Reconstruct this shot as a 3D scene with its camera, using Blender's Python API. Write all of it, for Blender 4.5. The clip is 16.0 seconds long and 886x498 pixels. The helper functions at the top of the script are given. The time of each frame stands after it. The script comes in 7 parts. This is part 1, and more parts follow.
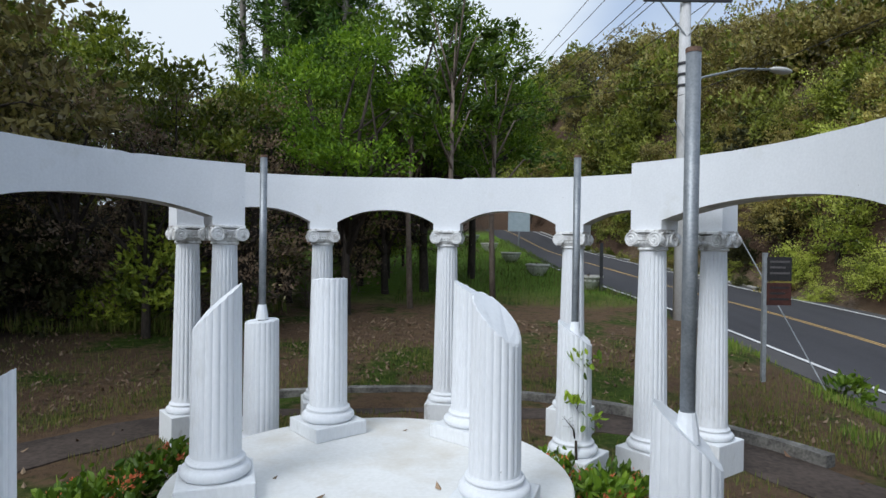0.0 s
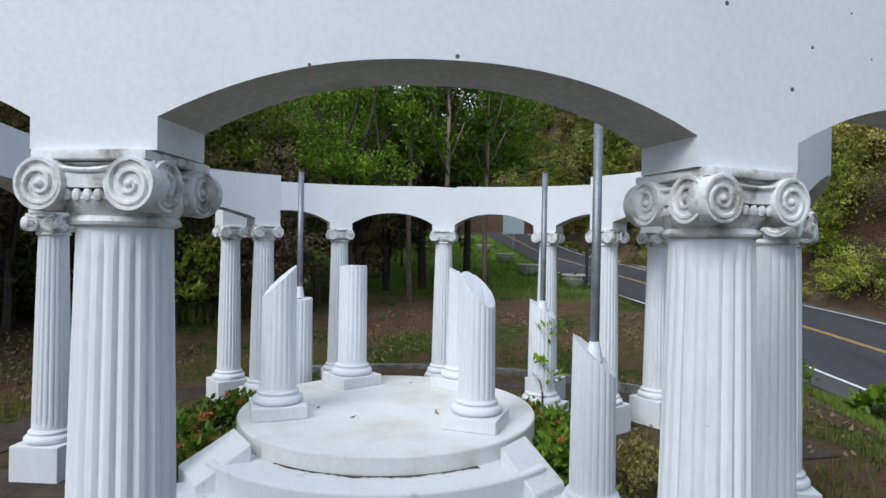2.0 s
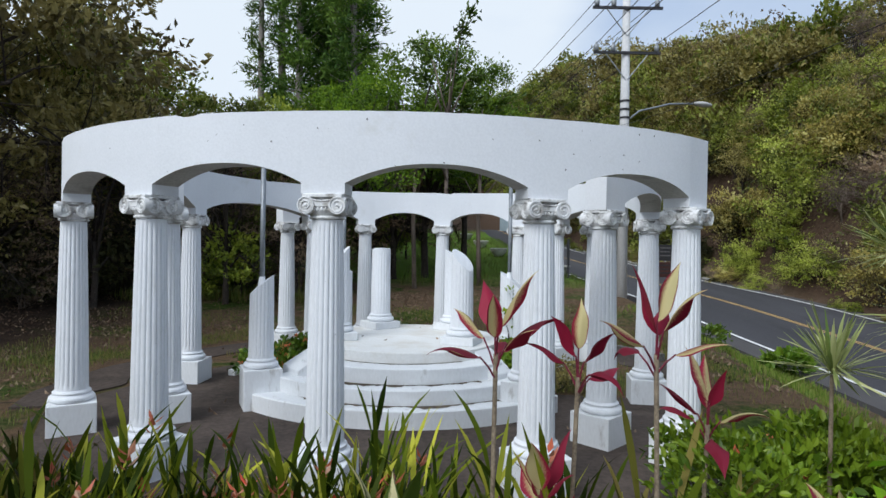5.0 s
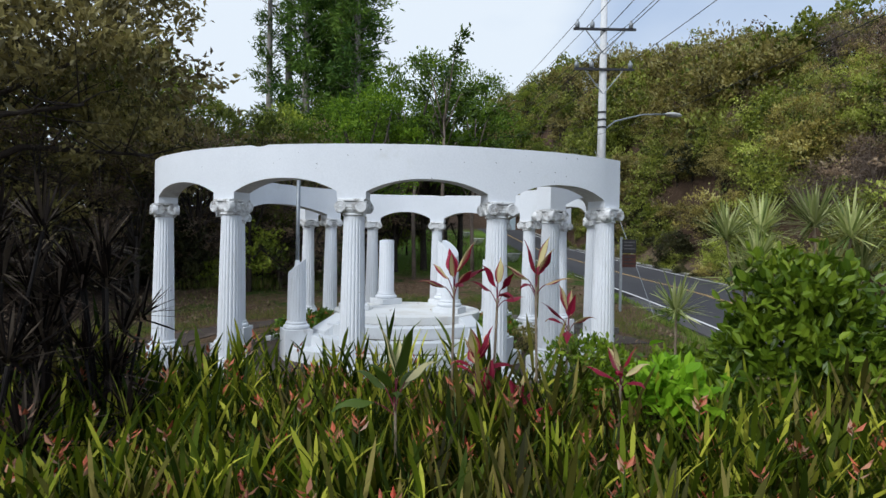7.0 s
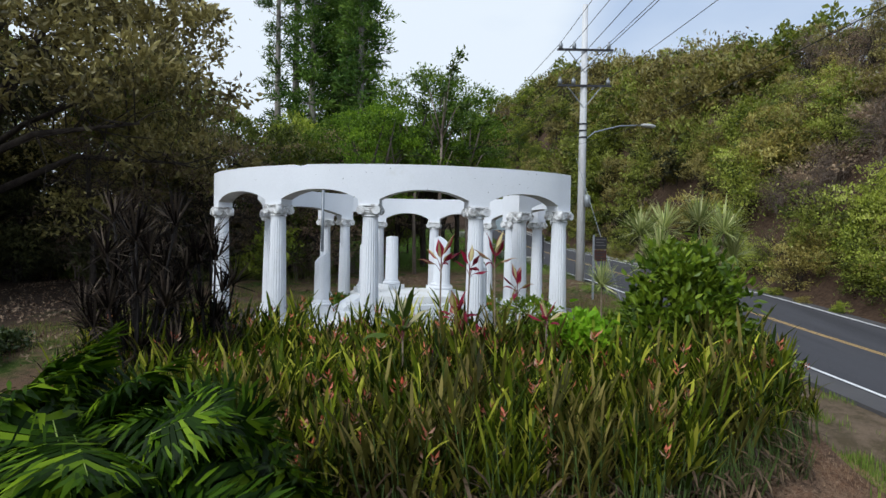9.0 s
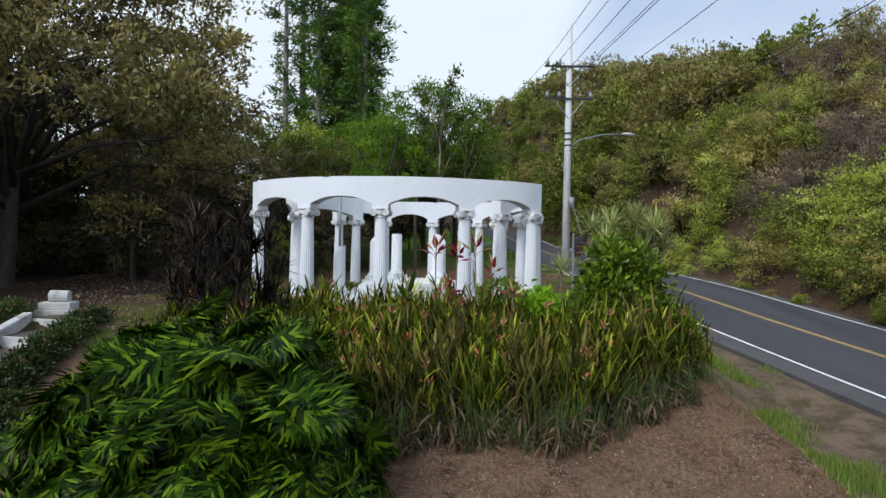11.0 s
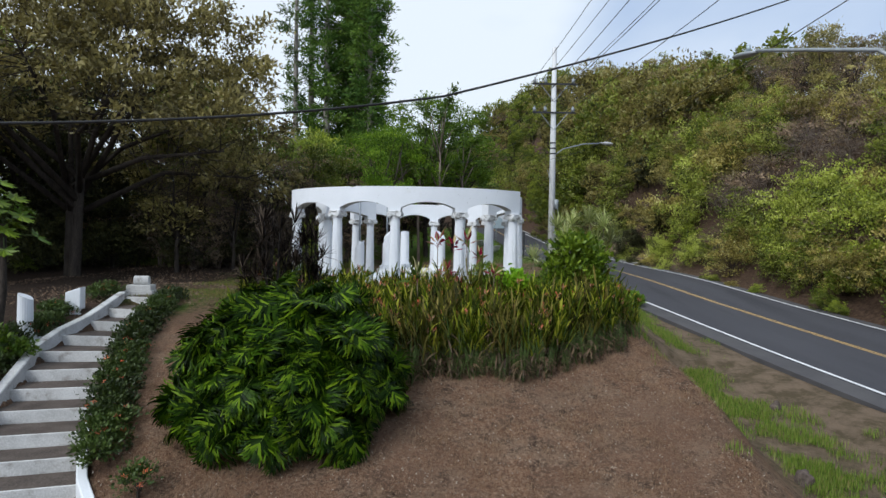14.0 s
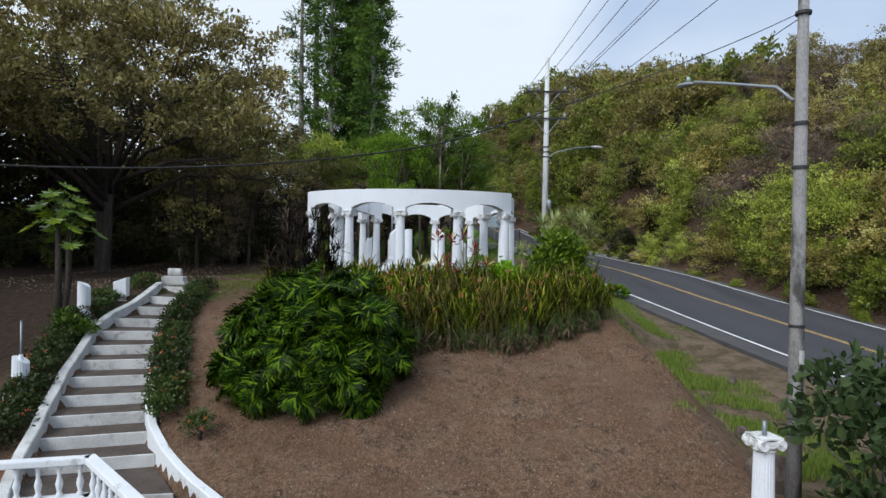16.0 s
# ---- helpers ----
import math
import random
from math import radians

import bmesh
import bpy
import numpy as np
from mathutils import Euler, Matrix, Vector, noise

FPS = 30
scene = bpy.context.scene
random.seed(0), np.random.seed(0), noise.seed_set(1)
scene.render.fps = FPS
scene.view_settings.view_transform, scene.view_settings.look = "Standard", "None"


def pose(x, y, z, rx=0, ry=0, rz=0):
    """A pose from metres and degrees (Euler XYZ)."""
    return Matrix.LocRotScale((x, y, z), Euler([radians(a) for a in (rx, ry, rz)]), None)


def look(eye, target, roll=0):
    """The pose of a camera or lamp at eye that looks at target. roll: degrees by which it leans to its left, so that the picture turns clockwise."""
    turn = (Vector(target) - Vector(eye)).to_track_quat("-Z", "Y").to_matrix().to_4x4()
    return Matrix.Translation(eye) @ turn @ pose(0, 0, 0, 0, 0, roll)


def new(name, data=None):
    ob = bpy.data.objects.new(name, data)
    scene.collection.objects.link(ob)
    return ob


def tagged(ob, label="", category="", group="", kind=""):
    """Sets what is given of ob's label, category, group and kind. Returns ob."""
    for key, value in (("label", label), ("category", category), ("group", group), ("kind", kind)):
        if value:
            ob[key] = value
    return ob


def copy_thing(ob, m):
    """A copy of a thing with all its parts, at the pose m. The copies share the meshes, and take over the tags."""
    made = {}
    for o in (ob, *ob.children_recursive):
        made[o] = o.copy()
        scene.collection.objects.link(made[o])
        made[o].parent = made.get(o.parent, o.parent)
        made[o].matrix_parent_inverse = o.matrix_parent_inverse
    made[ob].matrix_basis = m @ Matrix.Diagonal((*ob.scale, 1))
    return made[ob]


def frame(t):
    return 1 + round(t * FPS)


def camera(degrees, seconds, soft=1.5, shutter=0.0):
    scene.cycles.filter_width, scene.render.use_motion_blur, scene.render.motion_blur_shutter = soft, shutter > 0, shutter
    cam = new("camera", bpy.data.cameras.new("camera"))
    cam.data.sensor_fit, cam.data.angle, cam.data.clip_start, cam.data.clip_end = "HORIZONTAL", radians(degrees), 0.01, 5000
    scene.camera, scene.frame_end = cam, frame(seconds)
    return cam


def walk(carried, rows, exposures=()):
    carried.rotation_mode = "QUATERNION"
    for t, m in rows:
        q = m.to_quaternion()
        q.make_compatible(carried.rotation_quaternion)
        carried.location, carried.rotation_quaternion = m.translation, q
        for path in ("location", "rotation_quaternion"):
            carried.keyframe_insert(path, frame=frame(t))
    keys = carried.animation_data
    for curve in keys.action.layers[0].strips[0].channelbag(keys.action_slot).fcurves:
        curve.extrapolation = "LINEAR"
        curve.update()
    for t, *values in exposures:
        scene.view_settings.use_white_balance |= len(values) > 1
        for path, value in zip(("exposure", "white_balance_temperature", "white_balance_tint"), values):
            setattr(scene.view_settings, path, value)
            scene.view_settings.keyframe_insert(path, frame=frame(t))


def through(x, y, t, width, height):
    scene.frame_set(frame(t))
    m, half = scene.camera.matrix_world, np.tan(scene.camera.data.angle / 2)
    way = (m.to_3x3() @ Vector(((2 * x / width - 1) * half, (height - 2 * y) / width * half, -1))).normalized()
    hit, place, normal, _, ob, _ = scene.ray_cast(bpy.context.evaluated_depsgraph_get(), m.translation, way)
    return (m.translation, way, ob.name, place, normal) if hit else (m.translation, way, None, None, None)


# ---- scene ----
cam = camera(73.0, 16.0)
# seconds, eye x, y, z, yaw, pitch, roll
PATH = [
    (0.0, 0.044, 4.001, 2.509, 0.037, -0.503, -0.797),
    (0.5, 0.032, 3.666, 2.496, -0.037, -0.413, -0.817),
    (0.7, 0.028, 3.522, 2.490, -0.067, -0.377, -0.832),
    (1.0, 0.035, 3.277, 2.477, -0.112, -0.325, -0.868),
    (1.5, 0.054, 2.827, 2.449, -0.194, -0.259, -0.938),
    (2.0, 0.036, 2.364, 2.426, -0.278, -0.243, -0.991),
    (2.5, 0.059, 1.781, 2.398, -0.279, -0.242, -0.998),
    (3.0, 0.054, 1.205, 2.369, -0.274, -0.254, -0.961),
    (3.5, 0.054, 0.654, 2.352, -0.257, -0.301, -0.923),
    (4.0, 0.050, 0.092, 2.331, -0.244, -0.345, -0.914),
    (6.5, 0.153, -2.952, 2.150, -0.171, -0.455, -0.992),
    (7.0, 0.214, -3.657, 2.118, -0.159, -0.459, -1.006),
    (7.5, 0.265, -4.379, 2.089, -0.152, -0.461, -1.027),
    (8.0, 0.301, -5.097, 2.056, -0.144, -0.457, -1.050),
    (8.5, 0.313, -5.790, 2.029, -0.130, -0.433, -1.073),
    (9.0, 0.343, -6.488, 1.997, -0.121, -0.416, -1.083),
    (11.5, 0.463, -10.092, 1.861, -0.027, -0.426, -1.061),
    (12.0, 0.442, -10.835, 1.825, -0.013, -0.424, -1.035),
    (12.5, 0.477, -11.520, 1.781, -0.030, -0.419, -1.019),
    (13.0, 0.474, -12.157, 1.769, -0.036, -0.430, -1.004),
    (13.5, 0.459, -12.755, 1.762, -0.047, -0.453, -0.987),
    (14.0, 0.453, -13.336, 1.735, -0.065, -0.471, -0.975),
    (14.5, 0.440, -13.910, 1.702, -0.073, -0.490, -0.963),
    (15.0, 0.441, -14.495, 1.683, -0.071, -0.498, -0.959),
    (15.5, 0.455, -15.076, 1.652, -0.055, -0.510, -0.957),
    (16.0, 0.475, -15.650, 1.617, -0.025, -0.523, -0.960),
]
walk(cam, [(t, pose(x, y, z, 90 + pitch, roll, yaw)) for t, x, y, z, yaw, pitch, roll in PATH], exposures=((0.0, -0.05), (7.5, -0.04), (12.0, 0.05), (16.0, 0.0)))

# ---------------------------------------------------------------- light
world = bpy.data.worlds.new("overcast_sky")
scene.world = world
world.use_nodes = True
wn, wl = world.node_tree.nodes, world.node_tree.links
wn.clear()
SUN_EL, SUN_ROT = radians(42), radians(220)
sky = wn.new("ShaderNodeTexSky")
sky.sky_type, sky.sun_disc, sky.sun_elevation, sky.sun_rotation = "NISHITA", False, SUN_EL, SUN_ROT
sky.dust_density, sky.ozone_density = 2.0, 1.5
bg_sky, bg_cloud, mixb, wout = wn.new("ShaderNodeBackground"), wn.new("ShaderNodeBackground"), wn.new("ShaderNodeMixShader"), wn.new("ShaderNodeOutputWorld")
bg_sky.inputs["Strength"].default_value = 0.12
wtc, wmap, wnoise, wramp, wshade = wn.new("ShaderNodeTexCoord"), wn.new("ShaderNodeMapping"), wn.new("ShaderNodeTexNoise"), wn.new("ShaderNodeValToRGB"), wn.new("ShaderNodeValToRGB")
wmap.inputs["Scale"].default_value = (1.0, 1.0, 2.2)
wnoise.inputs["Scale"].default_value, wnoise.inputs["Detail"].default_value, wnoise.inputs["Roughness"].default_value = 1.7, 5.0, 0.5
wl.new(wtc.outputs["Generated"], wmap.inputs["Vector"])
wl.new(wmap.outputs["Vector"], wnoise.inputs["Vector"])
wramp.color_ramp.elements[0].position, wramp.color_ramp.elements[0].color = 0.30, (0.72, 0.72, 0.72, 1)
wramp.color_ramp.elements[1].position, wramp.color_ramp.elements[1].color = 0.52, (0.97, 0.97, 0.97, 1)
wshade.color_ramp.elements[0].position, wshade.color_ramp.elements[0].color = 0.38, (0.50, 0.64, 0.88, 1)
wshade.color_ramp.elements[1].position, wshade.color_ramp.elements[1].color = 0.58, (0.83, 0.925, 1.03, 1)
wside, wbank, wsum = wn.new("ShaderNodeVectorMath"), wn.new("ShaderNodeMapRange"), wn.new("ShaderNodeMath")
wside.operation, wbank.interpolation_type, wsum.operation = "DOT_PRODUCT", "SMOOTHSTEP", "MULTIPLY_ADD"
wside.inputs[1].default_value = (1.0, 0.0, -0.35)
wsum.inputs[1].default_value = 0.5
wl.new(wtc.outputs["Generated"], wside.inputs[0])
wl.new(wnoise.outputs["Fac"], wsum.inputs[0])
for side_name, side_value in (("From Min", 0.16), ("From Max", 0.02), ("To Min", 0.14), ("To Max", 0.31)):
    wbank.inputs[side_name].default_value = side_value
wl.new(wside.outputs["Value"], wbank.inputs["Value"])
wl.new(wbank.outputs["Result"], wsum.inputs[2])
wl.new(wsum.outputs[0], wramp.inputs["Fac"])
wl.new(wsum.outputs[0], wshade.inputs["Fac"])
wl.new(wshade.outputs["Color"], bg_cloud.inputs["Color"])
bg_cloud.inputs["Strength"].default_value = 1.0
wl.new(sky.outputs["Color"], bg_sky.inputs["Color"])
wl.new(wramp.outputs["Color"], mixb.inputs["Fac"])
wl.new(bg_sky.outputs["Background"], mixb.inputs[1])
wl.new(bg_cloud.outputs["Background"], mixb.inputs[2])
wl.new(mixb.outputs["Shader"], wout.inputs["Surface"])

sun_data = bpy.data.lights.new("sun", "SUN")
sun_data.energy, sun_data.angle, sun_data.color = 2.45, radians(28), (0.92, 0.957, 1.0)
sun = new("sun", sun_data)
sun.matrix_world = look((-15, -19, 22), (0, 0, 0))


# ---------------------------------------------------------------- materials
def material(name, dark, light, scale=6.0, rough=0.8, bump=0.0, fine=60.0, metal=0.0, stain=None, stain_scale=0.8, stain_at=(0.55, 0.75), specks=0.0, stretch=(1, 1, 1), spec=0.3):
    """Two scales of colour variation in world space, optional stains, specks and relief."""
    m = bpy.data.materials.new(name)
    m.use_nodes = True
    n, l = m.node_tree.nodes, m.node_tree.links
    b = n["Principled BSDF"]
    geo, mp = n.new("ShaderNodeNewGeometry"), n.new("ShaderNodeMapping")
    mp.inputs["Scale"].default_value = stretch
    l.new(geo.outputs["Position"], mp.inputs["Vector"])
    a, f, mx = n.new("ShaderNodeTexNoise"), n.new("ShaderNodeTexNoise"), n.new("ShaderNodeMix")
    a.inputs["Scale"].default_value, a.inputs["Detail"].default_value = scale, 4.0
    f.inputs["Scale"].default_value, f.inputs["Detail"].default_value = fine, 3.0
    l.new(mp.outputs["Vector"], a.inputs["Vector"])
    l.new(mp.outputs["Vector"], f.inputs["Vector"])
    add = n.new("ShaderNodeMath")
    add.operation = "MULTIPLY_ADD"
    add.inputs[1].default_value = 0.5
    l.new(f.outputs["Fac"], add.inputs[0])
    half = n.new("ShaderNodeMath")
    half.operation = "MULTIPLY"
    half.inputs[1].default_value = 0.5
    l.new(a.outputs["Fac"], half.inputs[0])
    l.new(half.outputs[0], add.inputs[2])
    rmp = n.new("ShaderNodeMapRange")
    rmp.inputs["From Min"].default_value, rmp.inputs["From Max"].default_value = 0.36, 0.64
    l.new(add.outputs[0], rmp.inputs["Value"])
    mx.data_type = "RGBA"
    mx.inputs["A"].default_value, mx.inputs["B"].default_value = (*dark, 1), (*light, 1)
    l.new(rmp.outputs["Result"], mx.inputs["Factor"])
    colour = mx.outputs["Result"]
    if stain:
        s, sr, sm = n.new("ShaderNodeTexNoise"), n.new("ShaderNodeMapRange"), n.new("ShaderNodeMix")
        s.inputs["Scale"].default_value, s.inputs["Detail"].default_value, s.inputs["Roughness"].default_value = stain_scale, 6.0, 0.65
        l.new(mp.outputs["Vector"], s.inputs["Vector"])
        sr.inputs["From Min"].default_value, sr.inputs["From Max"].default_value = stain_at
        l.new(s.outputs["Fac"], sr.inputs["Value"])
        sm.data_type = "RGBA"
        sm.inputs["B"].default_value = (*stain, 1)
        l.new(sr.outputs["Result"], sm.inputs["Factor"])
        l.new(colour, sm.inputs["A"])
        colour = sm.outputs["Result"]
    if specks:
        v, c, k, q, pm = n.new("ShaderNodeTexVoronoi"), n.new("ShaderNodeMath"), n.new("ShaderNodeSeparateColor"), n.new("ShaderNodeMath"), n.new("ShaderNodeMix")
        v.inputs["Scale"].default_value = 12.0
        l.new(geo.outputs["Position"], v.inputs["Vector"])
        l.new(v.outputs["Color"], k.inputs["Color"])
        q.operation = "MULTIPLY_ADD"                      # only some cells hold a speck, of its own size
        q.inputs[1].default_value, q.inputs[2].default_value = specks, -specks * 0.52
        l.new(k.outputs["Red"], q.inputs[0])
        c.operation = "LESS_THAN"
        l.new(v.outputs["Distance"], c.inputs[0])
        l.new(q.outputs[0], c.inputs[1])
        pm.data_type = "RGBA"
        pm.inputs["B"].default_value = (0.10, 0.095, 0.09, 1)
        l.new(c.outputs[0], pm.inputs["Factor"])
        l.new(colour, pm.inputs["A"])
        colour = pm.outputs["Result"]
    l.new(colour, b.inputs["Base Color"])
    b.inputs["Roughness"].default_value, b.inputs["Metallic"].default_value = rough, metal
    b.inputs["Specular IOR Level"].default_value = spec
    if bump:
        bp = n.new("ShaderNodeBump")
        bp.inputs["Strength"].default_value, bp.inputs["Distance"].default_value = bump, 0.02
        l.new(add.outputs[0], bp.inputs["Height"])
        l.new(bp.outputs["Normal"], b.inputs["Normal"])
    return m


def leaf_material(name, colours, rough=0.45, through=0.25, spec=0.4, sprays=False):
    """Leaves: each leaf its own tone, with light coming through; sprays: whole sprays are younger or older, and crown
    tops painted lighter, by the mesh's 'spray'.
    """
    m = bpy.data.materials.new(name)
    m.use_nodes = True
    n, l = m.node_tree.nodes, m.node_tree.links
    b, out = n["Principled BSDF"], n["Material Output"]
    geo, oi, ramp = n.new("ShaderNodeNewGeometry"), n.new("ShaderNodeObjectInfo"), n.new("ShaderNodeValToRGB")
    ramp.color_ramp.elements[0].color, ramp.color_ramp.elements[-1].color = (*colours[0], 1), (*colours[-1], 1)
    for k in range(1, len(colours) - 1):
        e = ramp.color_ramp.elements.new(k / (len(colours) - 1))
        e.color = (*colours[k], 1)
    if sprays:
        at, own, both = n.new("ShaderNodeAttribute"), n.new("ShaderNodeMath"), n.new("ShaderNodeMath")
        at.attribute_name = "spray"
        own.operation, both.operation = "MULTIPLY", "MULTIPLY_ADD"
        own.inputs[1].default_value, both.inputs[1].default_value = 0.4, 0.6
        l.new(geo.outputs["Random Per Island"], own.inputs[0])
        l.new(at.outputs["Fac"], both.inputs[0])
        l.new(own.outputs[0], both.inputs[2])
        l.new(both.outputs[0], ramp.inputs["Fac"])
    else:
        l.new(geo.outputs["Random Per Island"], ramp.inputs["Fac"])
    hsv, mr = n.new("ShaderNodeHueSaturation"), n.new("ShaderNodeMapRange")
    mr.inputs["To Min"].default_value, mr.inputs["To Max"].default_value = 0.62, 1.38
    l.new(oi.outputs["Random"], mr.inputs["Value"])
    l.new(mr.outputs["Result"], hsv.inputs["Value"])
    l.new(ramp.outputs["Color"], hsv.inputs["Color"])
    l.new(hsv.outputs["Color"], b.inputs["Base Color"])
    b.inputs["Roughness"].default_value = rough
    b.inputs["Specular IOR Level"].default_value = spec
    tr, mx = n.new("ShaderNodeBsdfTranslucent"), n.new("ShaderNodeMixShader")
    l.new(hsv.outputs["Color"], tr.inputs["Color"])
    mx.inputs["Fac"].default_value = through
    l.new(b.outputs["BSDF"], mx.inputs[1])
    l.new(tr.outputs["BSDF"], mx.inputs[2])
    l.new(mx.outputs["Shader"], out.inputs["Surface"])
    return m


PAINT = material("white_masonry_paint", (0.705, 0.724, 0.752), (0.775, 0.794, 0.823), 1.3, 0.75, 0.12, 45, stain=(0.60, 0.60, 0.57), stain_scale=1.6, stain_at=(0.60, 0.85), specks=0.21)
PAINT_PLAIN = material("plain_masonry_paint", (0.705, 0.724, 0.752), (0.775, 0.794, 0.823), 1.3, 0.75, 0.12, 45, stain=(0.60, 0.60, 0.57), stain_scale=1.6, stain_at=(0.60, 0.85), specks=0.08)
PAINT_COLUMN = material("white_column_paint", (0.705, 0.724, 0.752), (0.775, 0.794, 0.823), 2.0, 0.7, 0.08, 50, stain=(0.56, 0.56, 0.54), stain_scale=3.0, stain_at=(0.58, 0.82), specks=0.10, stretch=(1, 1, 0.35))
PAINT_CAPITAL = material("weathered_capital_paint", (0.66, 0.665, 0.66), (0.82, 0.82, 0.82), 5.0, 0.75, 0.2, 60, stain=(0.24, 0.22, 0.195), stain_scale=8.0, stain_at=(0.49, 0.68))
PAINT_STEP = material("worn_white_step_paint", (0.686, 0.7, 0.714), (0.761, 0.78, 0.799), 1.5, 0.75, 0.15, 40, stain=(0.26, 0.23, 0.20), stain_scale=4.5, stain_at=(0.60, 0.80), stretch=(1, 1, 0.35))
# duller than the other whites: dirt, and shade over the stairs put into the paint
PAINT_STAIR = material("dirty_shaded_stair_paint", (0.42, 0.415, 0.40), (0.64, 0.635, 0.62), 2.2, 0.85, 0.25, 40, stain=(0.16, 0.13, 0.10), stain_scale=3.0, stain_at=(0.54, 0.76))
# darker warm grey with stains, for the undersides of the arched beams
SOFFIT = material("stained_grey_soffit", (0.40, 0.38, 0.345), (0.56, 0.54, 0.50), 1.4, 0.85, 0.2, 40, stain=(0.20, 0.185, 0.16), stain_scale=2.5, stain_at=(0.56, 0.74))
PAINT_DAIS = material("dais_floor_paint", (0.696, 0.696, 0.677), (0.78, 0.78, 0.771), 1.2, 0.7, 0.1, 30, stain=(0.58, 0.53, 0.45), stain_scale=1.3, stain_at=(0.48, 0.76))
GRIME = material("step_grime", (0.035, 0.028, 0.022), (0.20, 0.16, 0.12), 9, 0.95, 0.3, 50)
STEEL = material("galvanised_pipe", (0.20, 0.22, 0.24), (0.31, 0.33, 0.35), 12, 0.5, 0.05, 80, metal=0.6)
RUST = material("rusty_iron", (0.10, 0.06, 0.04), (0.22, 0.14, 0.10), 20, 0.8, 0.2, 90)
KERB = material("weathered_kerb_concrete", (0.07, 0.065, 0.06), (0.22, 0.21, 0.19), 5, 0.9, 0.5, 30, stain=(0.30, 0.29, 0.26), stain_scale=2.5)
LEAF_BANK = leaf_material("bank_leaves", [(0.0241, 0.0203, 0.0074), (0.1534, 0.1285, 0.0328), (0.4464, 0.3672, 0.0959), (0.62, 0.6089, 0.2629)], 0.5, 0.35, sprays=True)
LEAF_BANK_GREEN = leaf_material("fresh_bank_leaves", [(0.0197, 0.0271, 0.0057), (0.1326, 0.1642, 0.025), (0.4242, 0.4808, 0.0702), (0.62, 0.62, 0.2003)], 0.5, 0.35, sprays=True)
PATH_MAT = material("dark_damp_concrete", (0.036, 0.027, 0.022), (0.088, 0.066, 0.055), 1.2, 0.9, 0.3, 18, stain=(0.12, 0.09, 0.07), stain_scale=0.9)
ASPHALT = material("asphalt", (0.040, 0.039, 0.045), (0.070, 0.069, 0.078), 0.6, 0.85, 0.15, 90, stain=(0.026, 0.025, 0.029), stain_scale=0.25, stretch=(1, 0.12, 1))
SHOULDER = material("pale_asphalt_shoulder", (0.065, 0.062, 0.066), (0.10, 0.095, 0.096), 1.0, 0.9, 0.2, 60)
LINE_WHITE = material("road_paint_white", (0.62, 0.62, 0.62), (0.78, 0.78, 0.78), 4, 0.7, 0.0, 50, stain=(0.35, 0.35, 0.35), stain_scale=3)
LINE_YELLOW = material("road_paint_yellow", (0.42, 0.27, 0.10), (0.55, 0.36, 0.14), 4, 0.7, 0.0, 50, stain=(0.25, 0.2, 0.15), stain_scale=3)
CONCRETE = material("pale_concrete", (0.40, 0.39, 0.37), (0.58, 0.57, 0.55), 3, 0.85, 0.3, 40, stain=(0.24, 0.23, 0.22), stain_scale=2.0)
TREAD = material("bare_tread_concrete", (0.050, 0.038, 0.032), (0.120, 0.096, 0.080), 2.5, 0.9, 0.3, 30, stain=(0.07, 0.05, 0.045), stain_scale=1.5)
POLE_CONC = material("aged_pole_concrete", (0.20, 0.19, 0.185), (0.34, 0.33, 0.32), 2.0, 0.85, 0.25, 40, stain=(0.07, 0.065, 0.06), stain_scale=2.2, stain_at=(0.50, 0.62), stretch=(1, 1, 0.45))
POLE_WHITE = material("pale_pole_concrete", (0.52, 0.52, 0.52), (0.70, 0.70, 0.70), 2.0, 0.8, 0.2, 40, stain=(0.35, 0.34, 0.33), stain_scale=1.0, stretch=(1, 1, 0.3))
DARK_METAL = material("dark_painted_steel", (0.025, 0.025, 0.028), (0.05, 0.05, 0.055), 10, 0.6, 0.05, 60)
GREY_METAL = material("grey_steel", (0.22, 0.24, 0.25), (0.36, 0.38, 0.40), 9, 0.5, 0.05, 60, metal=0.4)
CABLE = material("black_cable", (0.015, 0.015, 0.016), (0.03, 0.03, 0.03), 12, 0.6)
SIGN_BACK = material("sign_back_aluminium", (0.36, 0.44, 0.48), (0.46, 0.54, 0.58), 5, 0.45, 0.0, 40, metal=0.3)
SIGN_DARK = material("dark_sign_board", (0.012, 0.012, 0.013), (0.03, 0.028, 0.027), 5, 0.5, 0.0, 40)
SIGN_RED = material("faded_rust_red_sign", (0.035, 0.012, 0.010), (0.075, 0.028, 0.02), 6, 0.6, 0.0, 40)
SIGN_MARK = material("faded_sign_lettering", (0.07, 0.065, 0.065), (0.11, 0.10, 0.10), 20, 0.6)
ROCK = material("brown_rock", (0.06, 0.045, 0.038), (0.15, 0.115, 0.095), 4, 0.9, 0.6, 25)
BARK = material("grey_brown_bark", (0.022, 0.017, 0.014), (0.068, 0.054, 0.043), 5, 0.95, 0.6, 35, stretch=(1, 1, 0.3))
BARK_PALE = material("pale_bark", (0.16, 0.14, 0.12), (0.32, 0.29, 0.26), 5, 0.95, 0.4, 35, stretch=(1, 1, 0.3))
BARK_DRY = material("dry_grey_brown_bark", (0.110, 0.082, 0.066), (0.27, 0.215, 0.175), 5, 0.95, 0.4, 35, stretch=(1, 1, 0.3))
CANE = material("cane_stem", (0.10, 0.075, 0.05), (0.24, 0.19, 0.13), 14, 0.8, 0.3, 70)
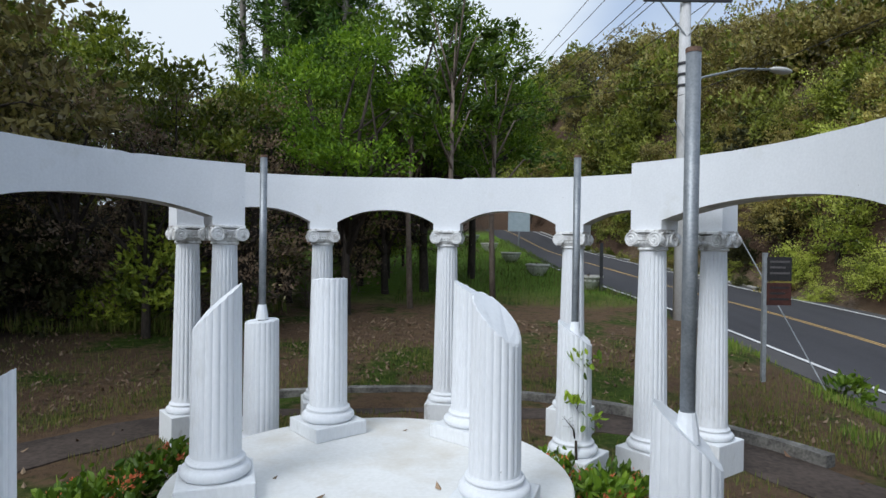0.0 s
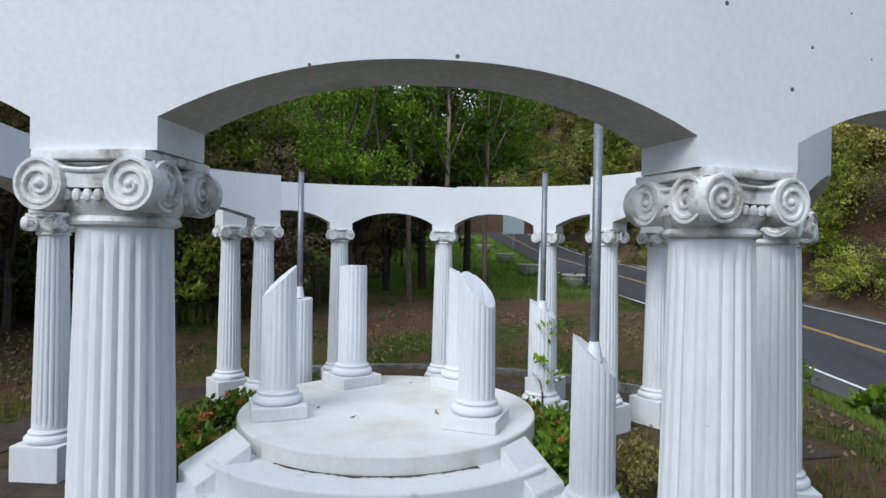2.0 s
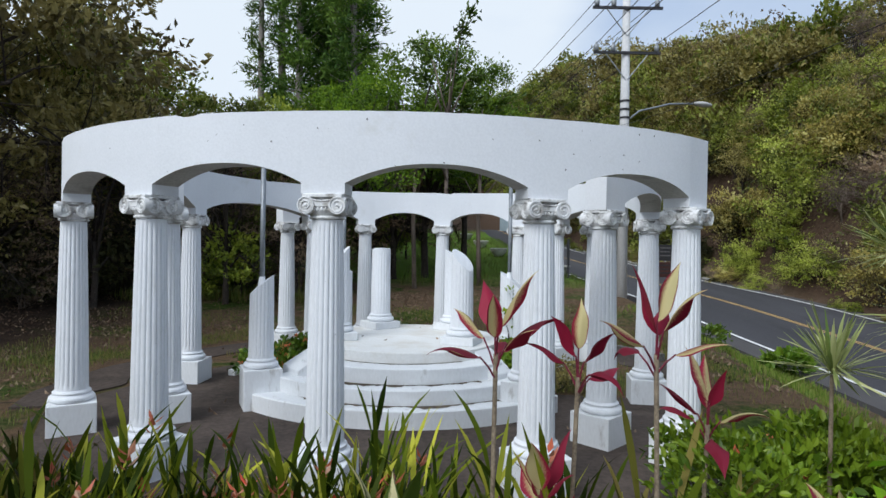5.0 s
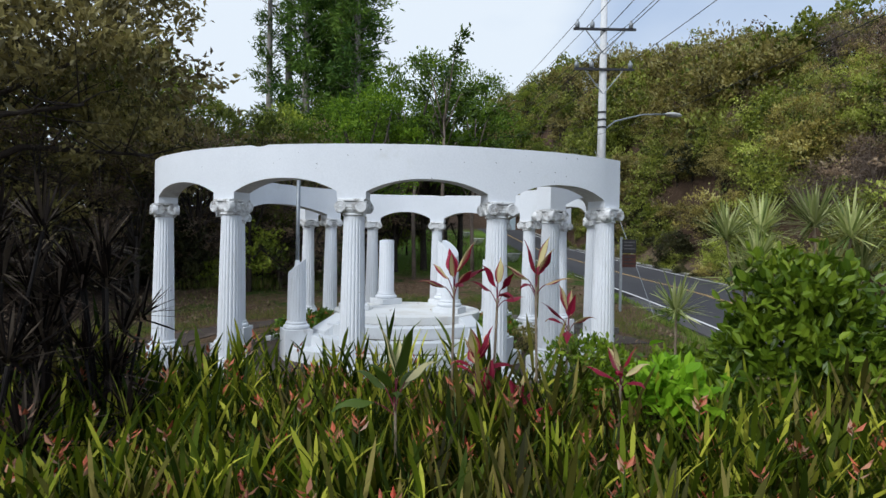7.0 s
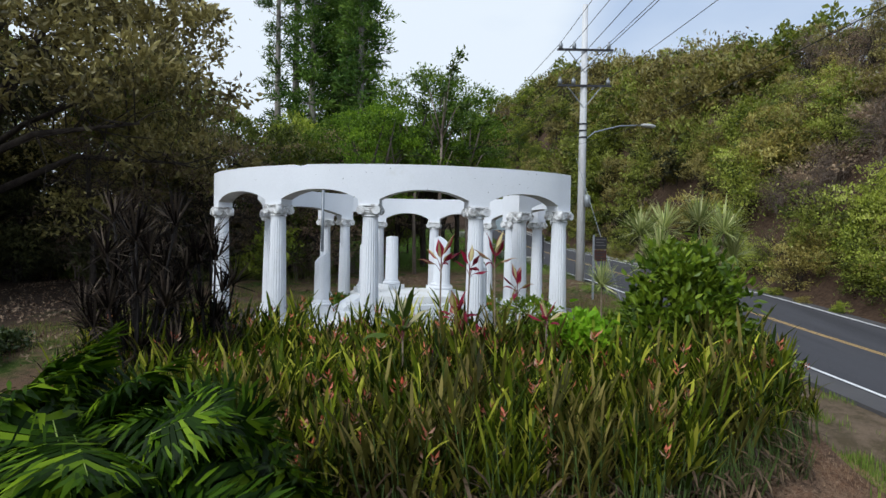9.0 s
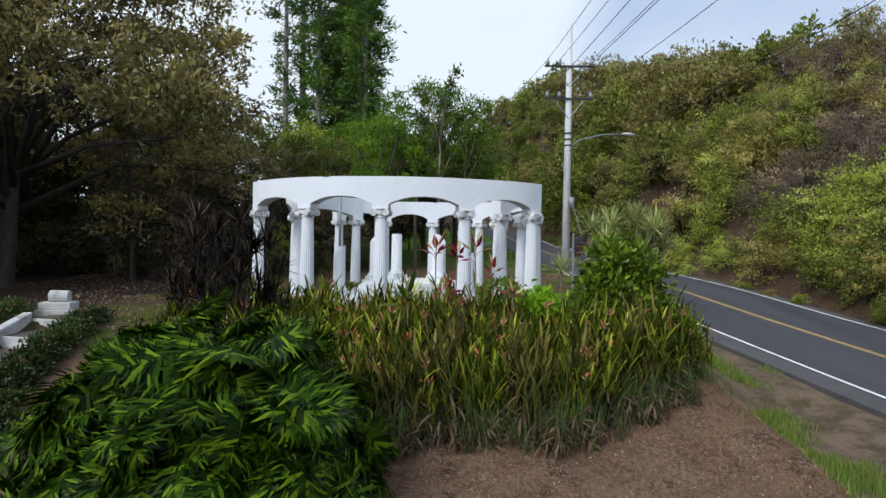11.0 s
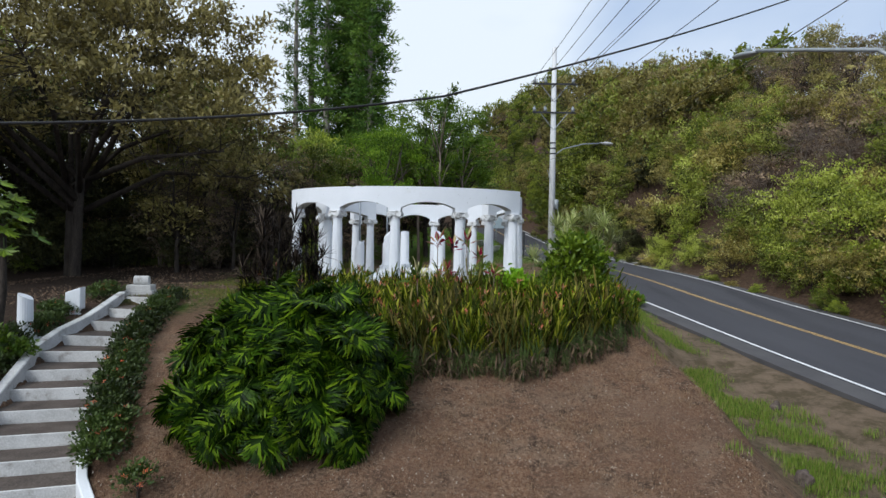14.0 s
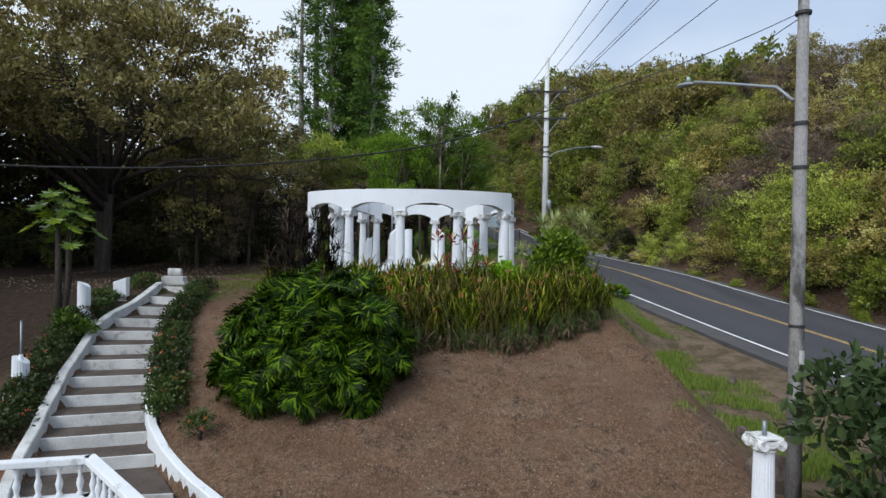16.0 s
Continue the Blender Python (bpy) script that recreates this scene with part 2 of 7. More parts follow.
PETIOLE = material("red_petiole", (0.10, 0.010, 0.025), (0.22, 0.03, 0.055), 8, 0.5)
STEM_GREEN = material("green_stem", (0.04, 0.07, 0.015), (0.10, 0.15, 0.04), 10, 0.6)
PLANTER = material("cast_concrete_planter", (0.38, 0.37, 0.34), (0.60, 0.58, 0.54), 6, 0.9, 0.5, 40, stain=(0.14, 0.13, 0.11), stain_scale=4)

LEAF_FOREST = leaf_material("forest_leaves", [(0.0219, 0.0348, 0.0063), (0.0942, 0.1331, 0.0151), (0.2355, 0.2894, 0.0301), (0.4238, 0.4342, 0.0628)], sprays=True)
LEAF_BRIGHT = leaf_material("young_green_leaves", [(0.0133, 0.0339, 0.0037), (0.0531, 0.1144, 0.0081), (0.1218, 0.2066, 0.0162), (0.2066, 0.2878, 0.0332)], sprays=True)
LEAF_OLIVE = leaf_material("olive_leaves", [(0.0306, 0.0266, 0.0109), (0.1405, 0.1228, 0.0406), (0.3688, 0.3206, 0.0952), (0.5554, 0.4503, 0.2086)], sprays=True)
LEAF_BROWN = leaf_material("dry_brown_leaves", [(0.0585, 0.039, 0.026), (0.156, 0.104, 0.0676), (0.299, 0.208, 0.13), (0.221, 0.208, 0.0715)], sprays=True)
LEAF_DARK = leaf_material("dark_mango_leaves", [(0.0365, 0.0298, 0.0154), (0.1502, 0.1242, 0.0438), (0.3396, 0.2855, 0.0964), (0.5932, 0.5104, 0.1972)], 0.4, 0.3, 0.3, sprays=True)
LEAF_WOOD = leaf_material("wood_edge_leaves", [(0.0206, 0.0455, 0.0041), (0.0647, 0.1336, 0.0082), (0.1544, 0.2658, 0.0165), (0.2941, 0.41, 0.0349)], 0.5, 0.28, 0.25, sprays=True)
# dark leaf colour with the shade beneath the wood painted into it
LEAF_SHADE = leaf_material("understorey_leaves_painted_shade", [(0.0112, 0.0126, 0.0056), (0.0364, 0.0392, 0.0154), (0.084, 0.0868, 0.0308), (0.168, 0.161, 0.056)], 0.5, 0.2, 0.2, sprays=True)
LEAF_PINE = leaf_material("pine_needles", [(0.0192, 0.0504, 0.012), (0.0504, 0.1104, 0.0192), (0.126, 0.216, 0.0312), (0.24, 0.336, 0.054)], 0.6, 0.2, 0.2, sprays=True)
LEAF_BED = leaf_material("bed_blades", [(0.0112, 0.023, 0.003), (0.047, 0.076, 0.006), (0.1624, 0.205, 0.013), (0.56, 0.54, 0.07)], 0.55, 0.38, 0.10)
LEAF_BED_OLD = leaf_material("ageing_bed_blades", [(0.018, 0.018, 0.004), (0.052, 0.052, 0.010), (0.115, 0.110, 0.020), (0.300, 0.240, 0.075)], 0.55, 0.3, 0.1)
LEAF_DRY = leaf_material("withered_blades", [(0.085, 0.052, 0.03), (0.18, 0.118, 0.066), (0.036, 0.023, 0.015)], 0.7, 0.2)
LEAF_PHILO = leaf_material("split_philodendron_leaves", [(0.0045, 0.0129, 0.0011), (0.0102, 0.0292, 0.0016), (0.0441, 0.0953, 0.0043), (0.1452, 0.229, 0.0099)], 0.42, 0.25, 0.08)
LEAF_SHRUB = leaf_material("glossy_shrub_leaves", [(0.0216, 0.0492, 0.0045), (0.0601, 0.1121, 0.0074), (0.1562, 0.2353, 0.0166), (0.2523, 0.3314, 0.0301)], 0.38, 0.25, 0.3, sprays=True)
LEAF_LIME = leaf_material("lime_leaves", [(0.09, 0.2025, 0.0105), (0.165, 0.315, 0.015), (0.24, 0.39, 0.03)], 0.45, 0.35, 0.15)
LEAF_YUCCA = leaf_material("variegated_sword_leaves", [(0.18, 0.235, 0.06), (0.4, 0.44, 0.16), (0.6, 0.6, 0.29), (0.09, 0.155, 0.03)], 0.5, 0.25, 0.2)
LEAF_SPIKE = leaf_material("dark_purple_sword_leaves", [(0.006, 0.004, 0.0035), (0.012, 0.0085, 0.007), (0.028, 0.02, 0.016), (0.11, 0.085, 0.062)], 0.7, 0.08, 0.06)
PETAL = leaf_material("orange_flowers", [(0.55, 0.14, 0.06), (0.72, 0.24, 0.12), (0.62, 0.12, 0.05)], 0.5, 0.3)
PETAL_RED = leaf_material("red_orange_bracts", [(0.55, 0.06, 0.025), (0.5, 0.31, 0.21), (0.55, 0.1, 0.04), (0.4, 0.22, 0.13)], 0.5, 0.3)
GRASS = leaf_material("lawn_grass", [(0.060, 0.084, 0.012), (0.108, 0.147, 0.020), (0.168, 0.189, 0.040), (0.240, 0.179, 0.064)], 0.6, 0.3)
GRASS_FRESH = leaf_material("fresh_verge_grass", [(0.060, 0.105, 0.012), (0.115, 0.190, 0.020), (0.190, 0.270, 0.040), (0.230, 0.200, 0.070)], 0.6, 0.3)
GRASS_DRY = leaf_material("dry_grass", [(0.156, 0.0784, 0.0441), (0.324, 0.1848, 0.105), (0.504, 0.336, 0.1995), (0.12, 0.065, 0.0378)], 0.8, 0.2)
LITTER_PALE = leaf_material("bleached_litter", [(0.10, 0.065, 0.045), (0.30, 0.22, 0.15), (0.50, 0.42, 0.33), (0.05, 0.034, 0.024)], 0.8, 0.1)
LITTER = leaf_material("fallen_leaves", [(0.10, 0.06, 0.04), (0.20, 0.12, 0.075), (0.32, 0.23, 0.15), (0.07, 0.045, 0.03)], 0.8, 0.1)


def two_tone_leaf(name, edge, heart):
    """Leaves striped in two colours; the mesh carries the share of the second as 'stripe'."""
    m = leaf_material(name, edge, 0.5, 0.3, 0.2)
    n, l = m.node_tree.nodes, m.node_tree.links
    b = n["Principled BSDF"]
    hue = b.inputs["Base Color"].links[0].from_socket
    at, nz, sm, mr, mx = n.new("ShaderNodeAttribute"), n.new("ShaderNodeTexNoise"), n.new("ShaderNodeMath"), n.new("ShaderNodeMapRange"), n.new("ShaderNodeMix")
    at.attribute_name = "stripe"
    nz.inputs["Scale"].default_value, nz.inputs["Detail"].default_value = 26, 4
    sm.operation = "MULTIPLY_ADD"
    sm.inputs[1].default_value = 0.9
    l.new(nz.outputs["Fac"], sm.inputs[0])
    l.new(at.outputs["Fac"], sm.inputs[2])
    mr.inputs["From Min"].default_value, mr.inputs["From Max"].default_value = 0.78, 1.25
    l.new(sm.outputs[0], mr.inputs["Value"])
    mx.data_type = "RGBA"
    mx.inputs["B"].default_value = (*heart, 1)
    l.new(mr.outputs["Result"], mx.inputs["Factor"])
    l.new(hue, mx.inputs["A"])
    l.new(mx.outputs["Result"], b.inputs["Base Color"])
    for k in n:
        if k.bl_idname == "ShaderNodeBsdfTranslucent":
            l.new(mx.outputs["Result"], k.inputs["Color"])
    return m


LEAF_CORDY = two_tone_leaf("crimson_and_cream_leaves", [(0.10, 0.005, 0.016), (0.19, 0.008, 0.030), (0.27, 0.016, 0.042), (0.13, 0.007, 0.022)], (0.58, 0.50, 0.24))
LEAF_CORDY_GREEN = two_tone_leaf("green_and_cream_leaves", [(0.04, 0.07, 0.01), (0.07, 0.11, 0.015)], (0.58, 0.52, 0.28))

# ---------------------------------------------------------------- building helpers
def mesh_from(bm, name, smooth=False):
    if smooth == "auto":
        bm.normal_update()
        for e in bm.edges:
            e.smooth = len(e.link_faces) == 2 and e.calc_face_angle(0.0) < 0.6
    me = bpy.data.meshes.new(name)
    bm.to_mesh(me)
    bm.free()
    if smooth:
        for p in me.polygons:
            p.use_smooth = True
    return me


def part(name, bm, mat, parent=None, label="", smooth=False, at=None):
    """One mesh object under a thing (or under a part of it)."""
    me = bm if isinstance(bm, bpy.types.Mesh) else mesh_from(bm, name, smooth)
    if not me.materials:
        me.materials.append(mat)
    ob = new(name, me)
    ob.parent = parent
    if at is not None:
        ob.matrix_basis = at
    if label:
        ob["label"] = label
    if name in UNCOUNTED:
        ob["kind"] = "stuff"
    return ob


# parts made of more small pieces than one could count
UNCOUNTED = {"foliage", "leaves", "cane_cluster", "stem_cluster", "bract_cluster", "stalk_cluster", "petiole_cluster", "withered_leaves", "blossoms", "crown", "leaf_head", "plant"}


def thing(name, m, label, category, group="", kind=""):
    ob = new(name)
    ob.empty_display_size = 0.1
    ob.matrix_basis = m
    return tagged(ob, label, category, group, kind)


def setting(name, bm, mat, label, category, smooth=False):
    return tagged(part(name, bm, mat, None, "", smooth), label, category, "", "structure")


def box(bm, x0, x1, y0, y1, z0, z1, bevel=0.0):
    r = bmesh.ops.create_cube(bm, size=1.0, matrix=Matrix.LocRotScale(((x0 + x1) / 2, (y0 + y1) / 2, (z0 + z1) / 2), None, (x1 - x0, y1 - y0, z1 - z0)))
    if bevel:
        edges = list({e for v in r["verts"] for e in v.link_edges})
        bmesh.ops.bevel(bm, geom=edges, offset=bevel, segments=2, affect="EDGES", profile=0.6)


def lathe(bm, profile, segments=32):
    """Turns a profile of (radius, z) round z."""
    rings = []
    for r, z in profile:
        rings.append([bm.verts.new((r * math.cos(2 * math.pi * k / segments), r * math.sin(2 * math.pi * k / segments), z)) for k in range(segments)])
    for a, b in zip(rings, rings[1:]):
        for k in range(segments):
            bm.faces.new((a[k], a[(k + 1) % segments], b[(k + 1) % segments], b[k]))
    bm.faces.new(rings[0][::-1])
    bm.faces.new(rings[-1])


def tube(bm, points, radii, segments=8):
    """A tapered tube along points."""
    points = [Vector(p) for p in points]
    if not isinstance(radii, (list, tuple)):
        radii = [radii] * len(points)
    rings = []
    for i, p in enumerate(points):
        d = (points[min(i + 1, len(points) - 1)] - points[max(i - 1, 0)]).normalized()
        u = d.cross(Vector((0, 0, 1)) if abs(d.z) < 0.9 else Vector((1, 0, 0))).normalized()
        w = d.cross(u)
        rings.append([bm.verts.new(p + radii[i] * (math.cos(2 * math.pi * k / segments) * u + math.sin(2 * math.pi * k / segments) * w)) for k in range(segments)])
    for a, b in zip(rings, rings[1:]):
        for k in range(segments):
            bm.faces.new((a[k], a[(k + 1) % segments], b[(k + 1) % segments], b[k]))
    bm.faces.new(rings[0][::-1])
    bm.faces.new(rings[-1])


def smooth(v, a, b):
    t = min(1.0, max(0.0, (v - a) / (b - a)))
    return t * t * (3 - 2 * t)


def along(v, xs, ys):
    return float(np.interp(v, xs, ys))


def leaves_mesh(name, base, direction, side, length, width, bend=0.0, mat=None, spray=None, oval=False):
    """Many leaves in one mesh: arrays of base points, directions, side directions, lengths and widths; each a folded diamond, or a fuller oval blade folded along its rib."""
    direction = direction / np.maximum(np.linalg.norm(direction, axis=1, keepdims=True), 1e-6)
    side = side - (side * direction).sum(1, keepdims=True) * direction
    side = side / np.maximum(np.linalg.norm(side, axis=1, keepdims=True), 1e-6)
    up = np.cross(side, direction)
    length, width = np.asarray(length)[:, None], np.asarray(width)[:, None]
    mid = base + direction * length * 0.45 + up * width * 0.18
    tip = base + direction * length - up * length * bend
    n, m = len(base), 6 if oval else 4
    me = bpy.data.meshes.new(name)
    if oval:
        a = base + direction * length * 0.28 + up * width * 0.12
        b = base + direction * length * 0.66 + up * width * 0.12 - up * length * bend * 0.5
        v = np.stack([base, a + side * width * 0.44, b + side * width * 0.46, tip, b - side * width * 0.46, a - side * width * 0.44], axis=1).reshape(-1, 3)
        f = (np.arange(n)[:, None, None] * 6 + np.array([(0, 1, 2, 3), (0, 3, 4, 5)])[None]).reshape(-1, 4)
        me.from_pydata(v.tolist(), [], f.tolist())
    else:
        v = np.stack([base, mid + side * width * 0.5, tip, mid - side * width * 0.5], axis=1).reshape(-1, 3)
        me.from_pydata(v.tolist(), [], np.arange(4 * n).reshape(n, 4).tolist())
    if spray is not None:
        me.attributes.new("spray", "FLOAT", "POINT").data.foreach_set("value", np.repeat(spray, m).astype(np.float32))
    if mat:
        me.materials.append(mat)
    return me


def blades_mesh(name, base, direction, side, length, width, bend, steps=4, mat=None):
    """Long strap leaves that arch over: arrays as above, each a strip of quads with a pointed tip."""
    n = len(base)
    direction = direction / np.linalg.norm(direction, axis=1, keepdims=True)
    side = side - (side * direction).sum(1, keepdims=True) * direction
    side = side / np.maximum(np.linalg.norm(side, axis=1, keepdims=True), 1e-6)
    length, width, bend = (np.asarray(a)[:, None] for a in (length, width, bend))
    rows, out = [], np.cross(side, direction)
    out = np.where(out[:, 2:3] > 0, -out, out)
    for k in range(steps + 1):
        t = k / steps
        p = base + direction * length * (t - 0.25 * bend * t * t) + out * length * bend * t * t * 0.7
        w = width * (0.35 + 1.6 * t) * (1 - t) ** 0.7 if k else width * 0.35
        if k == steps:
            w = width * 0.02
        rows += [p + side * w * 0.5, p - side * w * 0.5]
    v = np.stack(rows, axis=1).reshape(-1, 3)
    m = 2 * (steps + 1)
    quad = np.array([(2 * k, 2 * k + 1, 2 * k + 3, 2 * k + 2) for k in range(steps)])
    f = (np.arange(n)[:, None, None] * m + quad[None]).reshape(-1, 4)
    me = bpy.data.meshes.new(name)
    me.from_pydata(v.tolist(), [], f.tolist())
    if mat:
        me.materials.append(mat)
    return me


# ---------------------------------------------------------------- ground and road
ROAD_Y = [-60, -20, -6, 0, 4.6, 8, 11.8, 15, 18.5, 26, 32, 45, 62, 85, 110, 140, 200]
ROAD_X = [16.5, 14.4, 13.2, 12.6, 12.0, 11.5, 11.1, 10.5, 9.9, 9.2, 8.6, 7.7, 6.6, 5.2, 2.6, -6, -30]
ROAD_Z = [-4.6, -3.3, -2.6, -2.25, -1.9, -1.65, -1.3, -1.0, -0.6, 0.0, 0.25, 0.95, 1.9, 4.3, 7.0, 9.5, 13]
ROAD_W = 7.3


def road_x(y):
    return sum(along(y + d, ROAD_Y, ROAD_X) for d in (-3, -1.5, 0, 1.5, 3)) / 5


def road_z(y):
    return sum(along(y + d, ROAD_Y, ROAD_Z) for d in (-3, -1.5, 0, 1.5, 3)) / 5


SITE_Y = [-60, -16, -9, -5.6, -3.8, -1, 1.5, 3.4, 5, 13, 16, 20, 25, 30, 41, 52, 70, 120]
SITE_Z = [-6.0, -4.2, -3.4, -2.55, -2.05, -1.2, -0.42, -0.05, 0.0, 0.03, 0.3, 0.5, 0.85, 1.15, 2.1, 3.2, 5.0, 9.0]
LEFT_Y = [-60, -16, -8.5, -7.0, -5.6, -4.35, -3.0, -1.44, 0.2, 2.1, 4.2, 6]
LEFT_Z = [-5.5, -4.1, -3.3, -2.95, -2.6, -2.2, -1.75, -1.30, -0.86, -0.40, -0.02, 0.0]
# the garden stairs, step by step: left and right ends of each nosing
RISE = 0.225
ST_K = [0, 1, 2, 3, 4, 5, 6, 7, 8, 9, 10, 11, 12, 13, 14]
ST_LX = [-8.81, -8.66, -8.60, -8.72, -8.64, -8.29, -8.09, -7.87, -7.58, -7.35, -7.10, -6.90, -6.45, -6.10, -5.80]
ST_LY = [4.21, 3.05, 2.14, 1.17, 0.22, -0.73, -1.44, -2.23, -2.99, -3.70, -4.35, -5.00, -6.00, -6.70, -7.40]
ST_RX = [-7.66, -7.56, -7.38, -7.16, -7.05, -6.75, -6.47, -6.20, -5.90, -5.63, -5.33, -4.88, -3.98, -3.40, -2.70]
ST_RY = [3.99, 2.89, 1.97, 1.10, 0.43, -0.32, -1.06, -1.76, -2.50, -3.16, -3.80, -4.40, -5.63, -6.20, -6.80]
# the curving wall at their foot
CURVE = [(-6.28, -1.60, -1.48), (-6.05, -2.10, -1.50), (-5.80, -2.65, -1.60), (-5.54, -3.28, -1.75), (-5.12, -4.00, -2.0), (-4.62, -4.56, -2.25), (-4.15, -5.07, -2.35), (-3.68, -5.56, -2.42), (-3.0, -6.18, -2.5), (-2.2, -6.9, -2.62), (-1.3, -7.7, -2.85)]
EDGE_Y = [-20, -5.2, -0.8, 1.1, 4, 9, 14, 20, 27, 40, 60]
EDGE_X = [4.6, 5.3, 5.7, 5.3, 5.2, 5.4, 5.8, 6.3, 5.6, 4.8, 3.8]


def ground_z(x, y):
    """The height of the bare ground."""
    z = along(y, SITE_Y, SITE_Z)
    k = smooth(x, -3.6, -5.8)
    z = z * (1 - k) + min(along(y, LEFT_Y, LEFT_Z) if y < 6 else z, z + 3) * k
    rx, rz = road_x(y), road_z(y)
    e0 = along(y, EDGE_Y, EDGE_X)
    e1 = e0 + (1.8 if y < 2 else min(4.0, 1.8 + (y - 2) * 0.4))
    e1 = min(e1, rx - 1.2)
    if x > e0:
        low = rz - 0.12 - (0.25 * smooth(rx - x, 1.3, 3.0) if y < 6 else 0.0)
        z = z + (low - z) * smooth(x, e0, e1)
        if x > rx - 0.8:
            z -= 0.22 * smooth(x, rx - 0.8, rx + 0.2) * smooth(x, rx + ROAD_W + 1.45, rx + ROAD_W + 0.6)
    foot = rx + ROAD_W + 1.5
    if x > foot:
        z += along(x - foot, [0, 1, 3, 6, 12, 18, 32, 80], [0, 1.0, 4.5, 8.5, 11.5, 12.5, 11, 6]) * along(y, [-20, 10, 25, 65, 120], [0.74, 0.80, 0.98, 1.6, 2.0])
    if rx - 0.8 < x < foot:
        return z
    if -7.2 < y < 4.1:                     # the bed of the garden stairs
        l, r = along(-y, [-v for v in ST_LY], ST_LX), along(-y, [-v for v in ST_RY], ST_RX)
        if l - 0.5 < x < r + 0.5:
            u = min(1.0, max(0.0, (x - l) / (r - l)))
            k = along(-y, [-v for v in ST_LY], ST_K) * (1 - u) + along(-y, [-v for v in ST_RY], ST_K) * u
            e = 0.20 * smooth(-y, 1.0, 2.2)
            low = min(z - 0.1, 0.03 - RISE * (k + 1) - 0.10)
            return z + (low - z) * smooth(x, l - 0.05, l + 0.15) * smooth(x, r + e, r + e - 0.2)
    z += 0.05 * noise.noise(Vector((x * 0.5, y * 0.5, 0))) * (1 if math.hypot(x + 0.4, y - 8.3) > 6 else 0.2)
    z += 0.16 * max(0.0, noise.noise(Vector((x * 0.35, y * 0.35, 4)))) * smooth(y, 13.5, 16)
    return z


def steps_of(*spans):
    """Grid lines: (end, spacing) pairs from a start."""
    out = [spans[0]]
    for end, step in spans[1:]:
        while out[-1] < end - 1e-6:
            out.append(min(end, out[-1] + step))
    return out


def sheet(name, xs, ys, height, mat, label, category, hole=None):
    bm = bmesh.new()
    grid = [[bm.verts.new((x, y, height(x, y))) for x in xs] for y in ys]
    for j in range(len(ys) - 1):
        for i in range(len(xs) - 1):
            bm.faces.new((grid[j][i], grid[j][i + 1], grid[j + 1][i + 1], grid[j + 1][i]))
    return setting(name, bm, mat, label, category, True)


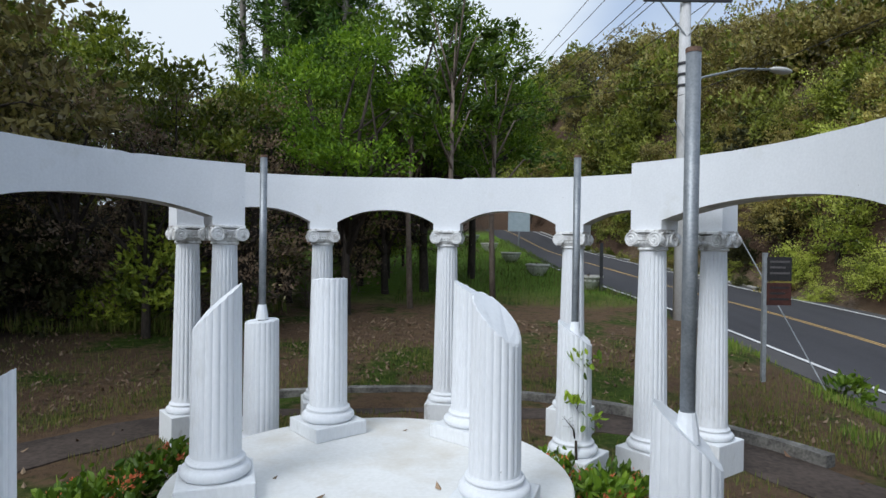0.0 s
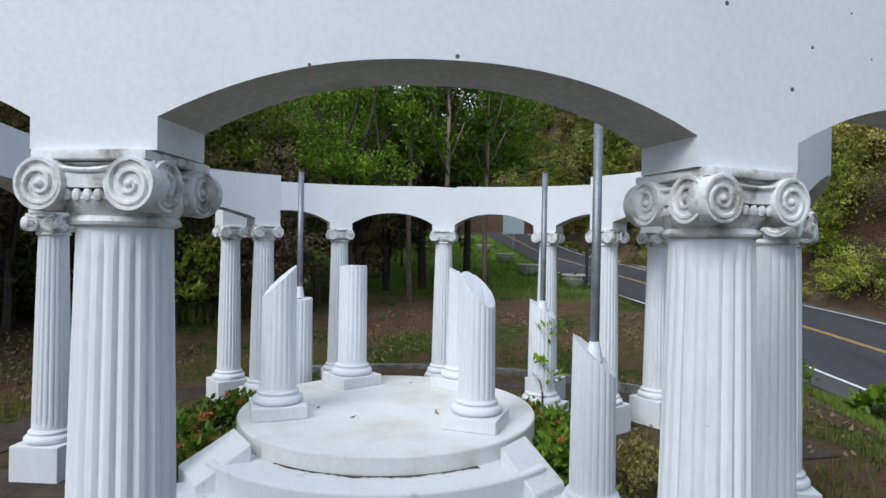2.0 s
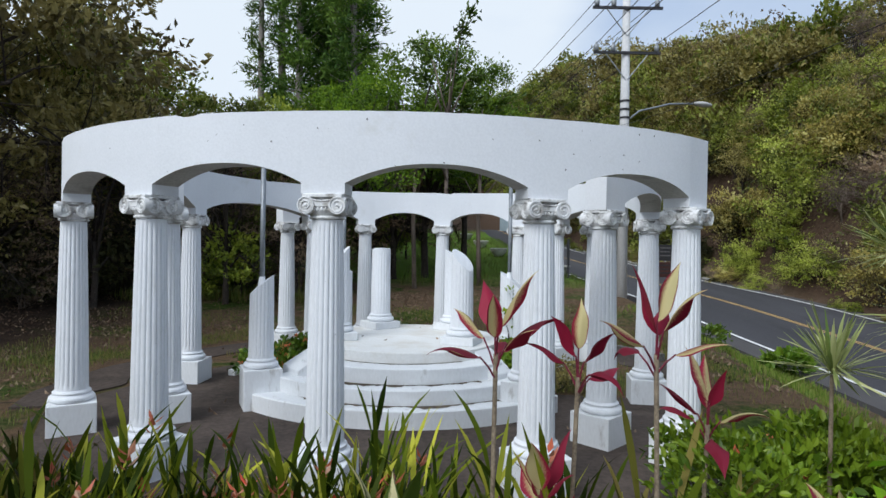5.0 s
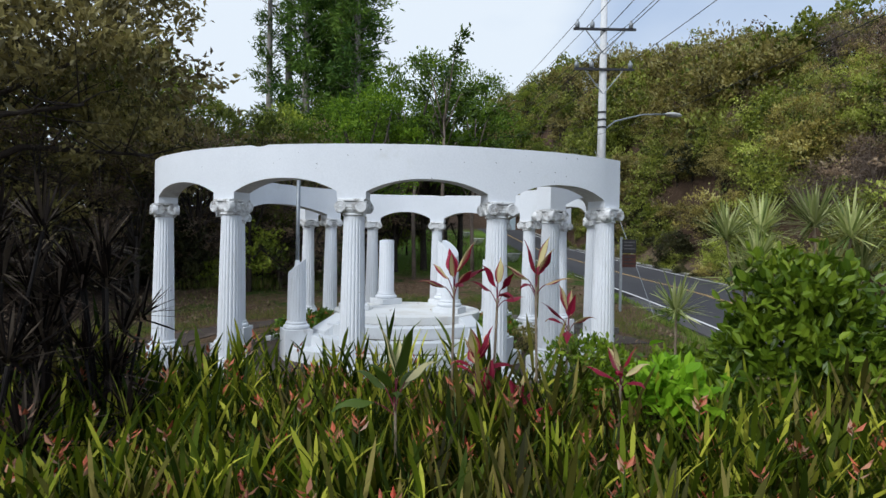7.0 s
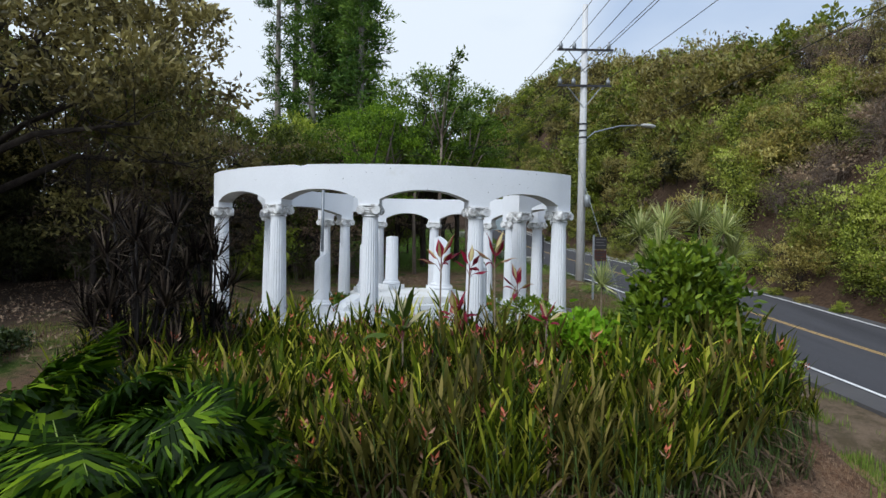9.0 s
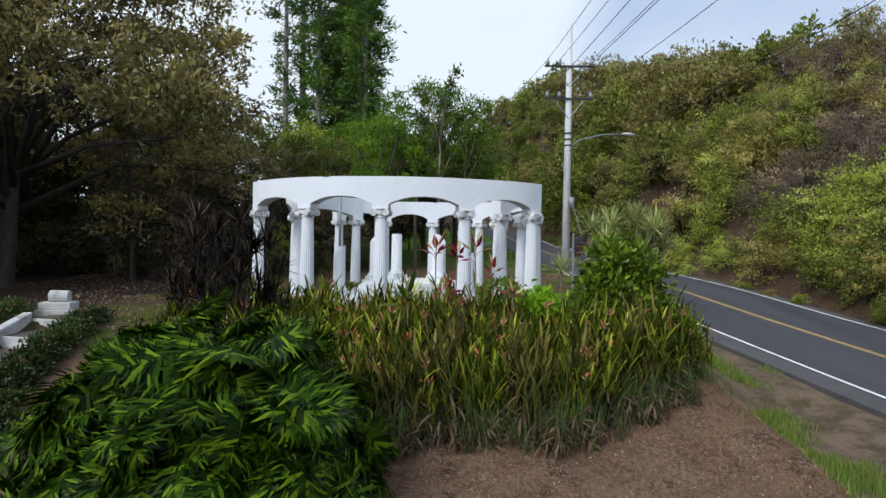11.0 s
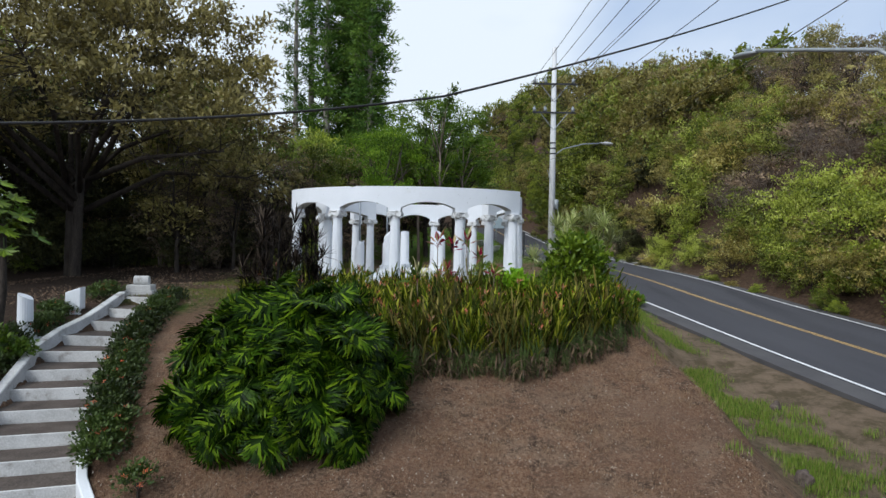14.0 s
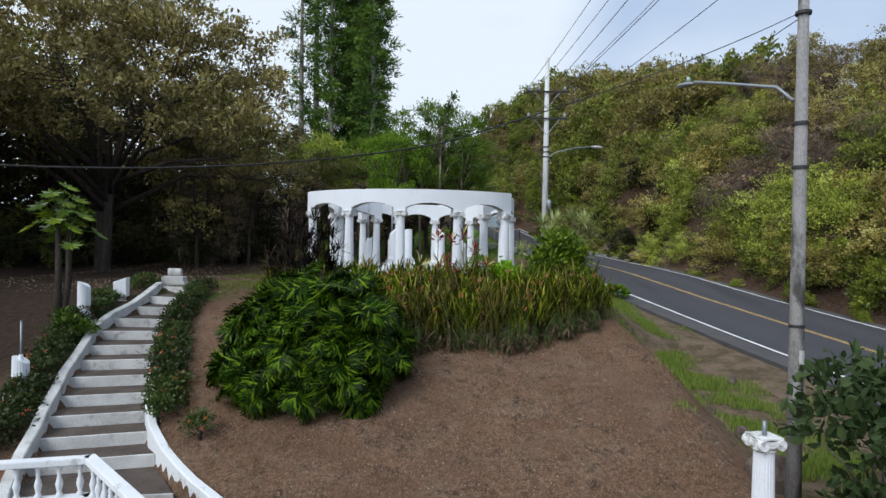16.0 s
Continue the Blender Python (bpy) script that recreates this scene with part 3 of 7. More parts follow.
def ground_material():
    """Lawn, leaf litter, bare soil and dry grass, by place and by patches, with tree shade in the colour."""
    m = bpy.data.materials.new("lawn_soil_and_dry_grass")
    m.use_nodes = True
    n, l = m.node_tree.nodes, m.node_tree.links
    b = n["Principled BSDF"]
    b.inputs["Roughness"].default_value, b.inputs["Specular IOR Level"].default_value = 0.95, 0.15
    geo, sep = n.new("ShaderNodeNewGeometry"), n.new("ShaderNodeSeparateXYZ")
    l.new(geo.outputs["Position"], sep.inputs["Vector"])

    def nz(scale, detail=5.0, rough=0.6):
        t = n.new("ShaderNodeTexNoise")
        t.inputs["Scale"].default_value, t.inputs["Detail"].default_value, t.inputs["Roughness"].default_value = scale, detail, rough
        l.new(geo.outputs["Position"], t.inputs["Vector"])
        return t.outputs["Fac"]

    def ranged(v, a, c):
        r = n.new("ShaderNodeMapRange")
        r.inputs["From Min"].default_value, r.inputs["From Max"].default_value = a, c
        l.new(v, r.inputs["Value"])
        return r.outputs["Result"]

    def maths(op, a, c):
        k = n.new("ShaderNodeMath")
        k.operation = op
        for s, v in zip(k.inputs, (a, c)):
            if isinstance(v, (int, float)):
                s.default_value = v
            else:
                l.new(v, s)
        return k.outputs[0]

    def mix(f, a, c):
        x = n.new("ShaderNodeMix")
        x.data_type = "RGBA"
        l.new(f, x.inputs["Factor"])
        for s, v in (("A", a), ("B", c)):
            if isinstance(v, tuple):
                x.inputs[s].default_value = (*v, 1)
            else:
                l.new(v, x.inputs[s])
        return x.outputs["Result"]

    fine, mid, big = nz(55, 4, 0.7), nz(6, 5, 0.65), nz(0.55, 4, 0.6)
    grass = mix(ranged(mid, 0.35, 0.65), (0.030, 0.050, 0.008), (0.080, 0.125, 0.020))
    soil = mix(ranged(fine, 0.35, 0.65), (0.058, 0.034, 0.022), (0.20, 0.130, 0.085))
    litter = mix(ranged(mid, 0.4, 0.62), soil, (0.165, 0.108, 0.062))
    straw = mix(ranged(fine, 0.32, 0.68), (0.088, 0.0418, 0.0250), (0.37, 0.2189, 0.1329))
    dry = mix(ranged(mid, 0.42, 0.7), straw, (0.105, 0.0584, 0.0385))
    dry = mix(ranged(nz(1.3, 6, 0.75), 0.46, 0.66), dry, (0.27, 0.1897, 0.1300))
    dry = mix(ranged(nz(2.6, 6, 0.75), 0.51, 0.64), dry, (0.062, 0.0369, 0.0250))
    dry = mix(ranged(nz(17, 5, 0.75), 0.50, 0.66), dry, (0.38, 0.2530, 0.1685))
    dry = mix(ranged(nz(23, 5, 0.75), 0.54, 0.66), dry, (0.050, 0.0272, 0.0173))
    dry = mix(maths("MULTIPLY", ranged(nz(0.5, 5, 0.65), 0.44, 0.62), 0.6), dry, mix(ranged(fine, 0.3, 0.7), (0.088, 0.0467, 0.0299), (0.27, 0.1605, 0.1040)))
    patch = ranged(maths("ADD", big, maths("MULTIPLY", mid, 0.35)), 0.55, 0.68)
    lawn = mix(patch, grass, litter)
    behind = ranged(maths("ADD", sep.outputs["Y"], maths("MULTIPLY", big, 6.0)), 25.0, 28.0)
    green = mix(behind, lawn, mix(ranged(mid, 0.3, 0.7), (0.085, 0.155, 0.016), (0.16, 0.27, 0.035)))
    front = ranged(maths("SUBTRACT", maths("MULTIPLY", big, 2.0), sep.outputs["Y"]), -2.4, 0.2)
    site = mix(front, green, dry)
    # soil beneath the wood is darkened: tree shade put into its colour
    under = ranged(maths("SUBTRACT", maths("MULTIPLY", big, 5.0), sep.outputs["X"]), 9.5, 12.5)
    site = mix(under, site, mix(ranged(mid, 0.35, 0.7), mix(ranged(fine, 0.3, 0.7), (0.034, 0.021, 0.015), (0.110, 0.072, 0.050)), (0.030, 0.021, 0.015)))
    verge = ranged(maths("ADD", sep.outputs["X"], maths("MULTIPLY", mid, 2.0)), 7.3, 8.3)
    site = mix(verge, site, mix(ranged(nz(1.5, 7, 0.75), 0.42, 0.60), mix(ranged(fine, 0.3, 0.7), (0.16, 0.11, 0.075), (0.30, 0.22, 0.155)), (0.11, 0.085, 0.050)))
    scrub = mix(ranged(mid, 0.3, 0.7), (0.050, 0.031, 0.021), (0.130, 0.082, 0.055))
    site = mix(ranged(maths("ADD", sep.outputs["X"], mid), 17.6, 18.6), site, scrub)
    site = mix(ranged(maths("ADD", sep.outputs["Y"], maths("MULTIPLY", big, 8.0)), 56.0, 62.0), site, scrub)
    l.new(site, b.inputs["Base Color"])
    bp = n.new("ShaderNodeBump")
    bp.inputs["Strength"].default_value, bp.inputs["Distance"].default_value = 0.8, 0.08
    l.new(maths("ADD", fine, mid), bp.inputs["Height"])
    l.new(bp.outputs["Normal"], b.inputs["Normal"])
    return m


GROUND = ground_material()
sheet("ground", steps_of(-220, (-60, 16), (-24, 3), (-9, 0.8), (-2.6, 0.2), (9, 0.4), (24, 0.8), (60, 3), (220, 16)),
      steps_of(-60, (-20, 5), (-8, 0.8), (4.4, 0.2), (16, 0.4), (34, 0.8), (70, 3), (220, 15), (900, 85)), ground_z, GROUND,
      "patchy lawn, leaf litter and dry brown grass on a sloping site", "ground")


def ribbon(name, left, right, lift, mat, label, category, y0=-60, y1=200, step=1.0, thick=0.0):
    """A strip along the road between two offsets from its edge line."""
    bm = bmesh.new()
    ys = np.arange(y0, y1 + step / 2, step)
    rows = []
    for y in ys:
        x, z = road_x(y), road_z(y) + lift
        tx, ty = road_x(y + 0.5) - road_x(y - 0.5), 1.0
        k = 1 / math.hypot(tx, ty)
        nx, ny = ty * k, -tx * k
        a, b = (x + nx * left, y + ny * left), (x + nx * right, y + ny * right)
        row = [bm.verts.new((*a, z)), bm.verts.new((*b, z))]
        if thick:
            row += [bm.verts.new((*b, z - thick)), bm.verts.new((*a, z - thick))]
        rows.append(row)
    m = len(rows[0])
    for p, q in zip(rows, rows[1:]):
        for k in range(m if thick else 1):
            bm.faces.new((p[k], p[(k + 1) % m], q[(k + 1) % m], q[k]))
    bm.normal_update()
    return setting(name, bm, mat, label, category)


ribbon("road", -0.1, ROAD_W + 0.1, 0.0, ASPHALT, "dark grey asphalt two-lane road climbing past the lawn", "road", thick=0.4)
ribbon("road_shoulder", -1.0, -0.104, -0.012, SHOULDER, "paler asphalt shoulder along the road", "road", y1=24, thick=0.4)
ribbon("road_shoulder_far", ROAD_W + 0.104, ROAD_W + 0.75, -0.012, SHOULDER, "pale dusty shoulder below the bank", "road", thick=0.4)
ribbon("edge_line", -0.07, 0.07, 0.006, LINE_WHITE, "white painted edge line on the asphalt", "road marking")
ribbon("edge_line_far", ROAD_W - 0.07, ROAD_W + 0.07, 0.006, LINE_WHITE, "white painted edge line under the bank", "road marking")
ribbon("centre_line", ROAD_W / 2 - 0.12, ROAD_W / 2 - 0.03, 0.006, LINE_YELLOW, "worn yellow centre line", "road marking")
ribbon("centre_line_second", ROAD_W / 2 + 0.03, ROAD_W / 2 + 0.12, 0.006, LINE_YELLOW, "second worn yellow centre line", "road marking")
ribbon("kerb_far", ROAD_W + 0.754, ROAD_W + 0.95, 0.06, CONCRETE, "low pale concrete gutter kerb along the bank", "kerb", 34, 140, thick=0.4)

CX, CY = -0.417, 8.288          # the middle of the round colonnade


def polar(a, r, z=0.0):
    return (CX + r * math.cos(radians(a)), CY + r * math.sin(radians(a)), z)


def ring_slab(name, a0, a1, r0, r1, z0, z1, mat, label, category, step=2.0, wobble=0.0):
    bm = bmesh.new()
    rows = []
    for a in steps_of(a0, (a1, step)):
        i, o = r0(a) if callable(r0) else r0, r1(a) if callable(r1) else r1
        o += wobble * noise.noise(Vector((a * 0.11, 3, 0)))
        i += wobble * noise.noise(Vector((a * 0.13, 7, 0)))
        g = z0 if z0 is not None else 0
        rows.append([bm.verts.new(polar(a, r, z)) for r, z in ((i, g), (o, g), (o, z1), (i, z1))])
    for p, q in zip(rows, rows[1:]):
        for k in range(4):
            bm.faces.new((p[k], q[k], q[(k + 1) % 4], p[(k + 1) % 4]))
    bm.faces.new(rows[0])
    bm.faces.new(rows[-1][::-1])
    bmesh.ops.recalc_face_normals(bm, faces=bm.faces)
    return setting(name, bm, mat, label, category)


ring_slab("pavement", 12, 196, 4.5, 5.42, -0.3, 0.035, PATH_MAT, "dark damp concrete ring path behind the columns", "pavement", wobble=0.25)
ring_slab("pavement_front", 150, 352, 1.9, lambda a: along(a, [150, 185, 200, 250, 300, 330, 352], [3.4, 4.3, 4.9, 5.0, 5.0, 4.6, 3.6]), -0.3, 0.03, PATH_MAT, "dark bare paving round the steps", "pavement", wobble=0.2)
ring_slab("kerb", 27, 118, 5.42, 5.58, -0.3, 0.17, KERB, "low weathered dark concrete kerb edging the ring path", "kerb", 1.0, wobble=0.05)
ring_slab("bed_kerb", 140, 168, 2.98, 3.1, -0.2, 0.12, PAINT_STEP, "low white-painted kerb of the flower bed", "kerb", 2.0)

# ---------------------------------------------------------------- the colonnade
Z_PED, Z_NECK, Z_CAP, Z_SPRING, Z_CROWN, Z_TOP = 0.38, 2.47, 2.685, 2.78, 2.955, 3.395


def shaft_mesh(name, z0, z1, r0, r1, flutes=20, cut=None):
    """A fluted, tapering shaft; cut(x, y): the height of a broken top, or None for a whole one."""
    bm = bmesh.new()
    seg = flutes * 6
    levels = [0, 0.012, 0.03, 0.05, 0.2, 0.4, 0.6, 0.8, 0.95, 0.97, 0.988, 1.0]
    rings = []
    for t in levels:
        depth = smooth(t, 0.014, 0.05) * (1 - (0 if cut else smooth(t, 0.955, 0.985)))
        r = r0 + (r1 - r0) * (t ** 1.25)
        ring = []
        for k in range(seg):
            u = (k % 6) / 6
            g = (0.0, 0.0, 0.4, 1.0, 0.4, 0.0)[k % 6]
            rr = r * (1 - (0.045 if cut else 0.07) * depth * g)
            a = 2 * math.pi * k / seg
            x, y = rr * math.cos(a), rr * math.sin(a)
            z = z0 + (z1 - z0) * t
            if cut:
                z = z0 + (cut(x, y) + 0.008 * noise.noise(Vector((x * 25, y * 25, z0))) * (t == 1.0) - z0) * t
            ring.append(bm.verts.new((x, y, z)))
        rings.append(ring)
    for a, b in zip(rings, rings[1:]):
        for k in range(seg):
            bm.faces.new((a[k], a[(k + 1) % seg], b[(k + 1) % seg], b[k]))
    bm.faces.new(rings[-1])
    bm.faces.new(rings[0][::-1])
    return mesh_from(bm, name)


def base_mesh(z, r):
    """Attic base: two rolls and a hollow."""
    bm = bmesh.new()
    prof = [(r * 1.02, z)]
    for k in range(9):
        a = -math.pi / 2 + math.pi * k / 8
        prof.append((r * 1.13 + 0.038 * math.cos(a), z + 0.038 + 0.038 * math.sin(a)))
    prof += [(r * 1.10, z + 0.082), (r * 1.09, z + 0.09)]
    for k in range(7):
        a = -math.pi / 2 + math.pi * k / 6
        prof.append((r * 1.04 + 0.016 * math.cos(a), z + 0.106 + 0.016 * math.sin(a)))
    prof.append((r * 1.0, z + 0.135))
    lathe(bm, prof, 40)
    return mesh_from(bm, "base", "auto")


def pedestal_mesh(w, z0, z1, lip=0.0):
    bm = bmesh.new()
    box(bm, -w / 2, w / 2, -w / 2, w / 2, z0, z1, 0.012)
    return mesh_from(bm, "pedestal")


def volute_mesh(r=0.077, thick=0.085):
    """One scroll: a short roll whose face carries a raised spiral and an eye."""
    bm = bmesh.new()
    n = 32
    rings = []
    for rr, z in ((r * 0.86, -thick), (r, -thick * 0.85), (r, -0.004), (r * 0.97, 0.0), (r * 0.86, 0.0), (r * 0.82, -0.010), (0.2 * r, -0.010)):
        rings.append([bm.verts.new((rr * math.cos(2 * math.pi * k / n), rr * math.sin(2 * math.pi * k / n), z)) for k in range(n)])
    for a, b in zip(rings, rings[1:]):
        for k in range(n):
            bm.faces.new((a[k], a[(k + 1) % n], b[(k + 1) % n], b[k]))
    bm.faces.new(rings[0][::-1])
    bm.faces.new(rings[-1])
    pts, rad = [], []
    for k in range(44):
        t = k / 43
        rr = r * (0.90 * (1 - t) + 0.20 * t)
        a = 2 * math.pi * 1.75 * t + 1.57
        pts.append((rr * math.cos(a), rr * math.sin(a), -0.007))
        rad.append(0.0085 - 0.002 * t)
    tube(bm, pts, rad, 6)
    bmesh.ops.create_uvsphere(bm, u_segments=10, v_segments=6, radius=r * 0.17, matrix=Matrix.Translation((0, 0, -0.008)))
    return mesh_from(bm, "volute", "auto")


def capital_body_mesh(z0, z1):
    """Astragal, echinus with eggs, channel band and a thin abacus."""
    bm = bmesh.new()
    r = 0.135
    lathe(bm, [(r, z0 - 0.005), (r + 0.02, z0 + 0.003), (r + 0.024, z0 + 0.012), (r + 0.02, z0 + 0.021), (r + 0.012, z0 + 0.028), (r + 0.03, z0 + 0.05), (r + 0.042, z0 + 0.075), (r + 0.03, z0 + 0.095), (0.12, z0 + 0.1)], 36)
    h = 0.168
    for s in range(4):
        m = Matrix.Rotation(math.pi / 2 * s, 4, "Z")
        # egg row
        for k in range(5):
            bmesh.ops.create_uvsphere(bm, u_segments=8, v_segments=5, radius=0.015, matrix=m @ Matrix.Translation(((k - 2) * 0.033, -h - 0.004, z0 + 0.085)) @ Matrix.Diagonal((1, 0.8, 1.3, 1)))
        # sagging channel band between the scrolls
        top, bot = [], []
        for k in range(9):
            u = (k - 4) / 4
            x = u * 0.15
            sag = 0.026 * (1 - u * u)
            top.append((x, z1 - 0.035 - sag))
            bot.append((x, z0 + 0.115 - sag * 0.4))
        vf = [[bm.verts.new(m @ Vector((x, y, z))) for x, z in row] for y, row in ((-h - 0.012, top), (-h - 0.012, bot), (0, bot), (0, top))]
        for a, b in zip(vf, vf[1:] + vf[:1]):
            for k in range(8):
                bm.faces.new((a[k], a[k + 1], b[k + 1], b[k]))
        pts = [m @ Vector((x, -h - 0.014, z)) for x, z in top]
        tube(bm, pts, 0.008, 6)
    box(bm, -0.178, 0.178, -0.178, 0.178, z1 - 0.030, z1, 0.010)
    return mesh_from(bm, "capital", "auto")


SHAFT = shaft_mesh("shaft", Z_PED + 0.125, Z_NECK + 0.01, 0.172, 0.135)
BASE = base_mesh(Z_PED, 0.178)
PEDESTAL = pedestal_mesh(0.50, -0.12, Z_PED)
CAPITAL = capital_body_mesh(Z_NECK, Z_CAP)
VOLUTE = volute_mesh()
for me, mt in ((SHAFT, PAINT_COLUMN), (BASE, PAINT_COLUMN), (PEDESTAL, PAINT_STEP), (CAPITAL, PAINT_CAPITAL), (VOLUTE, PAINT_CAPITAL)):
    me.materials.append(mt)


def add_volutes(parent, z):
    """Pairs of scrolls on all four faces; those of the sides sit closer together."""
    for q in range(4):
        gap, out = (0.138, 0.196) if q % 2 == 0 else (0.098, 0.200)
        for side in (-1, 1):
            m = Matrix.Rotation(math.pi / 2 * q, 4, "Z") @ Matrix.Translation((side * gap, -out, z)) @ Matrix.Rotation(radians(90), 4, "X")
            if side < 0:
                m = m @ Matrix.Diagonal((-1, 1, 1, 1))
            part("volute", VOLUTE, None, parent, at=m)


def column(m, label):
    c = thing("column", m, label, "column", "columns of the round colonnade")
    part("pedestal", PEDESTAL, None, c)
    part("base", BASE, None, c)
    part("shaft", SHAFT, None, c, "fluted white shaft")
    cap = part("capital", CAPITAL, None, c, "weathered white scrolled capital")
    add_volutes(cap, Z_CAP - 0.10)
    return c


# (angle, radius) of the columns of each arc, seen from the middle
FRONT_ARC = [(211.5, 4.47), (237.5, 4.27), (262.65, 4.09), (289.4, 4.13), (314.2, 4.35)]
BACK_ARC = [(34.8, 4.26), (58.9, 4.20), (82.4, 3.90), (107.0, 4.08), (130.6, 4.19)]
LEFT_ARC = [(128.3, 3.31), (176.3, 3.51), (212.9, 3.47)]
RIGHT_ARC = [(313.6, 3.41), (350.3, 3.57), (397.5, 3.38)]
first_column = None
for arc, where in ((FRONT_ARC, "in the open front arc"), (BACK_ARC, "in the back arc before the trees"), (LEFT_ARC, "in the side arc beside the lawn"), (RIGHT_ARC, "in the side arc beside the road")):
    for a, r in arc:
        m = Matrix.Translation(polar(a, r)) @ Matrix.Rotation(radians(a + 90), 4, "Z")
        if first_column is None:
            first_column = column(m, "white fluted column on a square pedestal " + where)
        else:
            tagged(copy_thing(first_column, m), "white fluted column on a square pedestal " + where)


def arcade(arc, label, notches=(), paint=PAINT_PLAIN):
    """The curved beam over an arc of columns, with a low arch over each bay."""
    angles, radii = [a for a, _ in arc], [r for _, r in arc]
    leg = 0.185
    at = lambda a: along(a, angles, radii) if len(arc) < 3 else sum(along(a + d, angles, radii) for d in (-5, 0, 5)) / 3
    cuts = []
    for i, (a, r) in enumerate(arc):
        d = math.degrees(leg / r)
        cuts.append((a - d, a + d))
    stations = [(cuts[0][0], Z_CAP)]
    for i in range(len(arc)):
        stations.append((cuts[i][1], Z_CAP))
        if i + 1 < len(arc):
            a0, a1 = cuts[i][1], cuts[i + 1][0]
            n = 22
            for k in range(n + 1):
                u = k / n
                rise = (Z_CROWN - Z_SPRING) * (1 - abs(2 * u - 1) ** 2.3)
                stations.append((a0 + (a1 - a0) * u, Z_SPRING + rise))
            stations.append((a1, Z_CAP))
    bm = bmesh.new()
    rows, t = [], 0.14
    for a, z in stations:
        top = Z_TOP
        for na, depth, w in notches:
            top -= depth * max(0.0, 1 - abs(a - na) / w)
        r = at(a)
        top += 0.004 * noise.noise(Vector((a * 0.7, r, 0)))
        rows.append([bm.verts.new(polar(a, r - t, z)), bm.verts.new(polar(a, r + t, z)), bm.verts.new(polar(a, r + t, top)), bm.verts.new(polar(a, r - t, top))])
    for p, q in zip(rows, rows[1:]):
        for k in range(4):
            same = (p[k].co - q[k].co).length < 1e-5 and (p[(k + 1) % 4].co - q[(k + 1) % 4].co).length < 1e-5
            if not same:
                bm.faces.new((p[k], q[k], q[(k + 1) % 4], p[(k + 1) % 4]))
    bm.faces.new(rows[0])
    bm.faces.new(rows[-1][::-1])
    bmesh.ops.remove_doubles(bm, verts=bm.verts, dist=1e-5)
    bmesh.ops.recalc_face_normals(bm, faces=bm.faces)
    bm.normal_update()
    # downward faces take the darker soffit colour
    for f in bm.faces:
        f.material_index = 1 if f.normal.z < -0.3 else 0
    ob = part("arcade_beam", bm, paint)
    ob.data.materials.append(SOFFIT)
    return tagged(ob, label, "arched beam", "arched beams of the colonnade")


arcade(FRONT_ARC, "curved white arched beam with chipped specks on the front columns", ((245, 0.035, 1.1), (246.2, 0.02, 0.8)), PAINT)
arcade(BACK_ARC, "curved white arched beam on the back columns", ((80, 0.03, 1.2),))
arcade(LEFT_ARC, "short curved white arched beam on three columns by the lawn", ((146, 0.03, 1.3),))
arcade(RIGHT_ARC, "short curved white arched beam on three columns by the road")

# ---------------------------------------------------------------- the stepped dais and broken columns
DX, DY, DZ = -0.45, 8.38, 0.81


def arc_solid(bm, a0, a1, r, z0, z1, cx=DX, cy=DY, n=40, bevel=0.0):
    """A slice of a disc, from its middle."""
    ring = [(cx + r * math.cos(radians(a0 + (a1 - a0) * k / n)), cy + r * math.sin(radians(a0 + (a1 - a0) * k / n))) for k in range(n + 1)]
    full = abs(a1 - a0) >= 359.9
    if full:
        ring = ring[:-1]
    else:
        ring = ring + [(cx, cy)]
    prof = [(z0, 1.0), (z1 - 0.015, 1.0), (z1 - 0.004, 0.996), (z1, 0.988)]
    rows = [[bm.verts.new((cx + (x - cx) * s, cy + (y - cy) * s, z)) for x, y in ring] for z, s in prof]
    m = len(ring)
    for p, q in zip(rows, rows[1:]):
        for k in range(m):
            bm.faces.new((p[k], p[(k + 1) % m], q[(k + 1) % m], q[k]))
    bm.faces.new(rows[-1])
    bm.faces.new(rows[0][::-1])


dais = thing("dais", pose(0, 0, 0), "round white-painted dais with curved steps up the front", "dais")
bm = bmesh.new()
arc_solid(bm, 0, 360, 1.45, -0.15, DZ, n=96)
part("platform", bm, PAINT_DAIS, dais, "white platform with pale brown stains")
for k, (r, cy) in enumerate(((1.86, 8.46), (2.30, 8.62), (2.95, 9.05))):
    z = (0.66, 0.455, 0.26)[k]
    bm = bmesh.new()
    arc_solid(bm, (222, 220, 225)[k], (318, 320, 316)[k], r, -0.15, z, cy=cy, n=60)
    part("step", bm, PAINT_STEP, dais, "white step with dark grime at the back of the tread")
    # grime in the corner behind the tread
    bm = bmesh.new()
    prev = (1.45, 1.86, 2.30)[k]
    pcy = (DY, 8.46, 8.62)[k]
    rows = []
    for j in range(61):
        a = radians(236 + 68 * j / 60)
        w = 0.010 + (0.07, 0.20, 0.17)[k] * max(0.0, 0.25 + 0.7 * noise.noise(Vector((j * 0.14, k * 5.3, 2))) + 0.5 * noise.noise(Vector((j * 0.7, k * 5.3, 8))))
        rows.append([bm.verts.new((DX + rr * math.cos(a), pcy + rr * math.sin(a), z + 0.004)) for rr in (prev + 0.001, prev + w)])
    for p, q in zip(rows, rows[1:]):
        bm.faces.new((p[0], p[1], q[1], q[0]))
    part("grime", bm, GRIME, dais, "dark mould line")


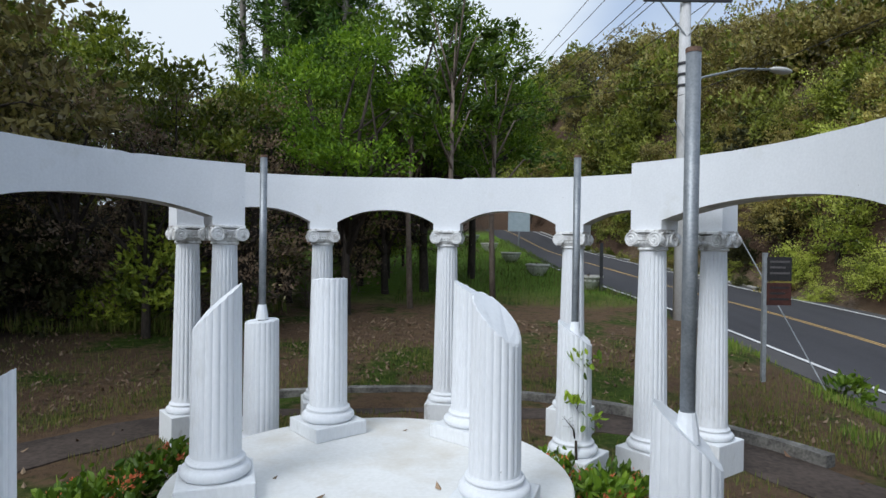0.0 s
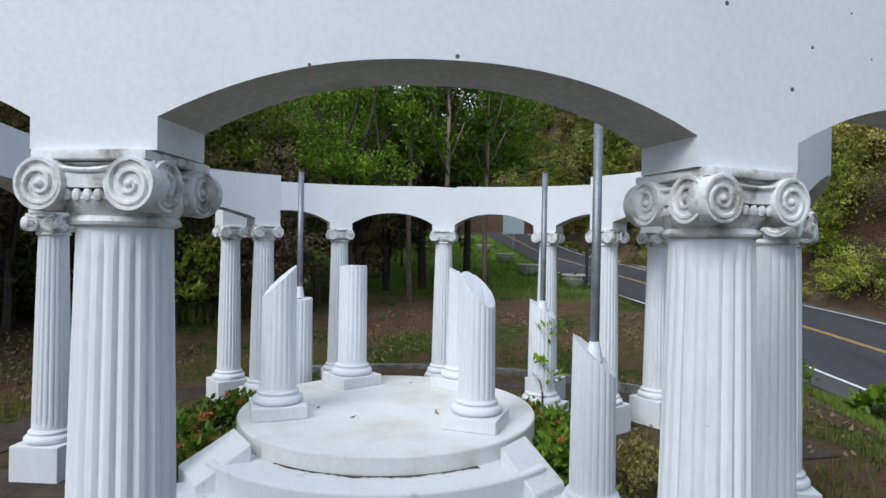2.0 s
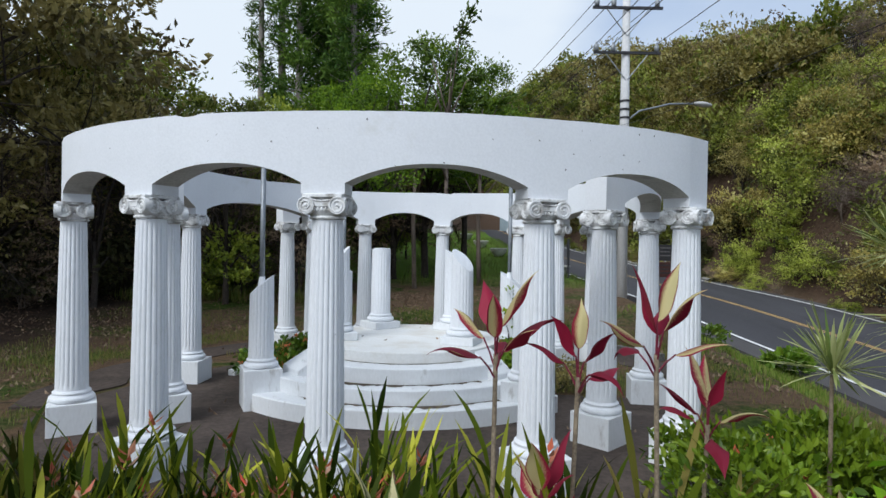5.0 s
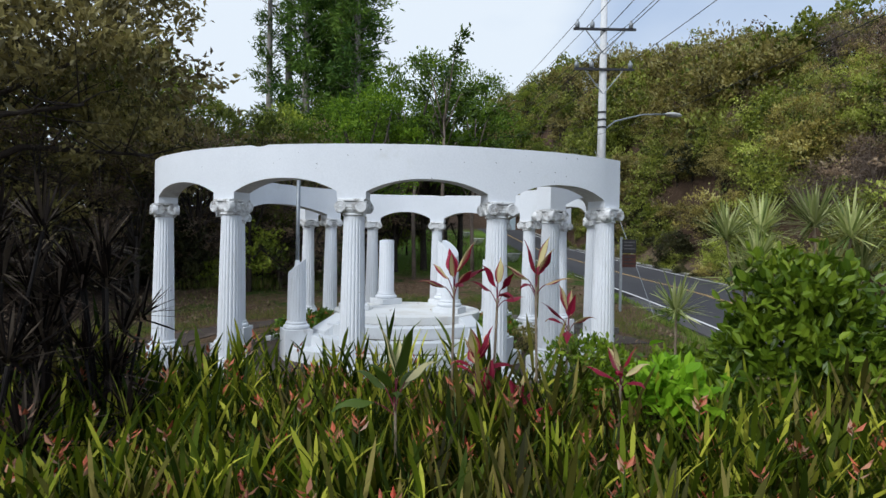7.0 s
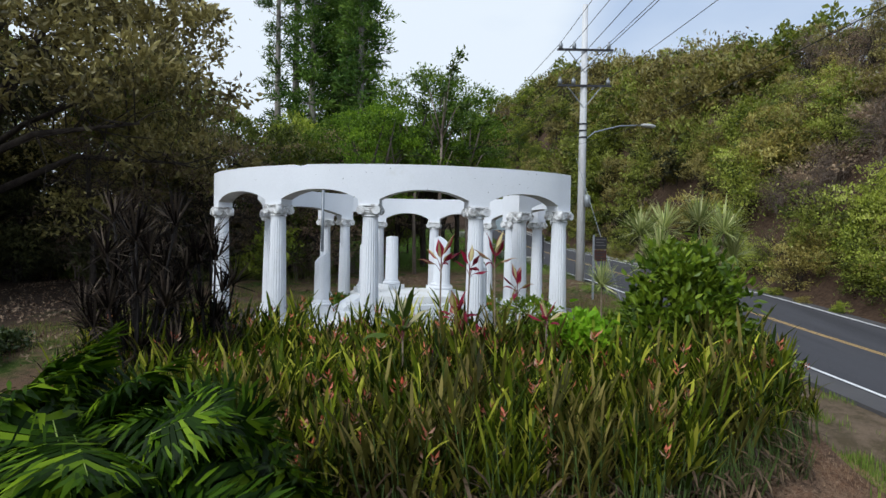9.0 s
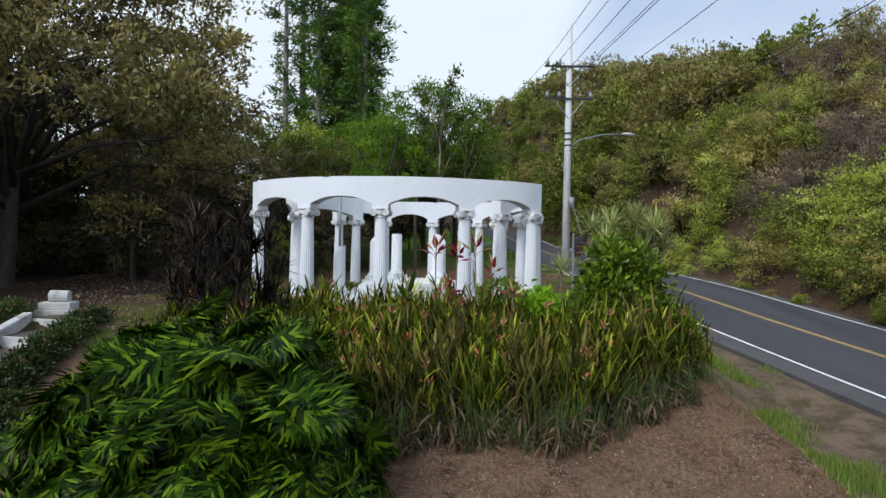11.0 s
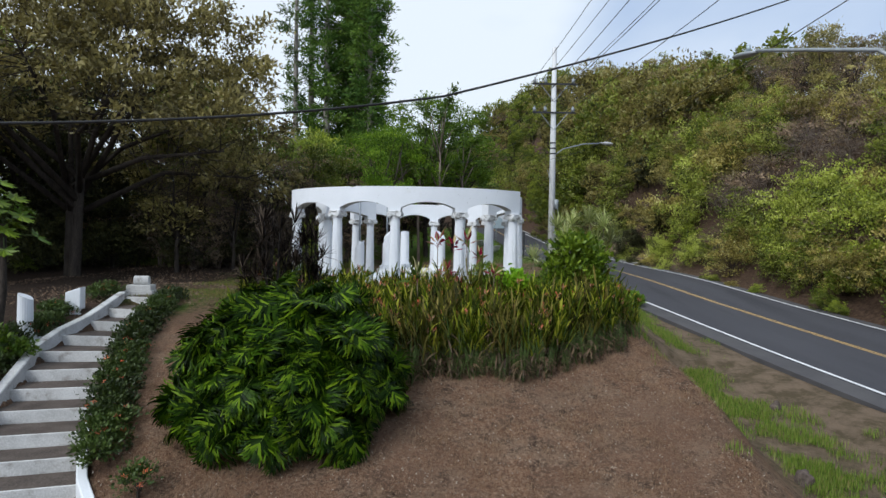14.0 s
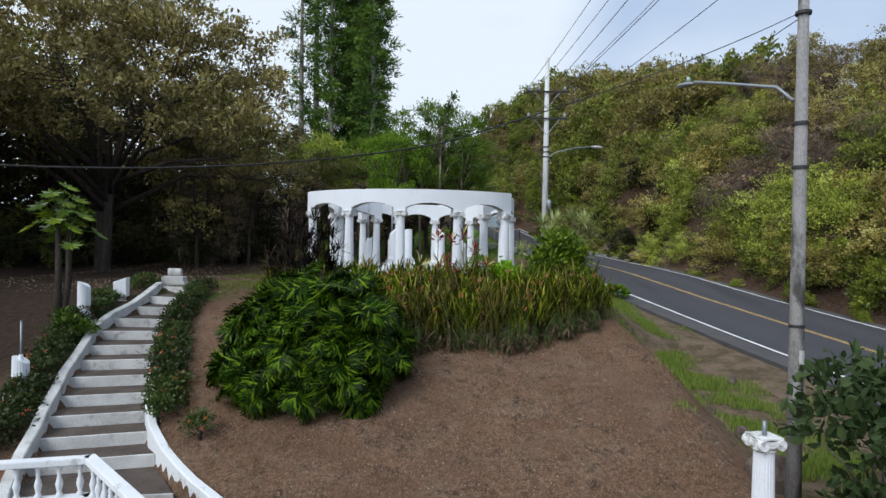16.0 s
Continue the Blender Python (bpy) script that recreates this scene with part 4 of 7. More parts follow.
def wing(side):
    """Sloping parapet beside the steps."""
    bm = bmesh.new()
    if side > 0:
        pts = [(0.55, 7.20, DZ - 0.004), (0.80, 7.54, DZ - 0.004), (1.08, 7.20, 0.53), (0.80, 6.93, 0.53)]
    else:
        pts = [(-1.46, 7.20, DZ - 0.004), (-1.74, 7.62, DZ - 0.004), (-2.16, 7.46, 0.53), (-1.84, 7.02, 0.53)]
    top = [bm.verts.new(p) for p in pts]
    low = [bm.verts.new((p[0], p[1], -0.1)) for p in pts]
    bm.faces.new(top)
    for k in range(4):
        bm.faces.new((low[k], low[(k + 1) % 4], top[(k + 1) % 4], top[k]))
    bmesh.ops.recalc_face_normals(bm, faces=bm.faces)
    bmesh.ops.bevel(bm, geom=bm.edges[:], offset=0.01, segments=1, affect="EDGES")
    part("wing_wall", bm, PAINT_STEP, dais, "sloping white parapet beside the steps")


wing(-1)
wing(1)


def broken_column(x, y, z, turn, ped_h, top_hi, top_lo, cut_angle, pole=None, round_top=0.0, label="", pipe=0.034):
    """A stump with a slanting broken top, on a plinth; pole: the height of its pipe's end."""
    c = thing("broken_column", pose(x, y, z, 0, 0, turn), label, "broken column", "broken columns round the dais")
    w = 0.50
    bm = bmesh.new()
    box(bm, -w / 2, w / 2, -w / 2, w / 2, -0.12 if ped_h > 0.3 else 0, ped_h, 0.012)
    part("plinth", bm, PAINT_STEP, c)
    part("base", base_mesh(ped_h, 0.172), PAINT_COLUMN, c)
    ca = radians(cut_angle - turn)
    hi, lo = top_hi - z, top_lo - z

    def cut(px, py):
        s = (px * math.cos(ca) + py * math.sin(ca)) / 0.16
        h = (hi + lo) / 2 + (hi - lo) / 2 * s
        return h - round_top * 0.25 * (math.hypot(px, py) / 0.16) ** 4 - 0.03 * max(0.0, -s) ** 2 * (hi - lo > 0.1)
    part("shaft", shaft_mesh("broken_shaft", ped_h + 0.125, hi, 0.168, 0.158, 20, cut), PAINT_COLUMN, c, "fluted white stump with a slanting top")
    if pole:
        bm = bmesh.new()
        tube(bm, [(0.0, 0.0, lo - 0.25), (0.0, 0.0, pole - z - 0.02)], pipe, 12)
        p = part("pole", bm, STEEL, c, "grey galvanised pipe", True)
        bm = bmesh.new()
        tube(bm, [(0.0, 0.0, pole - z - 0.022), (0.0, 0.0, pole - z)], pipe + 0.002, 12)
        part("cap", bm, RUST, p, "rusty pipe end")
        bm = bmesh.new()
        tube(bm, [(0, 0, (hi + lo) / 2 - 0.05), (0, 0, (hi + lo) / 2 + 0.09)], [0.06, 0.038], 12)
        part("collar", bm, PAINT, p, "white-painted mortar collar")
    return c


broken_column(-1.48, 8.05, DZ, 20, 0.12, 2.26, 1.97, 20, round_top=0.15, label="white broken column with a slanting top on the dais")
broken_column(-0.97, 9.36, DZ, 40, 0.12, 2.26, 2.22, 300, round_top=0.3, label="white broken column with a rounded top at the dais rim")
broken_column(0.39, 7.80, DZ, -20, 0.12, 2.25, 1.95, 142, round_top=0.2, label="tall white broken column at the dais edge")
broken_column(0.30, 9.28, DZ, -40, 0.12, 2.19, 2.0, 170, label="white broken column behind another on the dais")
broken_column(-2.37, 7.12, 0, 25, 0.56, 1.82, 1.58, 15, 3.47, label="white broken column with a grey pipe beside the steps")
broken_column(1.19, 6.78, 0, -25, 0.52, 1.79, 1.52, 160, 3.43, label="white broken column with a tall pipe by the steps")
broken_column(-1.68, 9.72, 0, 40, 0.56, 1.83, 1.80, 20, 3.33, round_top=0.3, label="round-topped broken column with a pipe behind the dais")
broken_column(1.30, 9.66, 0, -40, 0.56, 1.80, 1.60, 160, 3.36, label="white broken column with a climbing vine and a pipe")


# ---------------------------------------------------------------- trees and plants
def crown_mesh(name, seed, blobs, leaves, leaf, mat, clump=0.45, per=34, upward=0.35, hang=0.0, hollow=0.55, oval=False):
    """A crown of many small leaves in uneven clumps over several lobes. blobs: (x, y, z, rx, ry, rz)."""
    g = np.random.default_rng(seed)
    blobs = np.array(blobs, float)
    vol = (blobs[:, 3] * blobs[:, 4] * blobs[:, 5]) ** (2 / 3)
    n_clump = max(4, leaves // per)
    which = g.choice(len(blobs), n_clump, p=vol / vol.sum())
    d = g.normal(size=(n_clump, 3))
    d /= np.linalg.norm(d, axis=1, keepdims=True)
    d[:, 2] = np.where(d[:, 2] < -0.5, -d[:, 2], d[:, 2])
    rad = hollow + (1.08 - hollow) * g.random(n_clump) ** 0.6
    c = blobs[which, :3] + d * blobs[which, 3:] * rad[:, None]
    size = clump * (0.6 + 0.8 * g.random(n_clump))
    idx = np.repeat(np.arange(n_clump), per)
    p = c[idx] + g.normal(size=(len(idx), 3)) * size[idx, None] * np.array([1, 1, 0.55]) * 0.6
    out = d[idx] + g.normal(size=(len(idx), 3)) * 0.9
    out[:, 2] += upward - hang
    side = g.normal(size=(len(idx), 3))
    side[:, 2] *= 0.5
    ln = leaf * (0.6 + 0.8 * g.random(len(idx)))
    # random tone per clump; light from above is put into upper outer clumps
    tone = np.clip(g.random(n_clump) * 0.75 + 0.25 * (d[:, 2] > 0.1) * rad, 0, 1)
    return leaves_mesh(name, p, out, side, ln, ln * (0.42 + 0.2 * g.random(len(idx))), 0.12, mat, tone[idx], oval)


def limbs_mesh(name, seed, blobs, height, radius, mat, twigs=40, lean=(0, 0), stems=1, reach=1.0):
    """Trunk, limbs to each lobe and bare twigs."""
    rnd = random.Random(seed)
    bm = bmesh.new()
    for s in range(stems):
        ox, oy = ((rnd.random() - 0.5) * radius * 3, (rnd.random() - 0.5) * radius * 3) if stems > 1 else (0, 0)
        fork = Vector((lean[0] * 0.5 + ox * 2, lean[1] * 0.5 + oy * 2, height * (0.38 + 0.12 * rnd.random())))
        rs = radius / math.sqrt(stems)
        base = Vector((ox, oy, -0.4))
        mid = base.lerp(fork, 0.5) + Vector(((rnd.random() - 0.5) * 0.3, (rnd.random() - 0.5) * 0.3, 0)) * height * 0.06
        tube(bm, [base, base + Vector((0, 0, 0.5)), mid, fork], [rs * 1.4, rs, rs * 0.85, rs * 0.7], 9)
        for b in blobs[s::stems]:
            end = Vector(b[:3]) + Vector((rnd.gauss(0, 0.2), rnd.gauss(0, 0.2), rnd.gauss(0, 0.2))) * b[3]
            m1 = fork.lerp(end, 0.45) + Vector((rnd.gauss(0, 0.12), rnd.gauss(0, 0.12), 0.05)) * (end - fork).length
            start = base.lerp(fork, 0.55 + 0.45 * rnd.random())
            tube(bm, [start, m1, end], [rs * 0.55, rs * 0.36, rs * 0.12], 6)
            for k in range(max(1, twigs // max(1, len(blobs)))):
                o = m1.lerp(end, rnd.random())
                d = Vector((rnd.gauss(0, 1), rnd.gauss(0, 1), rnd.gauss(0.25, 0.7))).normalized() * b[3] * (0.5 + 0.7 * rnd.random()) * reach
                q = o + d * 0.5 + Vector((rnd.gauss(0, 0.08), rnd.gauss(0, 0.08), rnd.gauss(0, 0.08))) * b[3]
                tube(bm, [o, q, o + d], [rs * 0.11, rs * 0.07, rs * 0.02], 3)
    return mesh_from(bm, name, True)


def tree(name, m, label, crown, trunk, bark, group="", category="tree"):
    t = thing(name, m, label, category, group)
    part("trunk", trunk, bark, t)
    part("crown", crown, None, t)
    return t


def lobes(seed, n, spread, z0, z1, size):
    rnd = random.Random(seed)
    out = []
    for k in range(n):
        a, r = rnd.random() * 2 * math.pi, spread * math.sqrt(rnd.random())
        z = z0 + (z1 - z0) * (k + 0.5) / n
        s = size * (0.7 + 0.6 * rnd.random())
        taper = 1 - 0.45 * ((z - z0) / max(0.1, z1 - z0)) ** 2
        out.append((r * math.cos(a) * taper, r * math.sin(a) * taper, z, s, s, s * 0.75))
    return out


# broadleaf trees of the wood: a few grown forms, set out with turns and sizes of their own
FORMS = []
for k, (mat, n, spread, z0, z1, size, leaf, count) in enumerate((
        (LEAF_FOREST, 13, 2.6, 1.6, 9.0, 1.4, 0.23, 8500),
        (LEAF_WOOD, 12, 2.4, 1.4, 8.0, 1.25, 0.16, 12000),
        (LEAF_OLIVE, 12, 2.6, 1.6, 8.6, 1.3, 0.20, 8000),
        (LEAF_BROWN, 12, 2.6, 1.2, 7.6, 1.3, 0.15, 2400),
        (LEAF_FOREST, 15, 3.2, 2.0, 11.5, 1.6, 0.30, 7500),
        (LEAF_WOOD, 22, 3.4, 3.9, 9.8, 0.85, 0.15, 11500),
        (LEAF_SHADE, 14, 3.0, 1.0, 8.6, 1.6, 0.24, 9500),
        (LEAF_OLIVE, 9, 1.5, 0.9, 3.6, 0.85, 0.12, 3400),
        (LEAF_BANK, 9, 1.6, 0.7, 3.2, 0.85, 0.12, 3400),
        (LEAF_BROWN, 9, 1.6, 0.9, 3.8, 0.85, 0.11, 700))):
    lb = lobes(40 + k, n, spread, z0, z1, size)
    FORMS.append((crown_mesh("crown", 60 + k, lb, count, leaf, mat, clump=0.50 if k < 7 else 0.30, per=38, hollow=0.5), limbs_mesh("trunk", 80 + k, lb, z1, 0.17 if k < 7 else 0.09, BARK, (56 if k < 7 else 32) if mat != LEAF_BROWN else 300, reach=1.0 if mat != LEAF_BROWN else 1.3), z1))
LABELS = ("leafy dark green broadleaf tree in the wood", "bright green young tree with feathery foliage", "olive-yellow tree in dry season leaf", "half-bare brown tree with dry twigs", "tall dense green tree at the wood's edge", "spreading light green tree with a high open crown", "dark low-branched tree in deep shade", "olive dry-season scrub tree", "yellow-green scrub tree with fine leaves", "half-bare scrub tree with pale tangled twigs")
made = {}


def plant_tree(form, x, y, s=1.0, turn=0.0, sink=0.0):
    crown, trunk, h = FORMS[form]
    m = Matrix.LocRotScale((x, y, ground_z(x, y) - sink), Euler((0, 0, radians(turn))), (1, 1, 1)) @ Matrix.Diagonal((s, s, s, 1))
    bark = BARK_DRY if form == 9 else BARK
    t = tree("forest_tree" if form < 7 else "scrub_tree", m, LABELS[form], crown, trunk, bark, "trees of the wood" if form < 7 else "scrub trees of the bank")
    return t


rnd = random.Random(5)
WOOD = [  # form, x, y, scale
    (5, -2.6, 20.5, 0.76), (0, -6.3, 19.5, 0.66), (5, -3.0, 26.0, 0.8), (5, -3.4, 31.5, 0.8), (3, -4.6, 22.0, 0.8), (1, -5.4, 24.0, 0.88),
    (3, -8.6, 18.0, 0.72), (2, -11.5, 17.0, 0.95), (0, -13.5, 20.0, 1.0), (3, -8.0, 22.5, 0.8), (0, -11.0, 25.0, 0.78), (2, -15.5, 18.5, 0.95),
    (4, -4.6, 34.0, 0.68), (0, -6.0, 29.0, 0.8), (5, -4.0, 38.0, 0.85), (4, -8.5, 31.0, 0.72), (4, -14.0, 30.0, 0.8), (6, -18.0, 20.0, 1.1), (6, -21.0, 17.0, 1.1),
    (4, -20.0, 34.0, 1.0), (0, -26.0, 26.0, 1.1), (4, -4.5, 42.0, 0.72), (5, -4.6, 48.0, 0.9), (5, 0.35, 27.0, 0.84), (3, -1.9, 24.2, 0.78), (3, 0.3, 30.5, 0.85), (0, -2.2, 28.5, 0.45), (6, -3.4, 29.5, 0.5), (0, -1.9, 33.0, 0.42), (4, -12.0, 40.0, 0.76), (4, -5.0, 56.0, 0.8), (0, -8.0, 52.0, 0.95),
    (4, -24.0, 42.0, 1.2), (4, -32.0, 34.0, 1.3), (6, -30.0, 16.0, 1.2), (6, -25.0, 13.0, 1.05), (4, -5.0, 70.0, 0.85), (4, -7.0, 78.0, 1.0), (4, -17.0, 60.0, 0.85),
    (3, -6.4, 17.0, 0.6), (3, -12.0, 14.8, 0.7), (6, -16.5, 17.5, 0.6), (3, -4.6, 18.2, 0.55), (3, -9.8, 16.0, 0.6), (2, -12.5, 19.5, 0.8), (6, -22.5, 22.0, 1.0), (6, -27.5, 20.0, 1.2),
    (5, -0.6, 24.8, 1.0), (5, 1.2, 28.5, 1.0),
    (3, -5.6, 20.6, 0.7), (3, -3.2, 23.4, 0.6), (3, -7.4, 19.6, 0.72), (2, -10.6, 20.4, 0.75), (2, -7.0, 25.5, 0.75),
]
for form, x, y, s in WOOD:
    plant_tree(form, x, y, s, rnd.random() * 360, 0.1)

# big dark spreading tree by the stairs
lb = [(0, 0, 7.5, 3.2, 3.2, 2.2), (3.2, -1.0, 6.6, 2.8, 2.8, 2.0), (5.2, 0.8, 5.6, 2.4, 2.4, 1.9), (-3.0, -1.0, 6.8, 2.8, 2.8, 2.0), (1.0, -3.4, 6.2, 2.8, 2.6, 2.0), (3.6, -3.2, 4.8, 2.2, 2.2, 1.5), (-1.0, 3.0, 7.5, 3.0, 3.0, 2.0),
      (2.0, 2.5, 8.8, 2.6, 2.6, 1.7), (-5.0, -2.4, 5.6, 2.6, 2.6, 1.8), (-1.6, -4.6, 5.0, 2.4, 2.2, 1.6), (4.6, 2.4, 7.4, 2.4, 2.4, 1.7), (0.8, 0.5, 10.2, 2.8, 2.8, 1.6), (6.2, -1.6, 4.2, 1.8, 1.8, 1.4), (-6.8, 0.5, 6.5, 2.4, 2.4, 1.8), (6.0, 1.8, 3.4, 1.8, 1.8, 1.2)]
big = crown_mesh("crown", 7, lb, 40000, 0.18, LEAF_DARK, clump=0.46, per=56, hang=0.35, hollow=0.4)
bigw = limbs_mesh("trunk", 8, lb, 7.5, 0.30, BARK, 300, stems=2)
tree("spreading_tree", pose(-15.6, 12.5, ground_z(-15.6, 12.5), 0, 0, 0) @ Matrix.Diagonal((1.18, 1.18, 1.38, 1)), "big dark spreading tree over the top of the stairs", big, bigw, BARK)
tree("spreading_tree", pose(-25, 10, ground_z(-25, 10), 0, 0, 140) @ Matrix.Diagonal((1.2, 1.2, 1.3, 1)), "big dark spreading tree shading the lawn", big, bigw, BARK)
# extra tree added beyond the left of the view, to shade lawn and stairs
tree("spreading_tree", pose(-23.5, 1.5, ground_z(-23.5, 1.5), 0, 0, 250) @ Matrix.Diagonal((1.2, 1.2, 1.25, 1)), "added spreading tree off to the side, shading the stairs", big, bigw, BARK)


# tall pines behind
def pine_form(seed, height, radius, boughs):
    """Crown and trunk of a pine: boughs that bear tufts of needles towards their ends, with gaps between them."""
    g = np.random.default_rng(seed)
    bm = bmesh.new()
    r = 0.012 * height
    tube(bm, [(0, 0, -0.5), (0.1, 0, height * 0.3), (0, 0.1, height * 0.7), (0, 0, height)], [r, r * 0.8, r * 0.45, r * 0.08], 8)
    c, tone, out = [], [], []
    for k in range(boughs):
        t = 0.22 + 0.78 * (k + g.random()) / boughs
        z, az = height * t, k * 2.4 + g.normal() * 0.5
        ln = radius * (0.35 + 0.65 * g.random() ** 0.7) * min(1.0, (1.04 - t) * 3.2) ** 0.7 * (0.75 + 0.5 * (0.5 + 0.5 * noise.noise(Vector((math.cos(az), math.sin(az), z * 0.25 + seed)))))
        rise = ln * (0.05 + 0.45 * t + 0.15 * g.normal())
        end = np.array([ln * math.cos(az), ln * math.sin(az), z + rise])
        tube(bm, [(0, 0, z), tuple((end + [0, 0, z]) / 2 * [1, 1, 1] - [0, 0, 0.15 * ln]), tuple(end)], [0.06, 0.04, 0.012], 4)
        young = g.random()
        for q in range(3 + int(3 * ln / radius)):
            u = 1.0 - 0.62 * g.random() ** 1.3
            p = np.array([0, 0, z]) * (1 - u) + end * u + g.normal(size=3) * [0.22, 0.22, 0.16]
            c.append(p), tone.append(0.7 * young + 0.3 * g.random()), out.append([math.cos(az), math.sin(az), 0.35])
    c, tone, out = np.array(c), np.array(tone), np.array(out)
    per = 20
    idx = np.repeat(np.arange(len(c)), per)
    p = c[idx] + g.normal(size=(len(idx), 3)) * np.array([0.30, 0.30, 0.17])
    d = out[idx] + g.normal(size=(len(idx), 3)) * 0.9
    ln = 0.5 * (0.6 + 0.8 * g.random(len(idx)))
    return leaves_mesh("crown", p, d, g.normal(size=(len(idx), 3)), ln, ln * 0.22, 0.2, LEAF_PINE, tone[idx]), mesh_from(bm, "trunk", True)


for x, y, h, r, n, s in ((-11.3, 46, 33, 2.2, 150, 1), (-8.8, 48, 37, 2.9, 210, 2), (-6.9, 45, 32, 2.2, 160, 3), (-9.9, 50, 38, 2.3, 150, 5), (-7.7, 50, 36, 2.2, 150, 6), (-14.6, 47, 31, 1.6, 46, 4), (-13.5, 49, 36, 0.9, 26, 7)):
    crown, trunk = pine_form(s, h, r, n)
    tree("pine", pose(x, y, ground_z(x, y)), "tall dark slender pine rising above the wood" if n > 60 else "thin ragged pine with sparse tufts", crown, trunk, BARK_PALE, "pines")

# thin tree with feathery sprays behind the colonnade
def feathery_tree(seed, height, boughs):
    """Thin stems that fork into arching boughs, each feathered with leaves along its outer half."""
    g = np.random.default_rng(seed)
    bm = bmesh.new()
    p, out, tone = [], [], []
    tube(bm, [(0, 0, -0.4), (0.1, 0, height * 0.3), (0, 0, height * 0.62)], [0.10, 0.08, 0.05], 8)
    for k in range(boughs):
        az = k * 2.4 + g.normal() * 0.3
        t = 0.45 + 0.5 * (k + 0.5) / boughs
        foot = np.array([0, 0, height * min(0.6, t * 0.75)])
        reach = height * (0.10 + 0.13 * g.random())
        tip = np.array([reach * math.cos(az), reach * math.sin(az) * 0.6, height * t * (0.92 + 0.16 * g.random())])
        knee = foot * 0.45 + tip * 0.55 + np.array([0, 0, height * 0.05])
        end = tip + np.array([math.cos(az), math.sin(az) * 0.6, -0.15]) * reach * 0.35
        tube(bm, [tuple(foot), tuple(knee), tuple(tip), tuple(end)], [0.035, 0.025, 0.014, 0.005], 5)
        for q in range(15):
            u = 0.15 + 0.85 * q / 14
            c = knee * (1 - u) + tip * u if u < 0.75 else tip * (1 - (u - 0.75) / 0.25) + end * (u - 0.75) / 0.25
            young = g.random()
            for w in range(9):
                p.append(c + g.normal(size=3) * 0.13), out.append([math.cos(az) + g.normal() * 0.7, math.sin(az) + g.normal() * 0.7, 0.3 + g.normal() * 0.6]), tone.append(young)
    n = len(p)
    ln = 0.21 * (0.6 + 0.8 * g.random(n))
    crown = leaves_mesh("crown", np.array(p), np.array(out), g.normal(size=(n, 3)), ln, ln * 0.45, 0.15, LEAF_BRIGHT, np.array(tone))
    return crown, mesh_from(bm, "trunk", True)


for x, y, h, k, sd in ((0.25, 20.5, 10.4, 11, 31), (-0.9, 21.5, 8.6, 10, 32), (1.6, 22.5, 8.4, 9, 33)):
    crown, trunk = feathery_tree(sd, h, k)
    tree("slender_tree", pose(x, y, ground_z(x, y), 0, 0, 50 * sd), "slender tree with open feathery sprays against the sky", crown, trunk, BARK_DRY, "slender trees behind the colonnade")


# shrubs: bank of the road cutting, undergrowth of the wood
SHRUBS = []
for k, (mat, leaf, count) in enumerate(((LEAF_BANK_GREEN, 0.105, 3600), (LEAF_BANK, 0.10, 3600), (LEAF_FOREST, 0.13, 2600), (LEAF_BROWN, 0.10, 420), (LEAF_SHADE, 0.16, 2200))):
    lb = lobes(120 + k, 8, 1.0, 0.25, 1.7, 0.75)
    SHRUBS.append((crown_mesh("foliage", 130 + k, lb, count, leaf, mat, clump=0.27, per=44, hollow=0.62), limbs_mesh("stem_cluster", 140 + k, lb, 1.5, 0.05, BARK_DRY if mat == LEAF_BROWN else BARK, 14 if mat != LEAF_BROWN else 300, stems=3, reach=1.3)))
SHRUB_LABEL = ("bright green scrub bush", "olive dry-season scrub bush", "dark green scrub bush", "leafless brown thicket of twigs", "dark shaded scrub bush")


FAR_SCRUB = []


def shrub(form, x, y, s, turn, where, group, tilt=(0, 0), z=None):
    f, st = SHRUBS[form]
    m = Matrix.LocRotScale((x, y, (ground_z(x, y) if z is None else z) - 0.1), Euler((tilt[0], tilt[1], radians(turn))), (1, 1, 1)) @ Matrix.Diagonal((s, s, s, 1))
    if y > 40:                            # too far to tell apart: joined below
        FAR_SCRUB.append((form, m))
        return
    t = thing("scrub_bush", m, SHRUB_LABEL[form] + " " + where, "bush", group)
    part("foliage", f, None, t)
    part("stem_cluster", st, BARK_DRY if form == 3 else BARK, t)


def bare_pocket(y, off):
    """The steep slip of brown twigs where the green scrub is missing."""
    return ((y - 22.5) / 7.0) ** 2 + ((off - 4.2) / 2.9) ** 2 + 0.7 * noise.noise(Vector((y * 0.5, off * 0.7, 1))) < 1.0


